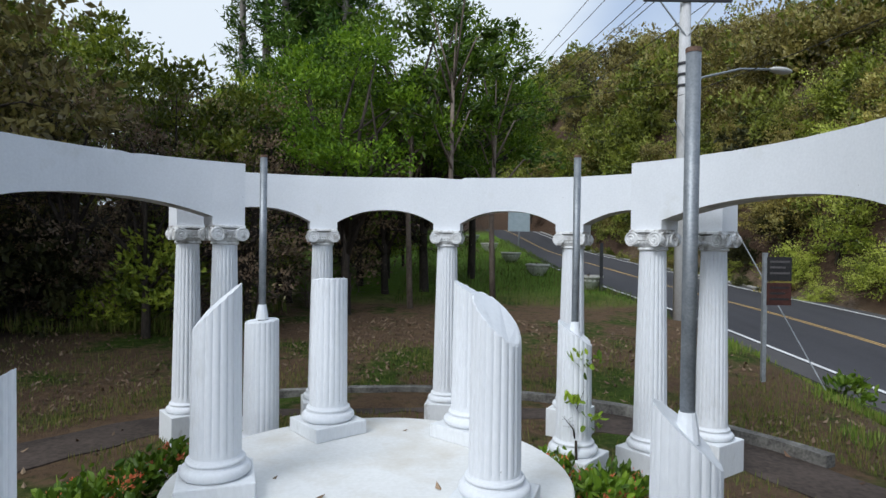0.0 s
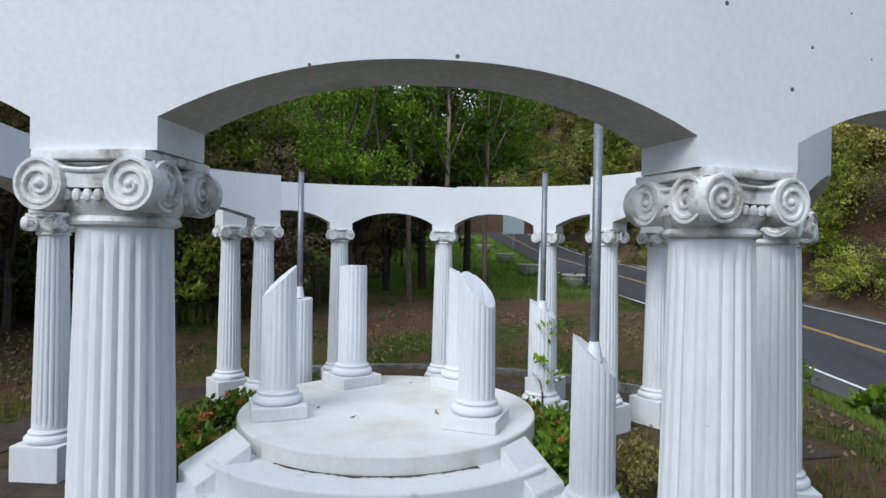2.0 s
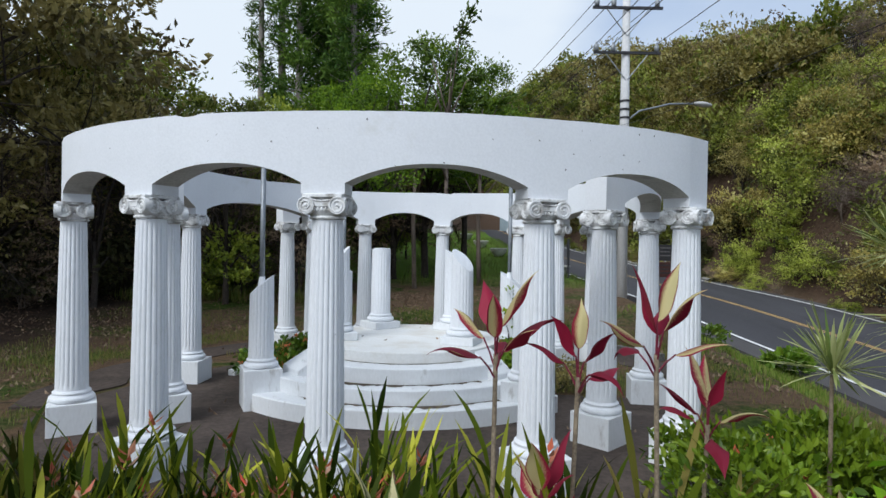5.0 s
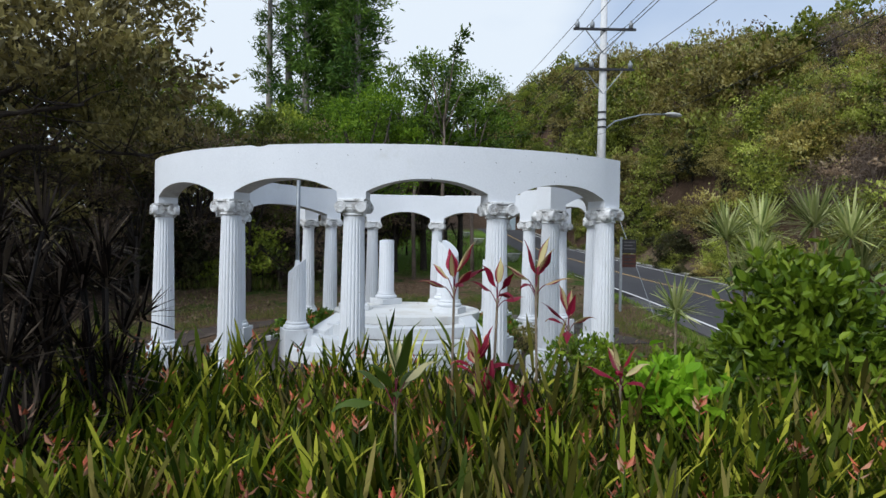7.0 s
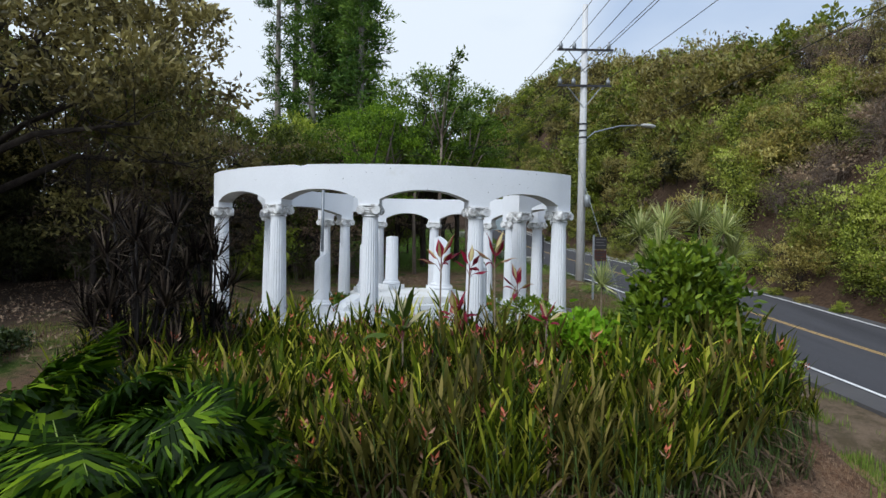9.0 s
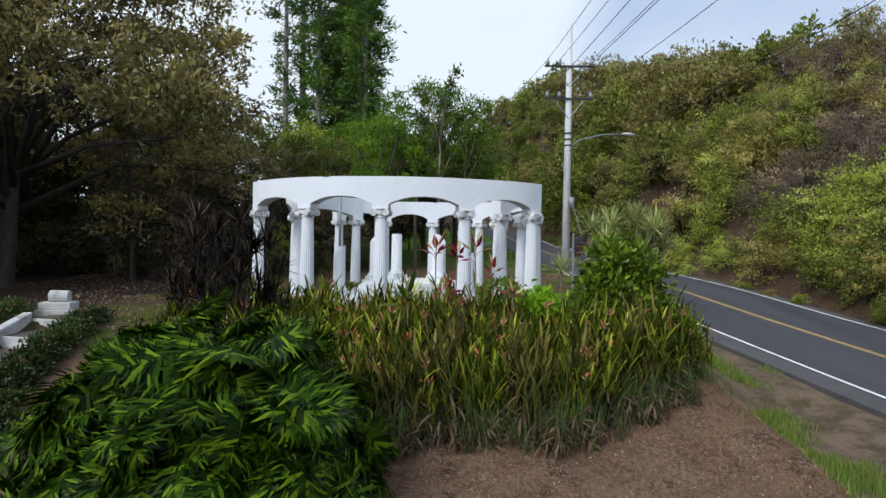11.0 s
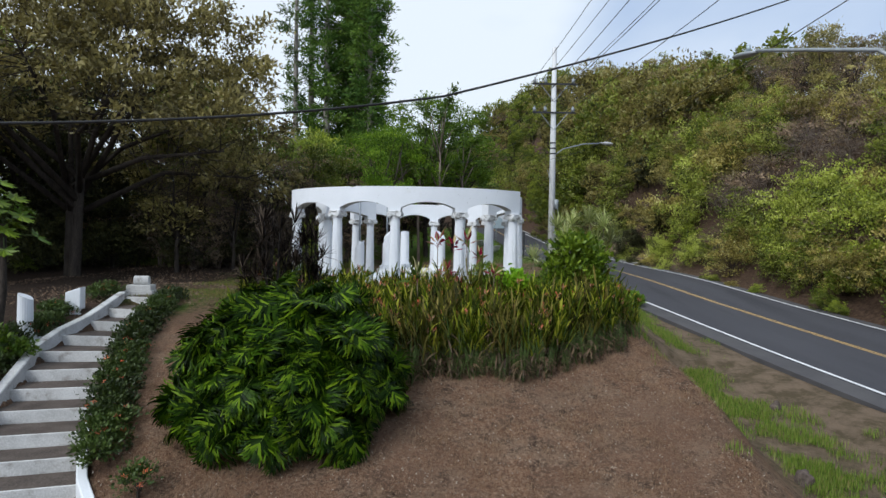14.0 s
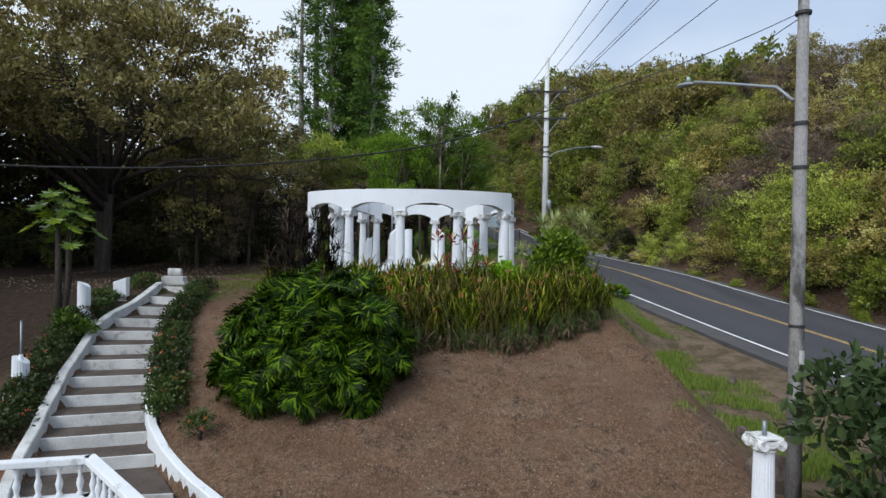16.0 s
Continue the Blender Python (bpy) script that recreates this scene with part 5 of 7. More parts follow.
rnd = random.Random(11)
for y in np.arange(-7, 75, 1.9):
    for off, sc in ((-0.9, 0.5), (0.3, 1.1), (1.5, 1.45), (3.2, 1.55), (5.0, 1.6), (7.4, 1.5), (10.5, 1.5)):
        if rnd.random() < 0.08 or (y > 50 and off > 6):
            continue
        yy = y + rnd.uniform(-1.0, 1.0)
        s = sc * rnd.uniform(0.6, 1.25)
        x = road_x(yy) + ROAD_W + 1.5 + off + rnd.uniform(-0.6, 0.7) * (1 if off > 0 else 0.3) + (0.35 * s if off < 1 else 0)
        slip = bare_pocket(yy, off)
        dry = 1.0 if slip or 8 < yy < 15 and 2 < off < 6 else noise.noise(Vector((yy * 0.16, off * 0.25, 3.7)))          # dry pockets and green stretches
        if off > 2.5 and not slip and rnd.random() < 0.6:
            f = rnd.choices((7, 8, 9), (4, 1, 3) if yy < 19 else (3, 4, 2) if dry < 0.1 else (3, 1, 5))[0]
            plant_tree(f, x, yy, rnd.uniform(0.5, 1.15) * (1.0 if off < 6 else 0.85), rnd.random() * 360, 0.2)
            if off > 4.5 or rnd.random() < 0.4:
                continue
        form = rnd.choices((3, 1, 0), (7, 2, 1))[0] if slip else rnd.choice((2, 4, 4)) if 30 < yy < 62 and off < 4.5 and rnd.random() < 0.3 else rnd.choices((0, 1, 2, 3), ((2, 3, 5, 4) if yy < 19 else (5, 5, 1, 1) if dry < 0.08 else (2, 2, 1, 7)) if off > 1 else (3, 1, 5, 2) if yy < 19 else (6, 2, 2, 1))[0]
        shrub(form, x, yy, s, rnd.random() * 360, "on the steep road bank", "scrub of the bank", (0, -0.25))
for y in np.arange(-3, 24, 2.2):          # scrub trees on the shoulder of the bank
    yy = y + rnd.uniform(-0.8, 0.8)
    plant_tree(rnd.choices((7, 8, 9), (3, 2, 4))[0], road_x(yy) + ROAD_W + 1.5 + rnd.uniform(7.5, 10), yy, rnd.uniform(0.9, 1.35), rnd.random() * 360, 0.3)
for y, off, s in ((3.5, 9.5, 1.5), (6.0, 11.0, 1.7), (8.5, 9.5, 1.6), (11.0, 11.5, 1.8), (13.5, 10.0, 1.6), (16.0, 12.0, 1.7), (1.0, 10.5, 1.5), (19.0, 11.0, 1.5)):
    plant_tree(rnd.choices((7, 8, 9), (4, 3, 2))[0], road_x(y) + ROAD_W + 1.5 + off, y, s, rnd.random() * 360, 0.3)
for k in range(14):                       # fresh growth at the foot
    yy = 10 + 0.9 * k
    shrub((0, 2, 0, 1)[k % 4], road_x(yy) + ROAD_W + 1.5 + rnd.uniform(0.3, 2.2), yy, rnd.uniform(0.8, 1.2), rnd.random() * 360, "at the foot of the bank", "scrub of the bank", (0, -0.2))
for k in range(66):                       # scrub that closes the gaps
    yy, off = rnd.uniform(2, 48), rnd.uniform(0.8, 9.5)
    if bare_pocket(yy, off) and k % 3:
        continue
    shrub(3 if bare_pocket(yy, off) else rnd.choices((0, 1, 2, 3), (3, 3, 2, 2))[0], road_x(yy) + ROAD_W + 1.5 + off, yy, rnd.uniform(1.1, 1.7), rnd.random() * 360, "on the steep road bank", "scrub of the bank", (0, -0.25))
for y in np.arange(10, 66, 2.6):          # scrub trees along the top of the bank
    for off in (12.5, 15.5):
        yy = y + rnd.uniform(-1.3, 1.3)
        x = road_x(yy) + ROAD_W + 1.5 + off + rnd.uniform(-1.5, 1.5)
        plant_tree(rnd.choices((7, 8, 9), (4, 2, 3))[0], x, yy, rnd.uniform(0.7, 1.35), rnd.random() * 360, 0.4)
for yy, off, sc, f in ((5, 8.5, 0.62, 3), (9, 10, 0.66, 2), (12.5, 9, 0.6, 3), (16, 10.5, 0.7, 2), (19.5, 9.5, 0.66, 3), (23, 11, 0.72, 2), (27, 10, 0.68, 3), (31, 11.5, 0.72, 2), (1.5, 9.5, 0.62, 2)):   # taller trees at the near end of the ridge
    plant_tree(f, road_x(yy) + ROAD_W + 1.5 + off, yy, sc, rnd.random() * 360, 0.4)
for k in range(20):                       # trees that hide the foot of the far slope
    yy = 74 + 2.4 * k
    plant_tree((0, 4, 2, 0)[k % 4], road_x(yy) + ROAD_W + 1.5 + 0.6 + 4.5 * rnd.random(), yy, rnd.uniform(0.45, 0.65), rnd.random() * 360, 0.4)
for k in range(13):                       # half-bare trees along the ridge
    yy = 24 + 3.2 * k + rnd.uniform(-1, 1)
    plant_tree(rnd.choices((3, 2), (3, 1))[0], road_x(yy) + ROAD_W + 1.5 + rnd.uniform(9.5, 14), yy, rnd.uniform(0.5, 0.66), rnd.random() * 360, 0.5)
for k in range(26):                       # taller trees on the far hill
    yy = rnd.uniform(62, 125)
    x = road_x(yy) + ROAD_W + 1.5 + rnd.uniform(2, 26)
    plant_tree(rnd.choices((0, 2, 3), (2, 5, 4))[0], x, yy, rnd.uniform(0.5, 0.8), rnd.random() * 360, 0.5)
for x, y, s, f in ((15.5, 86, 0.8, 2), (18.5, 90, 0.8, 2), (-1.5, 84, 0.9, 4), (-5.0, 95, 1.1, 4), (-9, 88, 1.1, 4), (21, 96, 0.8, 3), (12.5, 99, 0.7, 0), (14.5, 104, 0.75, 4), (17.5, 101, 0.7, 0), (20.5, 106, 0.7, 4), (13.0, 112, 0.8, 0), (9.0, 118, 0.8, 4), (16.5, 112, 0.8, 4), (11.5, 93, 0.5, 0), (12.2, 87, 0.45, 2), (5.5, 125, 0.9, 4), (0.5, 128, 1.0, 0), (9.5, 132, 0.9, 4), (14, 126, 0.9, 0), (3.5, 138, 1.0, 4), (-4, 118, 1.0, 4)):
    plant_tree(f, x, y, s, rnd.random() * 360, 0.5)
for k in range(22):                       # low trees along the foot of the far bank
    yy = 56 + 2.3 * k
    plant_tree((2, 0, 0, 2)[k % 4], road_x(yy) + ROAD_W + 1.5 + 0.8 + 5.5 * rnd.random(), yy, rnd.uniform(0.32, 0.5), rnd.random() * 360, 0.3)
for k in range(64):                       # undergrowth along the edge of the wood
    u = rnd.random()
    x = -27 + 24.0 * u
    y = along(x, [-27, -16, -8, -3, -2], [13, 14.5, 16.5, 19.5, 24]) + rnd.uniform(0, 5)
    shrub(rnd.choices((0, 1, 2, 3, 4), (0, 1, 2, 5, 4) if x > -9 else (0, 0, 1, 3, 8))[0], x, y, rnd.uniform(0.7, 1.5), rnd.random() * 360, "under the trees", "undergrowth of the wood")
for k in range(44):                       # scrub on the far hillside
    yy = rnd.uniform(62, 145)
    x = road_x(yy) + ROAD_W + 2 + rnd.uniform(0, 24)
    shrub(rnd.choices((0, 1, 2, 3), (2, 4, 3, 2))[0], x, yy, rnd.uniform(2.4, 3.8), rnd.random() * 360, "on the far hillside", "scrub of the far hill")
for k in range(70):                       # scrub closing the upper slope
    yy, off = rnd.uniform(42, 80), rnd.uniform(2, 16)
    shrub(rnd.choices((0, 1, 2, 3), (2, 4, 3, 2))[0], road_x(yy) + ROAD_W + 1.5 + off, yy, rnd.uniform(1.8, 2.8), rnd.random() * 360, "on the far hillside", "scrub of the far hill", (0, -0.25))
for k in range(18):                       # scrub where the road bends out of sight
    yy = rnd.uniform(84, 140)
    shrub(rnd.choices((0, 2, 4), (1, 4, 3))[0], road_x(yy) - 2.5 - rnd.uniform(0, 9), yy, rnd.uniform(1.8, 3.2), rnd.random() * 360, "at the bend of the road", "scrub of the far hill")
verts, faces, slots, tones, first = [], [], [], [], 0
for form, m in FAR_SCRUB:
    me = SHRUBS[form][0]
    co = np.empty(len(me.vertices) * 3)
    me.vertices.foreach_get("co", co)
    a = np.array(m)
    v = (co.reshape(-1, 3) @ a[:3, :3].T + a[:3, 3]).reshape(-1, 4, 3)[::2]
    mid = v.mean(axis=1, keepdims=True)
    v = (mid + (v - mid) * 1.4).reshape(-1, 3)
    verts.append(v)
    faces.append(np.arange(len(v)).reshape(-1, 4) + first)
    slots.append(np.full(len(v) // 4, form))
    tn = np.empty(len(me.vertices), np.float32)
    me.attributes["spray"].data.foreach_get("value", tn)
    tones.append(tn.reshape(-1, 4)[::2].reshape(-1))
    first += len(v)
me = bpy.data.meshes.new("far_scrub")
me.from_pydata(np.concatenate(verts).tolist(), [], np.concatenate(faces).tolist())
me.attributes.new("spray", "FLOAT", "POINT").data.foreach_set("value", np.concatenate(tones))
for sh in SHRUBS:
    me.materials.append(sh[0].materials[0])
me.polygons.foreach_set("material_index", np.concatenate(slots).astype(np.int32))
tagged(part("far_scrub", me, None), "olive and green scrub covering the far hillside", "scrub", "", "stuff")


# ---------------------------------------------------------------- garden bed in front of the colonnade
def reed_clump(seed, stems, flower, dry, green):
    """Meshes of one clump: strap leaves on canes, withered leaves, flower bracts."""
    g = np.random.default_rng(seed)
    base, dirs, side, ln, wd, bend = [], [], [], [], [], []
    db, dd, ds, dl = [], [], [], []
    fb, fd, fs, fl = [], [], [], []
    bm = bmesh.new()
    for s in range(stems):
        a, r = g.random() * 6.28, 0.19 * math.sqrt(g.random())
        x, y, h = r * math.cos(a), r * math.sin(a), 0.5 + 0.55 * g.random()
        lean = np.array([math.cos(a), math.sin(a), 0]) * 0.16 * g.random()
        top = np.array([x, y, h]) + lean
        tube(bm, [(x, y, -0.15), tuple(top)], [0.010, 0.006], 4)
        for k in range(6):
            t = 0.46 + 0.54 * k / 5
            b = np.array([x, y, 0]) * (1 - t) + top * t
            az = a + k * 2.5 + g.normal() * 0.5
            d = np.array([math.cos(az) * 0.45, math.sin(az) * 0.45, 1.0 + 0.5 * g.random()])
            base.append(b), dirs.append(d), side.append([-math.sin(az), math.cos(az), g.normal() * 0.3])
            ln.append(0.24 + 0.26 * g.random()), wd.append(0.034 + 0.026 * g.random()), bend.append(0.05 + 0.6 * g.random() ** 1.5)
        for k in range(dry):
            az = g.random() * 6.28
            b = np.array([x, y, h * g.random() * 0.7])
            db.append(b), dd.append([math.cos(az), math.sin(az), -0.2 + 0.9 * g.random()]), ds.append([-math.sin(az), math.cos(az), 0]), dl.append(0.18 + 0.25 * g.random())
        if g.random() < flower:
            f = top + np.array([0, 0, 0.12 + 0.12 * g.random()])
            tube(bm, [tuple(top), tuple(f)], [0.005, 0.004], 4)
            for k in range(6):
                az = k * 2.4 + g.random()
                fb.append(f + np.array([0, 0, 0.016 * (k - 3)])), fd.append([math.cos(az), math.sin(az), 0.8]), fs.append([-math.sin(az), math.cos(az), 0]), fl.append(0.065 + 0.04 * g.random())
    A = np.array
    leaf = blades_mesh("leaves", A(base), A(dirs), A(side), A(ln), A(wd), A(bend), 4, green)
    canes = mesh_from(bm, "cane_cluster")
    dead = blades_mesh("withered_leaves", A(db), A(dd), A(ds), A(dl), A(dl) * 0.12, A(dl) * 2.2, 3, LEAF_DRY) if db else None
    flow = leaves_mesh("bract_cluster", A(fb), A(fd, float), A(fs, float), A(fl), A(fl) * 0.38, 0.1, PETAL_RED) if fb else None
    return leaf, canes, dead, flow


CLUMPS = [reed_clump(200 + k, (14, 12, 15, 11, 13, 12)[k], (0.22, 0.10, 0.19, 0.28, 0.16, 0.22)[k], (2, 2, 3, 4, 6, 2)[k], LEAF_BED_OLD if k == 4 else LEAF_BED) for k in range(6)]
rnd = random.Random(21)
bed = []
for k in range(1500):
    x, y = rnd.uniform(-4.6, 5.3), rnd.uniform(-0.9, 3.1)
    lo = along(x, [-4.6, -3.5, -2, 0, 2.5, 4, 5.3], [1.1, 0.3, -0.35, -0.55, -0.35, 0.5, 1.4])
    hi = along(x, [-4.6, -3, 0.0, 1.0, 2.5, 4, 5.3], [2.6, 3.0, 2.6, 2.1, 1.7, 2.4, 2.9])
    if lo < y < hi and all((x - u) ** 2 + (y - v) ** 2 > 0.175 ** 2 for u, v in bed):
        bed.append((x, y))
for x, y in bed:
    front = y < 0.35 + 0.12 * abs(x)
    k = rnd.choices(range(6), (1, 1, 1, 4, 6, 1) if front else (4, 3, 4, 3, 2, 3) if x < 2.2 else (2, 3, 3, 4, 5, 2))[0]
    leaf, canes, dead, flow = CLUMPS[k]
    s = rnd.uniform(0.85, 1.25) * along(x, [-4.6, -3, 0, 3, 4.4, 5.3], [0.9, 1.0, 1.0, 1.0, 1.05, 0.8])
    m = Matrix.LocRotScale((x, y, ground_z(x, y)), Euler((rnd.gauss(-0.05, 0.10), rnd.gauss(0, 0.10), rnd.random() * 6.28)), (1, 1, 1)) @ Matrix.Diagonal((s, s, s, 1))
    c = thing("reed_flower_clump", m, "clump of strap-leaved flowering reeds" + (" with red-orange bracts" if flow else " with withered lower leaves"), "plant", "flowering reeds of the front bed")
    part("leaves", leaf, None, c)
    part("cane_cluster", canes, STEM_GREEN, c)
    if dead:
        part("withered_leaves", dead, None, c, "straw-coloured withered leaves")
    if flow:
        part("bract_cluster", flow, None, c, "red-orange bracts")


# withered growth along the front of the bed
for k in range(110):
    x = rnd.uniform(-3.2, 4.9)
    y = along(x, [-4.6, -3.5, -2, 0, 2.5, 4, 5.3], [1.1, 0.3, -0.35, -0.55, -0.35, 0.5, 1.4]) - 0.45 * rnd.random() ** 1.5 + 0.08
    leaf, canes, dead, flow = CLUMPS[rnd.choice((3, 4))]
    s = rnd.uniform(0.4, 0.85)
    c = thing("dry_reed_clump", pose(x, y, ground_z(x, y), rnd.gauss(0, 10), rnd.gauss(0, 10), rnd.random() * 360) @ Matrix.Diagonal((s, s, s, 1)), "withered brown reeds at the foot of the bed", "plant", "withered reeds of the front bed")
    part("withered_leaves", dead, None, c)
    part("cane_cluster", canes, CANE, c)


def rosette(name, seed, n, length, width, mat, bend=(0.1, 0.7), up=0.7, low=-0.4, steps=4, lift=0.0):
    """Strap leaves from one point, in all directions."""
    g = np.random.default_rng(seed)
    az = g.random(n) * 6.28
    el = low + (1.4 - low) * g.random(n) ** up
    d = np.stack([np.cos(az) * np.cos(el), np.sin(az) * np.cos(el), np.sin(el)], 1)
    side = np.stack([-np.sin(az), np.cos(az), np.zeros(n)], 1) + g.normal(size=(n, 3)) * 0.15
    ln = length * (0.7 + 0.5 * g.random(n))
    b = np.stack([0.02 * np.cos(az), 0.02 * np.sin(az), lift * g.random(n)], 1)
    return blades_mesh(name, b, d, side, ln, width * (0.8 + 0.4 * g.random(n)), bend[0] + (bend[1] - bend[0]) * g.random(n), steps, mat)


def cordy_leaf(g, foot, az, el, length, width, bend, pattern):
    """A folded, wavy, pointed leaf; pattern: the share of its width, from one edge, that is cream."""
    out, up = Vector((math.cos(az), math.sin(az), 0)), Vector((0, 0, 1))
    side0 = Vector((-math.sin(az), math.cos(az), 0))
    p, ang, twist, ph = Vector(foot), el, g.normal() * 0.4, g.random() * 6
    n, m = 14, 6
    verts, share, faces = [], [], []
    for k in range(n + 1):
        t = k / n
        d = out * math.cos(ang) + up * math.sin(ang)
        nrm = d.cross(side0)
        tw = twist * t + 0.15 * math.sin(ph + 7 * t)
        side = side0 * math.cos(tw) + nrm * math.sin(tw)
        fold = nrm * math.cos(tw) - side0 * math.sin(tw)
        w = width * max(0.012, math.sin(math.pi * t ** 0.72) ** 1.15 * (1 - 0.10 * math.sin(9 * t + ph)))
        for i in range(m + 1):
            u = i / m
            verts.append(p + side * (u - 0.5) * w - fold * abs(u - 0.5) * w * (0.75 - 0.45 * t))
            share.append((pattern - u) * 1.6 + 0.5 if pattern > 0 and u > 0.02 else (0.2 if pattern > 0.6 else -0.5))
        p = p + d * length / n
        ang -= bend * (0.4 + 1.6 * t) / n
    for k in range(n):
        for i in range(m):
            a = k * (m + 1) + i
            faces.append((a, a + 1, a + m + 2, a + m + 1))
    me = bpy.data.meshes.new("leaf")
    me.from_pydata([tuple(v) for v in verts], [], faces)
    me.attributes.new("stripe", "FLOAT", "POINT").data.foreach_set("value", share)
    for q in me.polygons:
        q.use_smooth = True
    return me


def cordyline(x, y, z, s, seed, cream, label, green=False):
    """Cane with a tuft of broad crimson and cream leaves on long stalks; z: the height where the tuft begins."""
    c = thing("cordyline", pose(x, y, ground_z(x, y)), label, "plant", "red cordylines of the front bed")
    h = z + (0.08 if z > 1.2 else 0.0) - ground_z(x, y)
    bm = bmesh.new()
    r0 = random.Random(seed)
    tube(bm, [(0, 0, -0.1), (r0.uniform(-0.03, 0.03), 0.01, h * 0.5), (0, 0, h)], [0.015, 0.012, 0.012], 7)
    part("cane", bm, CANE, c, "thin ringed brown cane", True)
    g = np.random.default_rng(seed)
    n = 6 + cream // 2
    for k in range(n):
        az = k * 2.4 + seed + g.normal() * 0.2
        el = 1.36 - 1.15 * (k / n) + g.normal() * 0.1
        d = Vector((math.cos(az) * math.cos(el + 0.25), math.sin(az) * math.cos(el + 0.25), math.sin(el + 0.25)))
        foot = Vector((0, 0, h - 0.015 * k))
        knee = foot + d * s * (0.10 + 0.05 * g.random())
        ln = s * (0.25 + 0.12 * g.random())
        pattern = 0.0 if k % 5 in (1, 3) or k >= cream * 2 else (0.75, 0.42, 0.6, 0.35)[k % 4]
        me = cordy_leaf(g, knee, az, el, ln, ln * (0.27 + 0.07 * g.random()), 0.35 + 1.3 * g.random() * (k / n + 0.25), pattern)
        me.materials.append(LEAF_CORDY_GREEN if green else LEAF_CORDY)
        leaf = part("leaf", me, None, c, "cream leaf edged crimson" if pattern and not green else "")
        bm = bmesh.new()
        tube(bm, [tuple(foot - Vector((0, 0, 0.02))), tuple(foot.lerp(knee, 0.5)), tuple(knee + d * 0.01)], [0.006, 0.005, 0.004], 5)
        part("petiole", bm, PETIOLE, leaf, "crimson leaf stalk")


for x, y, z, s, seed, cream in ((0.34, 1.9, 1.65, 1.05, 301, 4), (1.07, 1.72, 1.69, 1.0, 302, 3), (0.74, 1.86, 1.55, 0.95, 303, 1), (1.42, 1.95, 1.30, 0.95, 304, 3), (1.74, 1.35, 1.02, 0.8, 305, 3), (0.55, 1.75, 1.02, 0.9, 306, 4), (0.62, 1.6, 0.72, 0.9, 307, 3), (0.9, 1.55, 0.65, 0.85, 308, 2), (0.35, 1.5, 0.6, 0.7, 309, 1), (0.62, 2.1, 0.85, 0.7, 310, 2)):
    cordyline(x, y, z, s, seed, cream, "crimson and cream cordyline on a thin cane" if z > 1.2 else "low crimson and cream cordyline")
cordyline(-0.14, 1.2, 0.86, 1.35, 311, 6, "green and cream cordyline with drooping leaves", True)


def sword_plant(name, x, y, heads, mat, label, group, stem_mat, length, width, n, seed):
    """Several canes, each with a globe of stiff sword leaves. heads: (dx, dy, z)."""
    gz = ground_z(x, y)
    c = thing(name, pose(x, y, gz), label, "plant", group)
    for i, (dx, dy, z) in enumerate(heads):
        h = z - gz
        bm = bmesh.new()
        tube(bm, [(dx * 0.25, dy * 0.25, -0.1), (dx * 0.45, dy * 0.45, h * 0.5), (dx, dy, h)], [0.022, 0.017, 0.014], 7)
        part("stem", bm, stem_mat, c, "", True)
        part("leaf_head", rosette("leaf_head", seed + i, n, length, width, mat, (0.0, 0.08) if mat == LEAF_SPIKE else (0.0, 0.22), 0.8, -0.55, 3, 0.10), None, c, at=Matrix.Translation((dx, dy, h)))


sword_plant("yucca", 3.95, 3.5, ((-0.25, 0.15, 2.22), (0.14, 0.1, 2.30), (-0.05, -0.2, 1.9), (-0.1, 0.0, 1.7)), LEAF_YUCCA, "yucca with pale striped sword leaves above a bush", "yuccas", CANE, 0.48, 0.034, 110, 401)
sword_plant("yucca", 4.65, 3.2, ((-0.1, 0.1, 2.38), (0.26, 0.0, 2.26), (0.48, 0.1, 1.85), (0.05, 0.1, 1.75)), LEAF_YUCCA, "tall yucca with pale striped sword leaves by the road", "yuccas", CANE, 0.50, 0.034, 110, 411)
sword_plant("yucca", 3.0, 3.4, ((0.0, 0.0, 1.34),), LEAF_YUCCA, "small yucca with one globe of sword leaves", "yuccas", CANE, 0.44, 0.032, 90, 421)


def thicket(seed, n, rx, ry, low, top):
    """Places for the leaf heads of a thicket, dense from its foot to its crown."""
    r0 = random.Random(seed)
    out = []
    for k in range(n):
        t = k / (n - 1)
        out.append((r0.uniform(-rx, rx) * (1 - 0.35 * t), r0.uniform(-ry, ry), low + (top - low) * t + r0.uniform(-0.1, 0.1)))
    return out


DARK_CANE = material("dark_dracaena_cane", (0.006, 0.0045, 0.004), (0.016, 0.012, 0.010), 14, 0.85, 0.3, 70)
sword_plant("dark_dracaena", -3.6, 1.3, thicket(31, 24, 0.75, 0.55, 0.15, 2.15), LEAF_SPIKE, "dark dracaena thicket with spiky purple-brown leaves", "dark dracaenas", DARK_CANE, 0.46, 0.038, 42, 431)
sword_plant("dark_dracaena", -4.0, 2.2, thicket(32, 21, 0.7, 0.5, 0.2, 2.2), LEAF_SPIKE, "dark dracaena thicket in the shade of the trees", "dark dracaenas", DARK_CANE, 0.46, 0.038, 42, 461)
sword_plant("dark_dracaena", -2.85, 1.9, thicket(33, 14, 0.4, 0.4, 0.2, 2.0), LEAF_SPIKE, "dark spiky dracaena at the column's foot", "dark dracaenas", DARK_CANE, 0.42, 0.036, 40, 491)


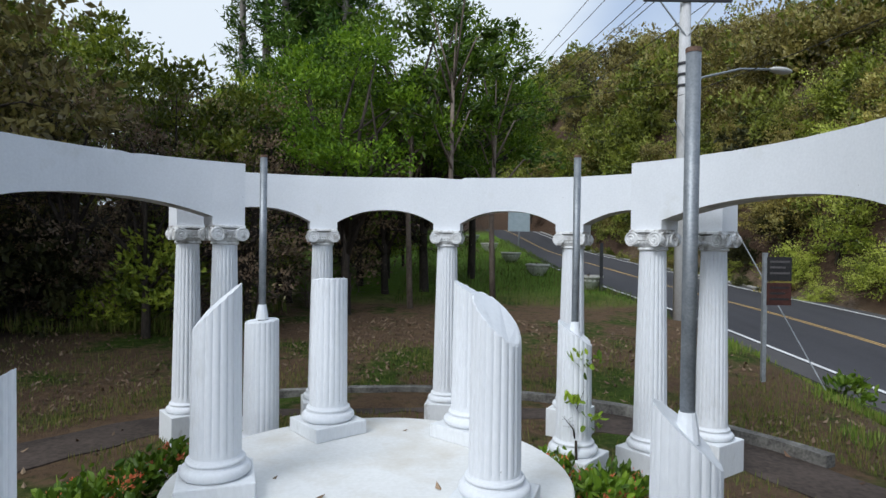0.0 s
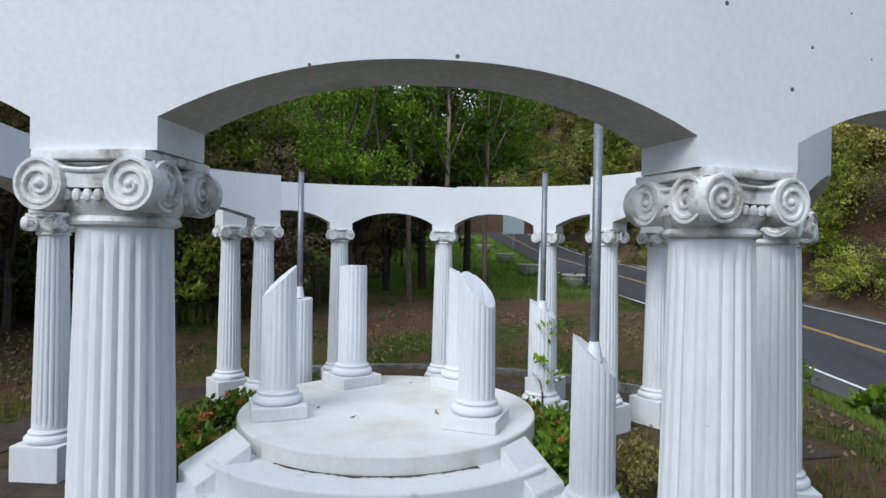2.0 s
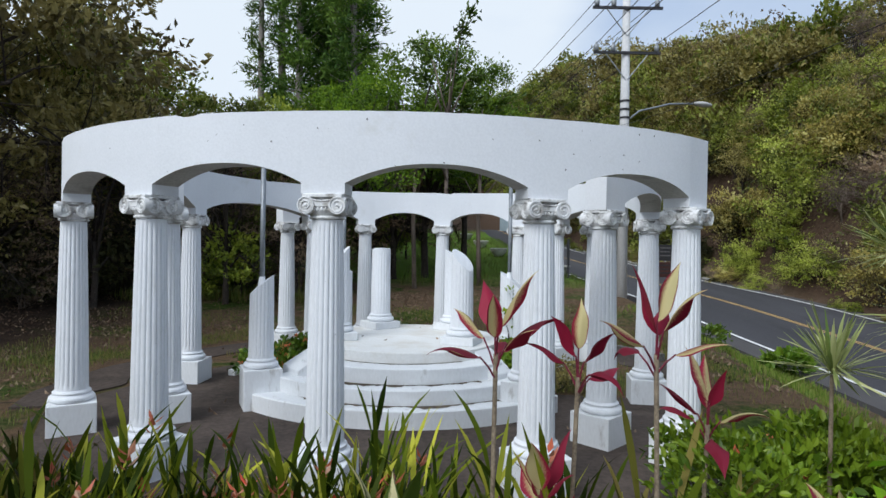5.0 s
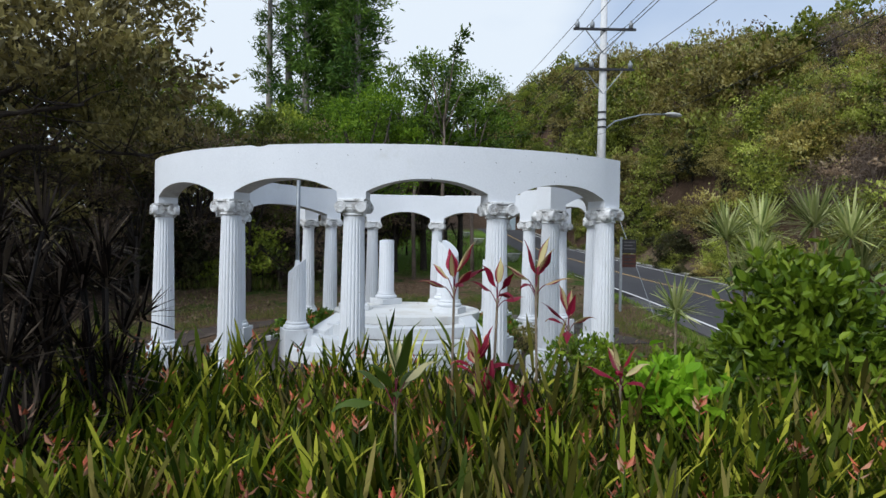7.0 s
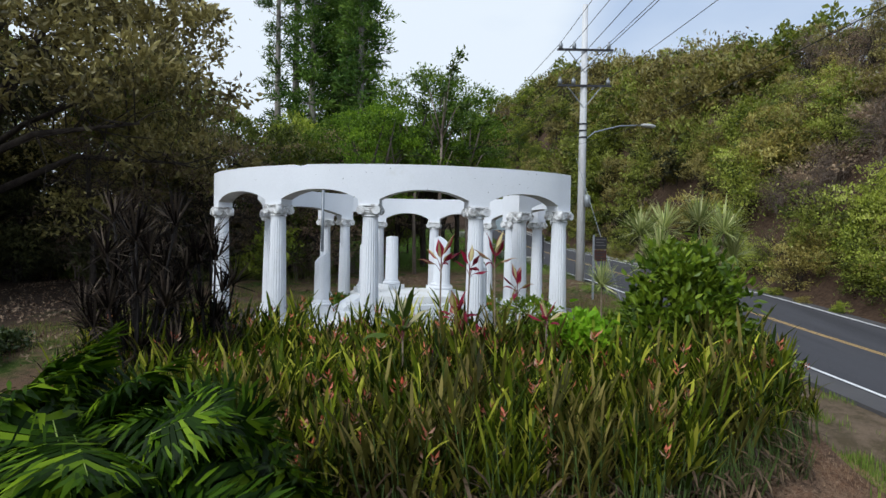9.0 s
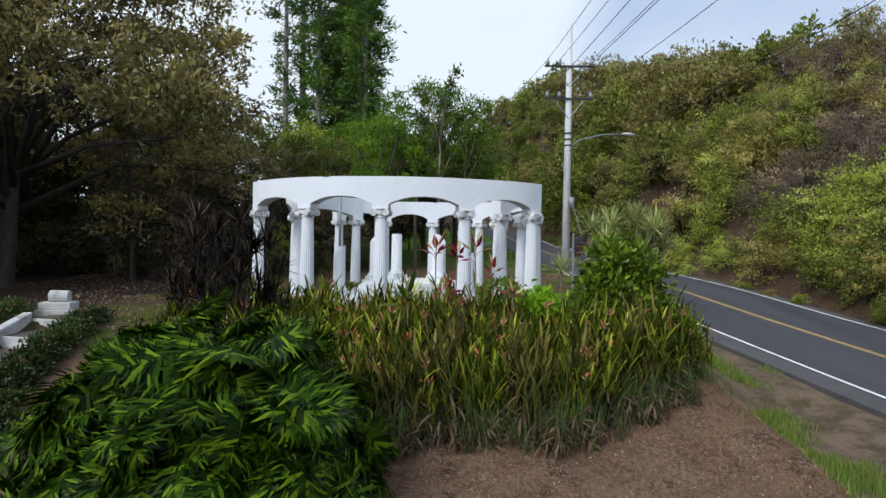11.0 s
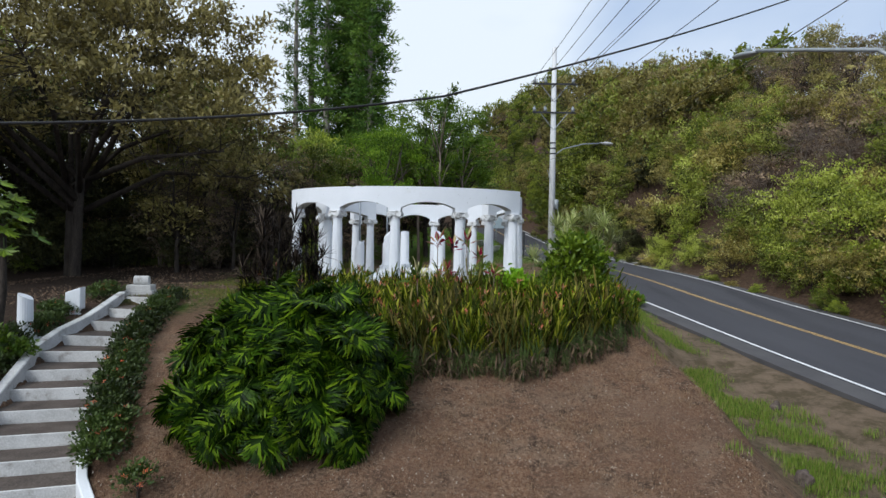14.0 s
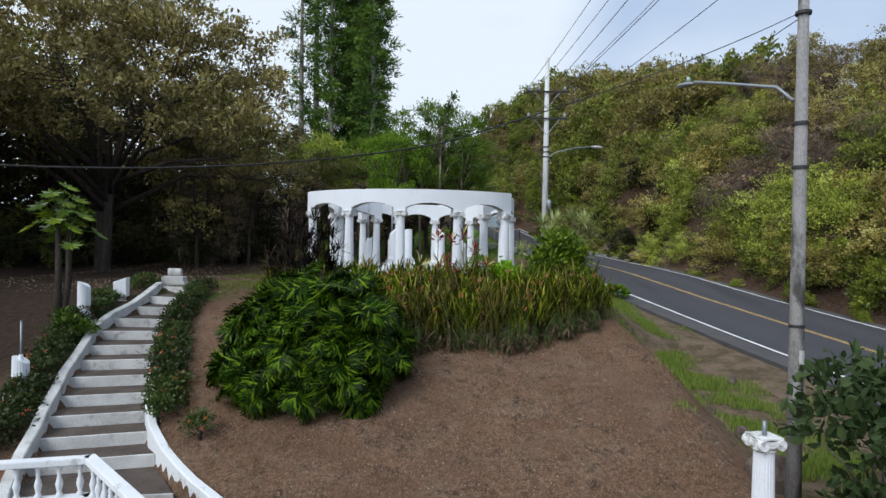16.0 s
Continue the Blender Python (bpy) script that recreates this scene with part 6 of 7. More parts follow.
def bush(name, x, y, blobs, leaves, leaf, mat, label, seed, group="", flowers=0, petal=None, clump=0.12, z=None, upward=0.5, category="bush"):
    c = thing(name, pose(x, y, ground_z(x, y) if z is None else z), label, category, group)
    part("foliage", crown_mesh("foliage", seed, blobs, leaves, leaf, mat, clump, 14, upward, 0, 0.6, True), None, c)
    part("stem_cluster", limbs_mesh("stem_cluster", seed + 1, blobs, max(b[2] for b in blobs), 0.03, BARK, 24, stems=3), BARK, c)
    if flowers:
        part("blossoms", crown_mesh("blossoms", seed + 2, [(b[0], b[1], b[2] + 0.02, b[3] * 1.02, b[4] * 1.02, b[5] * 1.05) for b in blobs], flowers, 0.035, petal or PETAL, 0.05, 16, 0.8, 0, 0.98), None, c, "clusters of orange blossoms")
    return c


bush("glossy_bush", 3.95, 2.5, [(0, 0, 1.55, 0.60, 0.55, 0.6), (0.3, 0.1, 1.2, 0.6, 0.5, 0.6), (-0.35, -0.1, 1.1, 0.5, 0.5, 0.6), (0.1, -0.3, 0.7, 0.7, 0.5, 0.7), (0.5, -0.1, 1.5, 0.4, 0.4, 0.4), (-0.1, 0.1, 1.98, 0.40, 0.35, 0.3), (0.15, -0.1, 0.3, 0.7, 0.6, 0.4)], 5200, 0.125, LEAF_SHRUB, "dense glossy green bush under the yuccas", 501, clump=0.17)
bush("glossy_bush", 4.6, 2.0, [(0, 0, 0.7, 0.5, 0.5, 0.5), (0.2, -0.2, 0.4, 0.5, 0.5, 0.5)], 1800, 0.09, LEAF_SHRUB, "small glossy green bush at the end of the bed", 505)
bush("lime_bush", 2.25, 1.55, [(0, 0, 1.32, 0.24, 0.22, 0.13), (0.13, 0.1, 1.2, 0.2, 0.2, 0.14), (-0.13, 0, 1.15, 0.18, 0.18, 0.14)], 420, 0.135, LEAF_LIME, "bright lime-green broad-leaved bush", 511, clump=0.2)
bush("fine_leaved_bush", 1.62, 1.95, [(0, 0, 1.22, 0.36, 0.3, 0.34), (0.15, 0.1, 0.9, 0.38, 0.3, 0.4), (-0.15, 0, 0.7, 0.42, 0.3, 0.45)], 3400, 0.055, LEAF_SHRUB, "fine-leaved dark green bush among the cordylines", 521, flowers=60)
bush("fine_leaved_bush", 2.9, 1.2, [(0, 0, 0.7, 0.45, 0.4, 0.35), (0.3, 0, 0.5, 0.4, 0.4, 0.35)], 1400, 0.065, LEAF_SHRUB, "green bush with a few orange blossoms in the bed", 531, flowers=120)
bush("front_bush", 2.55, 4.05, [(0, 0, 0.35, 0.4, 0.35, 0.35), (0.35, -0.1, 0.3, 0.35, 0.35, 0.3), (-0.25, 0.1, 0.45, 0.3, 0.3, 0.25)], 1700, 0.085, LEAF_SHRUB, "leafy green bush with orange blossoms at the column's foot", 541, flowers=90)
bush("front_bush", 3.4, 4.2, [(0, 0, 0.4, 0.45, 0.4, 0.35), (0.4, 0.2, 0.3, 0.35, 0.35, 0.3)], 1700, 0.085, LEAF_SHRUB, "leafy green bush on the lawn beside the front arc", 545)
bush("front_bush", 3.1, 3.55, [(0, 0, 0.4, 0.5, 0.4, 0.35), (0.45, 0.2, 0.4, 0.45, 0.4, 0.35), (-0.3, 0.0, 0.3, 0.35, 0.35, 0.3)], 2200, 0.085, LEAF_SHRUB, "dark leafy bush between the bed and the front arc", 547)

# flower beds on either side of the dais
for x, y, s, sd in ((-2.75, 8.75, 1.0, 551), (-2.45, 9.4, 1.05, 555), (-2.1, 9.95, 0.9, 559), (-2.2, 8.35, 0.8, 563)):
    bush("ixora_bush", x, y, [(0, 0, 0.30 * s, 0.36 * s, 0.34 * s, 0.24 * s), (0.2, 0.15, 0.26 * s, 0.28, 0.28, 0.22), (-0.15, -0.15, 0.24, 0.28, 0.28, 0.22)], 850, 0.085, LEAF_BRIGHT, "low green bush with orange blossoms beside the dais", sd, "flowering bushes by the dais", 420)
for x, y, s, sd in ((1.22, 7.95, 1.0, 571), (1.28, 8.55, 1.1, 575), (1.05, 9.25, 0.9, 579), (1.5, 9.0, 0.8, 583)):
    bush("ixora_bush", x, y, [(0, 0, 0.34 * s, 0.30 * s, 0.34 * s, 0.28 * s), (0.12, 0.15, 0.3 * s, 0.26, 0.28, 0.25), (-0.1, -0.15, 0.3, 0.26, 0.28, 0.25)], 850, 0.085, LEAF_BRIGHT, "low green bush with orange blossoms by the steps", sd, "flowering bushes by the dais", 300)
bush("grey_shrub", 1.95, 8.3, [(0, 0, 0.22, 0.42, 0.36, 0.22), (0.2, -0.4, 0.18, 0.35, 0.3, 0.18)], 1300, 0.05, LEAF_OLIVE, "low grey-green twiggy shrub inside the side arc", 587)
bush("vine", 1.30, 9.46, [(0.05, 0, 0.75, 0.14, 0.06, 0.5), (-0.12, -0.02, 0.5, 0.08, 0.05, 0.3)], 44, 0.085, LEAF_SHRUB, "thin climbing vine on a broken column", 591, z=0.4, category="vine")
bush("roadside_weed", 9.1, 14.5, [(0, 0, 0.35, 0.5, 0.4, 0.3), (0.4, 0.3, 0.3, 0.4, 0.4, 0.3)], 420, 0.2, LEAF_BRIGHT, "broad-leaved green weed by the road", 595)
bush("roadside_weed", 6.9, 14.2, [(0, 0, 0.15, 0.35, 0.3, 0.2), (0.4, 0.4, 0.15, 0.3, 0.3, 0.2)], 260, 0.12, LEAF_BRIGHT, "green weeds at the foot of the guy wire", 599)


# the great split-leaved philodendron
def split_leaf(seed, length=0.72):
    """A broad leaf cut almost to the rib into narrow wavy fingers."""
    g = np.random.default_rng(seed)
    base, d, sd, ln, wd, bend = [], [], [], [], [], []
    n = 13
    for k in range(n):
        t = k / (n - 1)
        for s in (-1, 1):
            ang = radians(146 - 134 * t + g.normal() * 4) * s
            reach = length * (0.42 + 0.22 * math.sin(math.pi * min(1, t * 0.75 + 0.2))) * (0.9 + 0.2 * g.random()) * (1 - 0.22 * t)
            b = np.array([0, length * t * 0.52, 0.05 * length - 0.15 * length * t * t])
            f = np.array([math.sin(ang), math.cos(ang), -0.10 - 0.16 * g.random()])
            side = np.array([math.cos(ang), -math.sin(ang), 0.25 * s])
            base.append(b), d.append(f), sd.append(side), ln.append(reach), wd.append(length * 0.102), bend.append(0.25 + 0.25 * g.random())
            for h in (-1, 1):                          # side teeth of each finger
                a2 = ang + h * radians(24)
                base.append(b + f * reach * (0.48 + 0.1 * h)), d.append([math.sin(a2), math.cos(a2), -0.25]), sd.append(side), ln.append(reach * 0.40), wd.append(length * 0.050), bend.append(0.3)
    # the undivided blade along the rib
    for s in (-1, 1):
        base.append(np.array([0.02 * s, -0.03, 0.035])), d.append([0.03 * s, 1.0, -0.22]), sd.append([1.0, 0, 0.3 * s]), ln.append(length * 0.66), wd.append(length * 0.20), bend.append(0.1)
    A = np.array
    base.append(np.array([0, -0.03, 0.06])), d.append([0, 1.0, -0.24]), sd.append([1.0, 0, 0]), ln.append(length * 0.75), wd.append(length * 0.022), bend.append(0.1)
    me = blades_mesh("leaf", A(base, float), A(d, float), A(sd, float), A(ln), A(wd), A(bend), 2, LEAF_PHILO)
    me.materials.append(RIB)
    for q in range(2):
        me.polygons[len(me.polygons) - 1 - q].material_index = 1
    return me


RIB = material("pale_leaf_rib", (0.14, 0.22, 0.03), (0.26, 0.34, 0.07), 10, 0.5)
PH_LEAF = [split_leaf(600 + k) for k in range(4)]
px, py = -2.4, -2.35
pz = ground_z(px, py)
philo = thing("philodendron", pose(px, py, pz), "great mound of glossy split-leaved philodendron on the slope", "plant")
g = np.random.default_rng(66)
bm = bmesh.new()
rest = []
for k in range(370):
    az, el = g.random() * 2 * math.pi, math.asin(min(1.0, 0.02 + 0.98 * g.random()))
    rr = 0.72 + 0.30 * g.random()
    tip = Vector((0.08 + 1.9 * math.cos(az) * math.cos(el) * rr, 1.42 * math.sin(az) * math.cos(el) * rr, 0.38 + 2.22 * math.sin(el) * rr))
    # the mound follows the slope
    gx, gy = px + tip.x, py + tip.y
    tip.z += (ground_z(gx, gy) - pz) * 0.75
    out = Vector((math.cos(az), math.sin(az), 0))
    droop = 1.15 - 1.15 * math.sin(el) + g.normal() * 0.3
    fwd = (out + Vector((g.normal() * 0.45, g.normal() * 0.45, -droop))).normalized()
    up = Vector((0, 0, 0.8)) + out * (1.3 - 0.9 * math.sin(el))
    xax = fwd.cross(up).normalized()
    roll = g.normal() * 0.6
    xax = (xax * math.cos(roll) + xax.cross(fwd) * math.sin(roll)).normalized()
    zax = xax.cross(fwd)
    s = 0.92 + 0.45 * g.random()
    m = Matrix((( xax.x, fwd.x, zax.x, tip.x), (xax.y, fwd.y, zax.y, tip.y), (xax.z, fwd.z, zax.z, tip.z), (0, 0, 0, 1)))
    if k < 298:
        part("leaf", PH_LEAF[k % 4], None, philo, at=m @ Matrix.Diagonal((s, s, s, 1)))
    else:
        rest.append((k % 4, m @ Matrix.Diagonal((s, s, s, 1))))
    root = Vector((tip.x * 0.15, tip.y * 0.15, (ground_z(px + tip.x * 0.15, py + tip.y * 0.15) - pz)))
    if k % 2 == 0:
        tube(bm, [root, root.lerp(tip, 0.5) + Vector((0, 0, 0.25)), tip], [0.016, 0.012, 0.008], 4)
part("petiole_cluster", bm, STEM_GREEN, philo, "long green leaf stalks")
bm = bmesh.new()
for k, m in rest:
    tmp = PH_LEAF[k].copy()
    tmp.transform(m)
    bm.from_mesh(tmp)
    bpy.data.meshes.remove(tmp)
part("leaves", bm, LEAF_PHILO, philo)

# ---------------------------------------------------------------- stairs, posts and balustrade down the slope
stairway = thing("stairway", pose(0, 0, 0), "winding garden stairs with white risers and bare concrete treads", "stairs")


def st(k):
    return Vector((along(k, ST_K, ST_LX), along(k, ST_K, ST_LY), 0)), Vector((along(k, ST_K, ST_RX), along(k, ST_K, ST_RY), 0))


for k in range(14):
    (a, b), z = st(k), 0.03 - RISE * k
    # tread from this nosing back to the one above
    (u, v) = st(k - 1) if k else (a + Vector((0, 1.2, 0)), b + Vector((0, 1.2, 0)))
    bm = bmesh.new()
    top = [bm.verts.new((p.x, p.y, z)) for p in (a, b, v, u)]
    low = [bm.verts.new((p.x, p.y, z - 0.45)) for p in (a, b, v, u)]
    bm.faces.new(top)
    for i in range(4):
        bm.faces.new((low[i], low[(i + 1) % 4], top[(i + 1) % 4], top[i]))
    step = part("step", bm, TREAD, stairway)
    n = (b - a).cross(Vector((0, 0, 1))).normalized()
    bm = bmesh.new()
    q = [a + n * 0.012, b + n * 0.012, b - n * 0.03, a - n * 0.03]
    top = [bm.verts.new((p.x, p.y, z + 0.012)) for p in q]
    low = [bm.verts.new((p.x, p.y, z - RISE - 0.01)) for p in q]
    bm.faces.new(top)
    for i in range(4):
        bm.faces.new((low[i], low[(i + 1) % 4], top[(i + 1) % 4], top[i]))
    bmesh.ops.recalc_face_normals(bm, faces=bm.faces)
    bmesh.ops.bevel(bm, geom=bm.edges[:], offset=0.006, segments=1, affect="EDGES")
    part("riser", bm, PAINT_STAIR, step, "white-painted riser and nosing, scuffed")


def low_wall(name, pts, tops, thick, label, mat=PAINT_STAIR, depth=1.2):
    bm = bmesh.new()
    rows = []
    for i, (p, z) in enumerate(zip(pts, tops)):
        d = (pts[min(i + 1, len(pts) - 1)] - pts[max(i - 1, 0)]).normalized()
        s = Vector((d.y, -d.x, 0)) * thick / 2
        rows.append([bm.verts.new((p.x + s.x * e, p.y + s.y * e, zz)) for e, zz in ((-1, z - depth), (1, z - depth), (1, z - 0.02), (0.8, z), (-0.8, z), (-1, z - 0.02))])
    for a, b in zip(rows, rows[1:]):
        for k in range(6):
            bm.faces.new((a[k], a[(k + 1) % 6], b[(k + 1) % 6], b[k]))
    bm.faces.new(rows[0])
    bm.faces.new(rows[-1])
    bmesh.ops.recalc_face_normals(bm, faces=bm.faces)
    return setting(name, bm, mat, label, "wall")


ks = [k * 0.5 for k in range(0, 29)]
low_wall("stair_wall", [st(k)[0] + Vector((-0.10, 0.0, 0)) for k in ks], [0.03 - RISE * k + 0.15 + 0.006 * k for k in ks], 0.2, "low white stair wall on the lawn side")
low_wall("stair_wall_curved", [Vector((x, y, 0)) for x, y, z in CURVE], [z for x, y, z in CURVE], 0.16, "curving white retaining wall at the foot of the stairs", PAINT_STEP, depth=1.6)

LEAF_HEDGE = leaf_material("hedge_leaves", [(0.016, 0.030, 0.006), (0.040, 0.066, 0.012), (0.085, 0.120, 0.022)], 0.45, 0.2, sprays=True)
# clipped flowering hedges along both sides
for side, name in ((1, "beside the stairs"), (0, "outside the stair wall")):
    for i in range(13):
        k = 0.2 + i * 0.78 if side else 0.0 + i * 0.95
        if k > (9.6 if side else 11) or (side == 0 and i == 1):
            continue
        hs = 0.92 if side else (0.95 if i < 4 else 1.15)
        p = st(k)[side] + Vector((0.32 if side else (-1.0 if i == 2 else -0.68), 0.1, 0))
        z = max(ground_z(p.x, p.y), 0.03 - RISE * k - 0.1)
        bush("hedge_bush", p.x, p.y, [(0, 0, 0.26 * hs, 0.25 * hs, 0.42, 0.24 * hs), (0.05, 0.35, 0.22 * hs, 0.24 * hs, 0.32, 0.24 * hs), (0, -0.3, 0.22, 0.24 * hs, 0.32, 0.22 * hs)], 1500, 0.07, LEAF_HEDGE, "low hedge bush with orange flowers " + name, 700 + i * 7 + side * 200, "hedges along the stairs", 70 if i > 4 else 20, z=z - 0.05)

bush("hedge_bush", -4.12, -4.3, [(0, 0, 0.22, 0.18, 0.18, 0.2), (0.04, 0.08, 0.36, 0.13, 0.13, 0.12)], 420, 0.07, LEAF_HEDGE, "small round bush on the bare slope above the curving wall", 977, "", 6)
# white posts and stumps beside the stairs
broken_column(-9.33, 0.75, ground_z(-9.33, 0.75), 10, 0.10, 0.42, 0.28, 190, label="white broken column stump beside the stairs")
broken_column(-8.41, -3.0, ground_z(-8.41, -3.0) - 0.05, 10, 0.10, -0.90, -1.04, 190, -0.15, label="white broken column stump in the hedge", pipe=0.02)
post = thing("stair_post", pose(-9.38, 2.75, -0.42, 0, 0, 12) @ Matrix.Diagonal((0.92, 0.92, 1.35, 1)), "white slant-topped post at the side of the stairs", "post")
bm = bmesh.new()
box(bm, -0.2, 0.2, -0.2, 0.2, -0.5, 0.10, 0.01)
box(bm, -0.12, 0.12, -0.12, 0.12, 0.10, 0.18, 0.02)
part("base", bm, PAINT_STEP, post)
bm = bmesh.new()
vs = [bm.verts.new(p) for p in ((-0.2, -0.2, 0.18), (0.2, -0.2, 0.18), (0.2, 0.2, 0.18), (-0.2, 0.2, 0.18), (-0.2, -0.2, 0.52 + 0.0), (0.2, -0.2, 0.62), (0.2, 0.2, 0.62), (-0.2, 0.2, 0.52))]
for f in ((3, 2, 1, 0), (4, 5, 6, 7), (0, 1, 5, 4), (1, 2, 6, 5), (2, 3, 7, 6), (3, 0, 4, 7)):
    bm.faces.new([vs[i] for i in f])
bmesh.ops.bevel(bm, geom=bm.edges[:], offset=0.015, segments=1, affect="EDGES")
part("block", bm, PAINT_STEP, post)

gz = ground_z(-8.9, 5.3)
tr = thing("broken_pedestal", pose(-8.9, 5.3, gz, 0, 0, 8), "weathered white pedestal with a fallen column drum on it", "pedestal")
bm = bmesh.new()
box(bm, -0.42, 0.42, -0.3, 0.3, -0.1, 0.16, 0.015)
box(bm, -0.36, 0.36, -0.25, 0.25, 0.16, 0.34, 0.02)
part("plinth", bm, CONCRETE, tr)
drum = shaft_mesh("drum", 0, 0.42, 0.15, 0.14)
part("drum", drum, PAINT_STAIR, tr, "fallen white fluted drum", at=pose(-0.18, 0.0, 0.47, 0, 90, 0))

# balustrade of the lower terrace
bal = thing("balustrade", pose(0, 0, 0), "white balustrade with turned balusters on the lower terrace", "balustrade")
CORNERS = [Vector((-9.2, -7.95, -1.62)), Vector((-4.69, -6.80, -1.62)), Vector((-2.75, -8.75, -1.62))]
prof = [(0.030, 0.0), (0.045, 0.0), (0.045, 0.05), (0.028, 0.07), (0.040, 0.13), (0.052, 0.19), (0.040, 0.25), (0.025, 0.30), (0.034, 0.36), (0.026, 0.40), (0.045, 0.43), (0.045, 0.47)]
bm = bmesh.new()
lathe(bm, prof, 14)
BALUSTER = mesh_from(bm, "baluster", True)
BALUSTER.materials.append(PAINT_STEP)
for a, b in zip(CORNERS, CORNERS[1:]):
    d = (b - a).normalized()
    s = Vector((d.y, -d.x, 0))
    for nm, z0, z1, w in (("handrail", -0.10, 0.0, 0.085), ("bottom_rail", -0.72, -0.57, 0.10)):
        bm = bmesh.new()
        vs = [bm.verts.new(p + s * e * w + Vector((0, 0, z))) for p in (a - d * 0.085, b + d * 0.0) for e, z in ((-1, z0), (1, z0), (1, z1), (-1, z1))]
        for f in ((0, 1, 2, 3), (7, 6, 5, 4), (0, 4, 5, 1), (1, 5, 6, 2), (2, 6, 7, 3), (3, 7, 4, 0)):
            bm.faces.new([vs[i] for i in f])
        bmesh.ops.recalc_face_normals(bm, faces=bm.faces)
        bmesh.ops.bevel(bm, geom=bm.edges[:], offset=0.012, segments=2, affect="EDGES")
        part(nm, bm, PAINT_STEP, bal)
    n = int((b - a).length / 0.27)
    for k in range(n):
        p = a + d * ((k + 0.5) / n) * (b - a).length
        part("baluster", BALUSTER, None, bal, at=Matrix.Translation((p.x, p.y, p.z - 0.57)))
bm = bmesh.new()
rim = [CORNERS[0], CORNERS[1], CORNERS[2], Vector((-4.4, -10.6, 0)), Vector((-9.2, -11.6, 0))]
top = [bm.verts.new((p.x, p.y, -2.34)) for p in rim]
low = [bm.verts.new((p.x, p.y, -4.2)) for p in rim]
bm.faces.new(top)
for i in range(5):
    bm.faces.new((low[i], low[(i + 1) % 5], top[(i + 1) % 5], top[i]))
bmesh.ops.recalc_face_normals(bm, faces=bm.faces)
low_wall("terrace_wall", CORNERS, [-2.345] * 3, 0.24, "low white terrace wall under the balustrade", PAINT_STEP, depth=1.4)
setting("terrace", bm, TREAD, "bare concrete terrace behind the balustrade", "floor")

# ---------------------------------------------------------------- poles, cables, signs, planters
def utility_pole():
    x, y = 6.6, 20.5
    gz = ground_z(x, y)
    c = thing("utility_pole", pose(x, y, gz), "pale concrete utility pole with two crossarms and a street lamp", "utility pole")
    bm = bmesh.new()
    tube(bm, [(0, 0, -0.5), (0.0, 0, 6), (0.0, 0, 12.4)], [0.20, 0.165, 0.12], 14)
    pole = part("pole", bm, POLE_WHITE, c, "", True)
    for z in (2.2, 6.4, 6.7, 7.0):
        bm = bmesh.new()
        tube(bm, [(0, 0, z), (0, 0, z + 0.07)], 0.185, 14)
        part("band", bm, DARK_METAL, pole, "dark steel band")
    for z, w in ((10.78, 1.25), (9.18, 1.20)):
        bm = bmesh.new()
        box(bm, -w, w, -0.20, -0.12, z - gz, z - gz + 0.09)
        arm = part("crossarm", bm, DARK_METAL, c, "dark steel crossarm")
        for sgn in (-1, 1):
            bm = bmesh.new()
            tube(bm, [(sgn * 0.75, -0.16, z - gz), (0, -0.13, z - gz - 0.95)], 0.022, 6)
            part("brace", bm, GREY_METAL, arm, "grey brace")
        for dx in (-1.1, -0.5, 1.05):
            bm = bmesh.new()
            lathe(bm, [(0.03, 0), (0.09, 0.02), (0.09, 0.20), (0.05, 0.24), (0.03, 0.32)], 10)
            part("insulator", bm, GREY_METAL, arm, "grey insulator", True, at=Matrix.Translation((dx, -0.16, z - gz + 0.09)))
    bm = bmesh.new()
    tube(bm, [(0.1, 0, 6.35), (0.6, 0.25, 6.75), (1.9, 0.75, 7.15), (3.1, 1.25, 7.3)], 0.035, 8)
    arm = part("lamp_arm", bm, GREY_METAL, c, "thin grey lamp arm", True)
    bm = bmesh.new()
    bmesh.ops.create_uvsphere(bm, u_segments=14, v_segments=8, radius=0.5, matrix=Matrix.LocRotScale((3.4, 1.35, 7.3), Euler((0, 0, 0.38)), (0.9, 0.34, 0.2)))
    part("lamp_head", bm, CONCRETE, arm, "pale street lamp head", True)
    bm = bmesh.new()
    lathe(bm, [(0.02, 0), (0.14, 0.02), (0.15, 0.5), (0.05, 0.56)], 12)
    part("meter_can", bm, GREY_METAL, c, "", True, at=Matrix.Translation((0.2, -0.22, 3.3)))
    return gz


utility_pole()


def cable(points, r, label, sag=0.0, name="cable", mat=CABLE):
    bm = bmesh.new()
    pts = []
    for a, b in zip(points, points[1:]):
        for k in range(20):
            t = k / 20
            p = Vector(a).lerp(Vector(b), t)
            p.z -= sag * 4 * t * (1 - t)
            pts.append(p)
    pts.append(Vector(points[-1]))
    tube(bm, pts, r, 5)
    return tagged(part(name, bm, mat, None, "", True), label, "cable", "overhead cables")


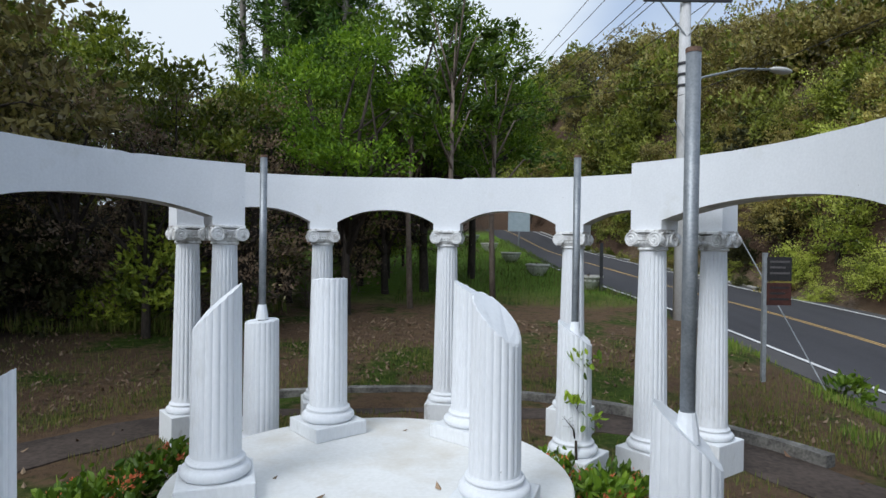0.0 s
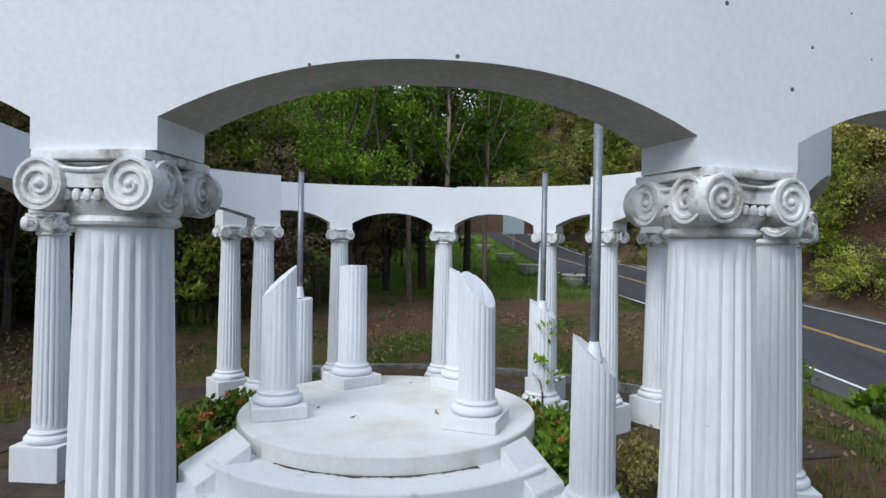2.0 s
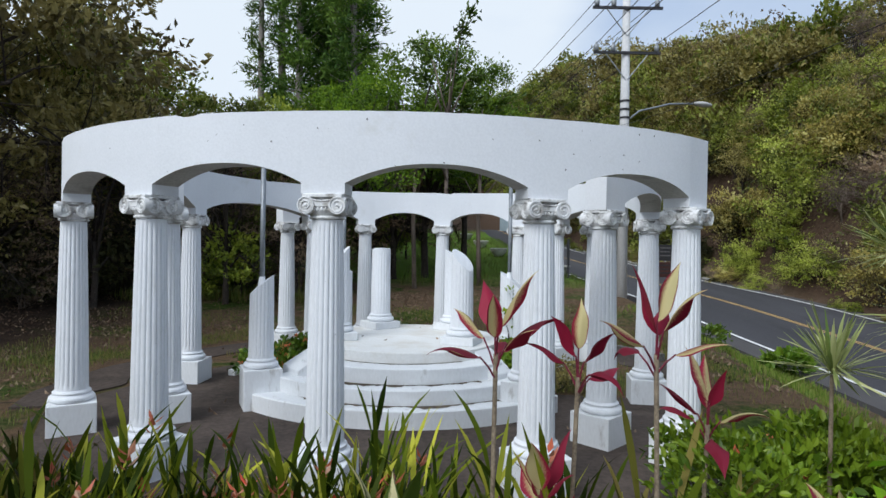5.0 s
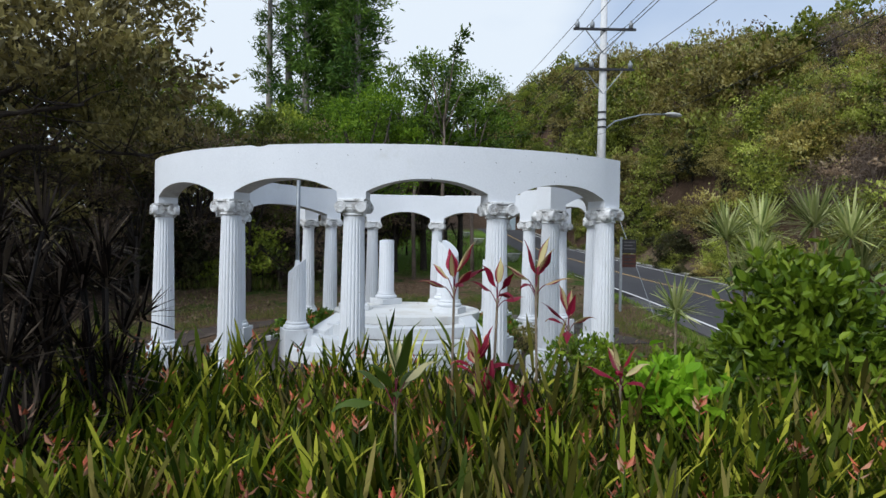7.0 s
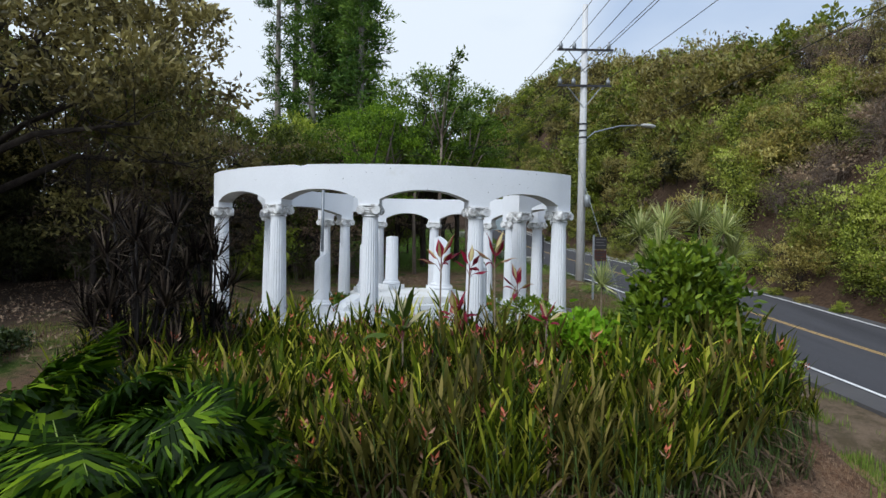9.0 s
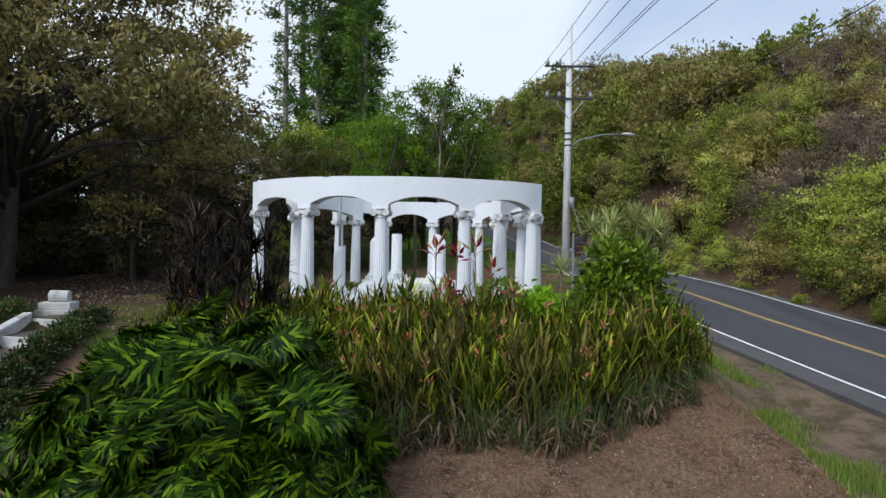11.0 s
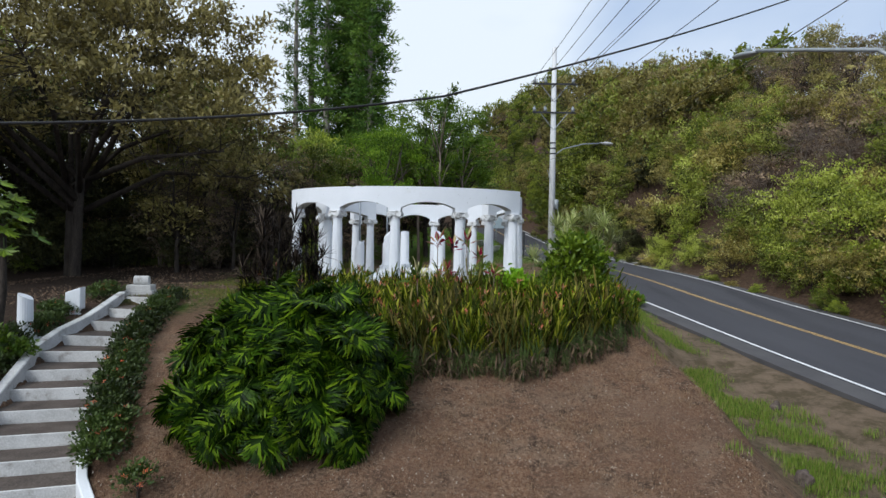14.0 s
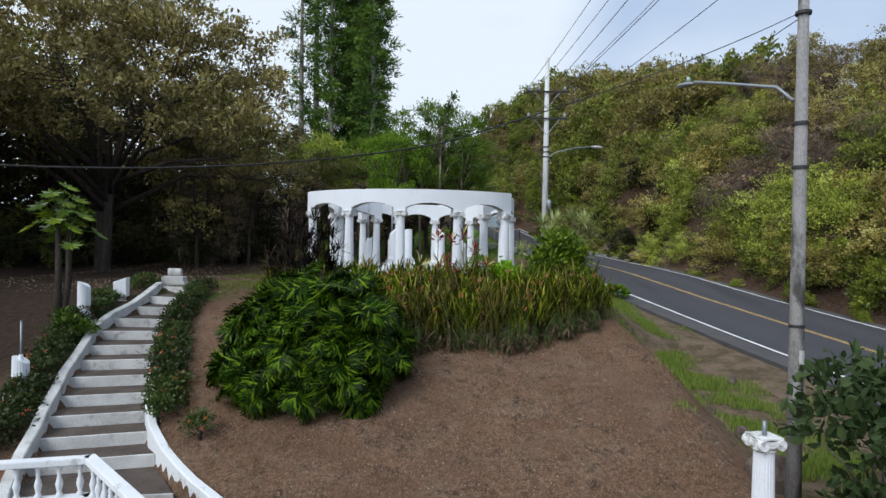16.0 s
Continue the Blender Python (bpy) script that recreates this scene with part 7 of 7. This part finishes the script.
for dx, z, ex in ((-1.1, 11.15, -2.1), (-0.5, 11.15, -1.3), (1.05, 11.15, 0.7), (-0.5, 9.55, -0.4), (1.05, 9.55, 1.7), (-1.1, 9.55, -1.9)):
    cable([(6.6 + dx, 20.4, z), (8.7 + ex, -28, z + 0.6)], 0.013, "black overhead power line along the road", 0.7)
    cable([(6.6 + dx, 20.5, z), (2.5 + dx, 78, z + 4.5)], 0.013, "black overhead power line beyond the pole", 0.6)
cable([(6.3, 20.4, 6.0), (6.6, 14.2, 0.1)], 0.012, "grey guy wire from the pole to the ground", 0.0, "guy_wire", GREY_METAL)
cable([(6.05, -6.1, 5.36), (0.45, -9.95, 2.57), (-2.65, -11.5, 2.11), (-16, -17.0, 2.6)], 0.007, "sagging twisted black service cable", 0.10)
cable([(6.1, -6.1, 5.3), (6.3, 20.4, 6.6)], 0.008, "black cable between the two poles", 0.5)
cable([(6.35, 20.4, 7.0), (-24, 24, 6.0)], 0.008, "thin dark cable over the wood's edge", 0.8)


def lamp_pole():
    x, y = 6.15, -6.1
    gz = ground_z(x, y)
    c = thing("street_lamp", pose(x, y, gz), "aged grey concrete pole with a street lamp arm and posters", "street lamp")
    bm = bmesh.new()
    tube(bm, [(0, 0, -0.4), (0, 0, 4), (0, 0, 9.2)], [0.125, 0.105, 0.075], 16)
    pole = part("pole", bm, POLE_CONC, c, "", True)
    for z in (-0.7, 0.37, 2.9, 3.6, 5.35):
        bm = bmesh.new()
        tube(bm, [(0, 0, z - gz), (0, 0, z - gz + 0.05)], 0.120, 14)
        part("strap", bm, DARK_METAL, pole, "dark steel strap")
    for z, h, a in ((-0.75, 0.28, 250), (-1.35, 0.5, 290), (-1.3, 0.2, 240), (-0.2, 0.22, 285)):
        bm = bmesh.new()
        vs = []
        for zz in (z, z + h):
            vs.append([bm.verts.new((0.125 * math.cos(radians(a + d)), 0.125 * math.sin(radians(a + d)), zz - gz)) for d in (-25, -12, 0, 12, 25)])
        for k in range(4):
            bm.faces.new((vs[0][k], vs[0][k + 1], vs[1][k + 1], vs[1][k]))
        part("poster", bm, CONCRETE if h < 0.25 or z > -1 else SIGN_MARK, pole, "torn faded poster")
    bm = bmesh.new()
    tube(bm, [(-0.1, 0.05, 4.0 - gz), (-0.18, 0.4, 4.3 - gz), (-0.55, 1.5, 4.65 - gz), (-0.80, 2.2, 4.86 - gz)], 0.028, 8)
    arm = part("lamp_arm", bm, GREY_METAL, c, "thin pale lamp arm", True)
    bm = bmesh.new()
    bmesh.ops.create_uvsphere(bm, u_segments=14, v_segments=8, radius=0.5, matrix=Matrix.LocRotScale((-0.88, 2.42, 4.86 - gz), Euler((0.1, 0, 0.35)), (0.2, 0.5, 0.1)))
    head = part("lamp_head", bm, GREY_METAL, arm, "flat grey lamp head", True)
    bm = bmesh.new()
    tube(bm, [(-0.86, 2.35, 4.90 - gz), (-0.86, 2.35, 4.99 - gz)], 0.035, 8)
    part("photocell", bm, SIGN_BACK, head, "blue photocell cap", True)


lamp_pole()

gz = ground_z(5.66, 14.45)
sg = thing("sign", pose(5.66, 14.45, gz), "dark two-panel sign on a grey post by the road", "sign")
bm = bmesh.new()
box(bm, -0.035, 0.035, -0.03, 0.03, -0.3, 2.43 - gz)
part("post", bm, GREY_METAL, sg)
for z0, z1, mt in ((1.94, 2.36, SIGN_DARK), (1.52, 1.91, SIGN_RED)):
    bm = bmesh.new()
    box(bm, 0.02, 0.44, -0.055, -0.032, z0 - gz, z1 - gz, 0.004)
    pn = part("panel", bm, mt, sg, "faded dark panel")
    for k in range(3):
        bm = bmesh.new()
        box(bm, 0.06, 0.40 - 0.07 * (k % 2), -0.059, -0.0555, z1 - gz - 0.10 - 0.10 * k, z1 - gz - 0.065 - 0.10 * k)
        part("lettering_bar", bm, SIGN_MARK if mt == SIGN_DARK else SIGN_DARK, pn)

gz = ground_z(5.9, 57.6)
sg = thing("road_sign", pose(5.9, 57.6, gz), "pale blue-grey back of a road sign far up the road", "sign")
bm = bmesh.new()
tube(bm, [(0.9, 0, -0.3), (0.9, 0, 5.2 - gz)], 0.06, 8)
part("post", bm, GREY_METAL, sg, "", True)
bm = bmesh.new()
box(bm, -0.1, 1.85, -0.09, -0.065, 3.7 - gz, 5.4 - gz, 0.02)
part("board", bm, SIGN_BACK, sg)
bm = bmesh.new()
box(bm, -0.05, 0.05, -0.05, 0.05, -0.3, 1.75)
tagged(part("marker_post", bm, DARK_METAL, None, "", False, pose(5.75, 25.6, ground_z(5.75, 25.6))), "dark wooden marker post beside a planter", "post")


def planter():
    c = thing("planter", pose(0, 0, 0), "round cast concrete planter bowl on the lawn", "planter", "planters along the road")
    bm = bmesh.new()
    lathe(bm, [(0.24, 0.0), (0.27, 0.05), (0.36, 0.16), (0.45, 0.30), (0.49, 0.42), (0.53, 0.44), (0.53, 0.52), (0.48, 0.52), (0.45, 0.44), (0.0, 0.42)], 28)
    bowl = part("bowl", bm, PLANTER, c, "", True)
    for k in range(16):
        a = 2 * math.pi * k / 16
        bm = bmesh.new()
        bmesh.ops.create_uvsphere(bm, u_segments=8, v_segments=6, radius=0.075, matrix=Matrix.Rotation(a, 4, "Z") @ Matrix.Translation((0.455, 0, 0.34)) @ Matrix.Diagonal((0.4, 0.9, 1.0, 1)))
        part("boss", bm, PLANTER, bowl, "", True)
    part("plant", rosette("plant", 801, 14, 0.22, 0.05, LEAF_DRY, (0.1, 0.6), 0.8, 0.3, 3), None, c, "withered plant", at=Matrix.Translation((0, 0, 0.42)))
    return c


pl = planter()
spots = [(4.15, 30), (3.55, 35), (2.85, 40.5), (2.1, 47), (5.4, 26)]
pl.matrix_basis = pose(*spots[0], ground_z(*spots[0]) - 0.02)
for k, (x, y) in enumerate(spots[1:]):
    copy_thing(pl, pose(x, y, ground_z(x, y) - 0.02, 0, 0, 50 * k))

# the single tall column by the lower wall
gz = ground_z(5.1, -7.15)
CS = 1.0
lone = thing("lone_column", pose(5.1, -7.15, gz, 0, 0, 10), "single white fluted column with a scrolled capital and a pipe stub", "column")
zt = -1.03 - gz
part("shaft", shaft_mesh("lone_shaft", -0.4, zt - 0.20, 0.165, 0.137), PAINT_COLUMN, lone)
cap = part("capital", CAPITAL, None, lone, "white scrolled capital", at=Matrix.Translation((0, 0, zt - CS * Z_CAP)) @ Matrix.Diagonal((CS, CS, CS, 1)))
add_volutes(cap, Z_CAP - 0.10)
bm = bmesh.new()
tube(bm, [(0, 0, zt - 0.05), (0, 0, zt + 0.20)], [0.035, 0.03], 10)
part("pipe_stub", bm, STEEL, lone, "pale pipe stub", True)

for x, y, s, tn in ((6.6, -4.6, 0.5, 20), (7.4, -2.0, 0.25, 70), (9.2, 2.2, 0.2, 10)):
    bm = bmesh.new()
    bmesh.ops.create_icosphere(bm, subdivisions=3, radius=1.0)
    for v in bm.verts:
        v.co *= 1 + 0.35 * noise.noise(v.co * 1.3 + Vector((x, y, 0))) + 0.1 * noise.noise(v.co * 4)
        v.co.z *= 1.1
    tagged(part("rock", bm, ROCK, None, "", False, pose(x, y, ground_z(x, y) + 0.1 * s, 0, 0, tn) @ Matrix.Diagonal((s * 0.8, s * 0.7, s, 1))), "brown rough rock in the verge", "rock", "rocks of the verge")

# broad-leaved shrub tree by the lamp pole, papaya by the stairs
lb = [(0, 0, 1.9, 0.8, 0.8, 0.5), (0.7, 0.2, 1.7, 0.7, 0.7, 0.5), (-0.5, -0.2, 1.5, 0.6, 0.6, 0.5), (0.3, -0.5, 1.1, 0.8, 0.7, 0.6), (0.9, -0.3, 0.7, 0.7, 0.7, 0.6), (1.5, 0.3, 1.4, 0.8, 0.8, 0.6), (-0.1, -0.2, 0.4, 0.6, 0.5, 0.4)]
LEAF_BROAD = leaf_material("broad_grey_green_leaves", [(0.028, 0.052, 0.018), (0.070, 0.115, 0.038), (0.130, 0.190, 0.070)], 0.55, 0.25, 0.15, sprays=True)
tree("broadleaf_shrub", pose(6.95, -6.7, ground_z(6.95, -6.7)) @ Matrix.Diagonal((1.15, 1.15, 1.25, 1)), "broad-leaved grey-green shrub beside the lamp pole", crown_mesh("crown", 91, lb, 2600, 0.16, LEAF_BROAD, 0.24, 9, 0.1, 0.25, 0.6, True), limbs_mesh("trunk", 92, lb, 1.8, 0.06, BARK_PALE, 20, stems=2), BARK_PALE)
bush("yellow_green_shrub", -8.95, -0.5, [(0, 0, 0.35, 0.35, 0.35, 0.3), (0.25, 0.1, 0.25, 0.3, 0.3, 0.25), (-0.15, 0.1, 0.65, 0.2, 0.2, 0.2)], 700, 0.10, LEAF_BRIGHT, "yellow-green shrub at the foot of the papaya", 651)
pz = ground_z(-9.6, -0.4)
pp = thing("papaya_tree", pose(-9.4, -0.3, pz), "slim papaya tree with two stems and tufts of lobed leaves", "tree")
g = np.random.default_rng(95)
for dx, dy, h, n_leaf in ((0, 0, 3.4, 15), (0.22, 0.12, 3.05, 11)):
    bm = bmesh.new()
    tube(bm, [(dx * 0.3, dy * 0.3, -0.2), (dx * 0.8 + 0.04, dy, h * 0.5), (dx, dy, h)], [0.10, 0.08, 0.05], 9)
    part("trunk", bm, BARK, pp, "", True)
    for k in range(n_leaf):
        az, el = k * 2.4 + dx, 1.2 - 1.9 * k / n_leaf + g.normal() * 0.1
        d = Vector((math.cos(az) * math.cos(el), math.sin(az) * math.cos(el), math.sin(el)))
        foot = Vector((dx, dy, h - 0.3 * k / n_leaf))
        tip = foot + d * (0.35 + 0.3 * g.random())
        n = 9
        a = np.linspace(-2.4, 2.4, n)
        fall = -0.5 - 0.5 * g.random()
        f, sv = np.array([math.cos(az), math.sin(az), fall]), np.array([-math.sin(az), math.cos(az), 0.25 * g.normal()])
        dirs = np.cos(a)[:, None] * f + np.sin(a)[:, None] * sv
        dirs[:, 2] -= 0.15
        leaf = part("leaf", leaves_mesh("leaf", np.tile(np.array(tip), (n, 1)), dirs, np.tile(sv, (n, 1)) * np.cos(a)[:, None] - np.sin(a)[:, None] * f, 0.24 + 0.1 * np.cos(a * 0.6), np.full(n, 0.12), 0.15, LEAF_SHRUB, np.full(n, g.random())), None, pp)
        bm = bmesh.new()
        tube(bm, [tuple(foot), tuple(tip)], [0.012, 0.007], 4)
        part("stalk", bm, STEM_GREEN, leaf)


# ---------------------------------------------------------------- grass and litter
def scatter(name, seed, n, region, keep, mat, size, label, flat=False, width=0.10, tall=1.0):
    """Many blades or fallen leaves on the ground, one object."""
    g = np.random.default_rng(seed)
    x0, x1, y0, y1 = region
    pts = []
    while len(pts) < n:
        x, y = x0 + (x1 - x0) * g.random(), y0 + (y1 - y0) * g.random()
        if g.random() < keep(x, y):
            pts.append((x, y, ground_z(x, y)))
    p = np.array(pts)
    az = g.random(n) * 6.28
    if flat:
        d = np.stack([np.cos(az), np.sin(az), 0.15 + 0.3 * g.random(n)], 1)
        p[:, 2] += 0.012
    else:
        lean = 0.15 + 0.7 * g.random(n)
        d = np.stack([np.cos(az) * lean, np.sin(az) * lean, np.full(n, tall)], 1)
    ln = size * (0.5 + g.random(n))
    me = leaves_mesh(name, p, d, np.stack([-np.sin(az), np.cos(az), np.zeros(n)], 1), ln, ln * width, 0.2, mat)
    return tagged(part(name, me, None), label, "grass" if not flat else "leaf litter", "", "stuff")


def ring_r(x, y):
    return math.hypot(x - CX, y - CY)


def patch(x, y, s=0.55, o=0.0):
    return noise.noise(Vector((x * s, y * s, 9 + o)))


def on_path(x, y):
    r, a = ring_r(x, y), math.degrees(math.atan2(y - CY, x - CX)) % 360
    if 4.4 < r < 5.65 and 10 < a < 198:
        return True
    return r < 5.0 and 148 < a < 354 or r < 1.6


def lawn_keep(x, y):
    if on_path(x, y) or x > along(y, EDGE_Y, EDGE_X) + 1.2:
        return 0
    k = smooth(patch(x, y), -0.25, 0.25)
    near = smooth(ring_r(x, y), 9.5, 5.6)
    return (0.10 + 0.9 * k) * (0.25 + 0.75 * near)


def verge_keep(x, y):
    """A green band along the foot of the slope, thinning towards the road."""
    if x > road_x(y) - 1.05:
        return 0.0
    u = x - along(y, EDGE_Y, EDGE_X)
    band = smooth(u, 1.5, 2.1) * smooth(u, 4.2, 3.0)
    return max(band * smooth(patch(x, y, 0.7, 3) + 0.3 * patch(x, y, 3.1, 6), -0.2, 0.2), 0.3 * smooth(patch(x, y, 0.9, 3) + 0.4 * patch(x, y, 2.6, 6), 0.25, 0.5))


scatter("lawn_grass", 901, 42000, (-9, 7.0, 3.4, 17), lawn_keep, GRASS, 0.085, "short patchy green lawn grass round the colonnade")
scatter("verge_grass", 902, 36000, (5.2, 10.5, -5, 19), verge_keep, GRASS_FRESH, 0.15, "rough green verge grass by the road")
scatter("back_grass", 903, 16000, (-1.5, 8.0, 22, 48), lambda x, y: 0.0 if x > road_x(y) - 0.9 else 0.9, GRASS_FRESH, 0.20, "longer green grass round the planters", width=0.08)
scatter("shade_grass", 904, 9000, (-16, -4, 17, 21.5), lambda x, y: smooth(patch(x, y, 0.5, 5), -0.1, 0.3), GRASS, 0.34, "long grass at the edge of the wood", width=0.06)
scatter("dry_grass", 905, 80000, (-5.5, 6.6, -9.5, 1.4), lambda x, y: 0.0 if x > along(y, EDGE_Y, EDGE_X) + 0.3 else (0.08 + 0.92 * smooth(patch(x, y, 1.1, 1) + 0.8 * patch(x, y, 0.35, 2), -0.15, 0.35)), GRASS_DRY, 0.048, "short dry brown grass on the slope", tall=0.45)
scatter("dry_tufts", 915, 16000, (-5.5, 6.6, -9.5, 1.0), lambda x, y: 0.0 if x > along(y, EDGE_Y, EDGE_X) + 0.3 else smooth(patch(x, y, 2.3, 4), 0.05, 0.4), GRASS_DRY, 0.075, "taller straw tufts on the dry slope", tall=0.5)
scatter("leaf_litter", 906, 7000, (-16, 6, 3.4, 20), lambda x, y: (0.15 if ring_r(x, y) < 5.7 else 1.0) * smooth(patch(x, y, 0.4, 7), -0.4, 0.3) * (0 if ring_r(x, y) < 2.6 else 1), LITTER, 0.085, "brown fallen leaves on the lawn", True, 0.55)
scatter("slope_litter", 907, 9000, (-6, 6, -9, 0), lambda x, y: 1.0, LITTER_PALE, 0.04, "fallen leaves and twigs on the dry slope", True, 0.4)
for x, y, a, s in ((-0.78, 7.95, 20, 0.07), (0.05, 8.1, 110, 0.10), (-1.15, 8.25, 60, 0.05), (-0.3, 9.4, 10, 0.05)):
    me = leaves_mesh("fallen_leaf", np.array([[0.0, 0, 0.006]]), np.array([[1.0, 0, 0.12]]), np.array([[0.0, 1, 0.2]]), [s], [s * 0.5], 0.15, LITTER)
    tagged(part("fallen_leaf", me, None, at=pose(x, y, DZ, 0, 0, a)), "dry brown leaf on the white dais", "leaf", "fallen leaves on the dais")
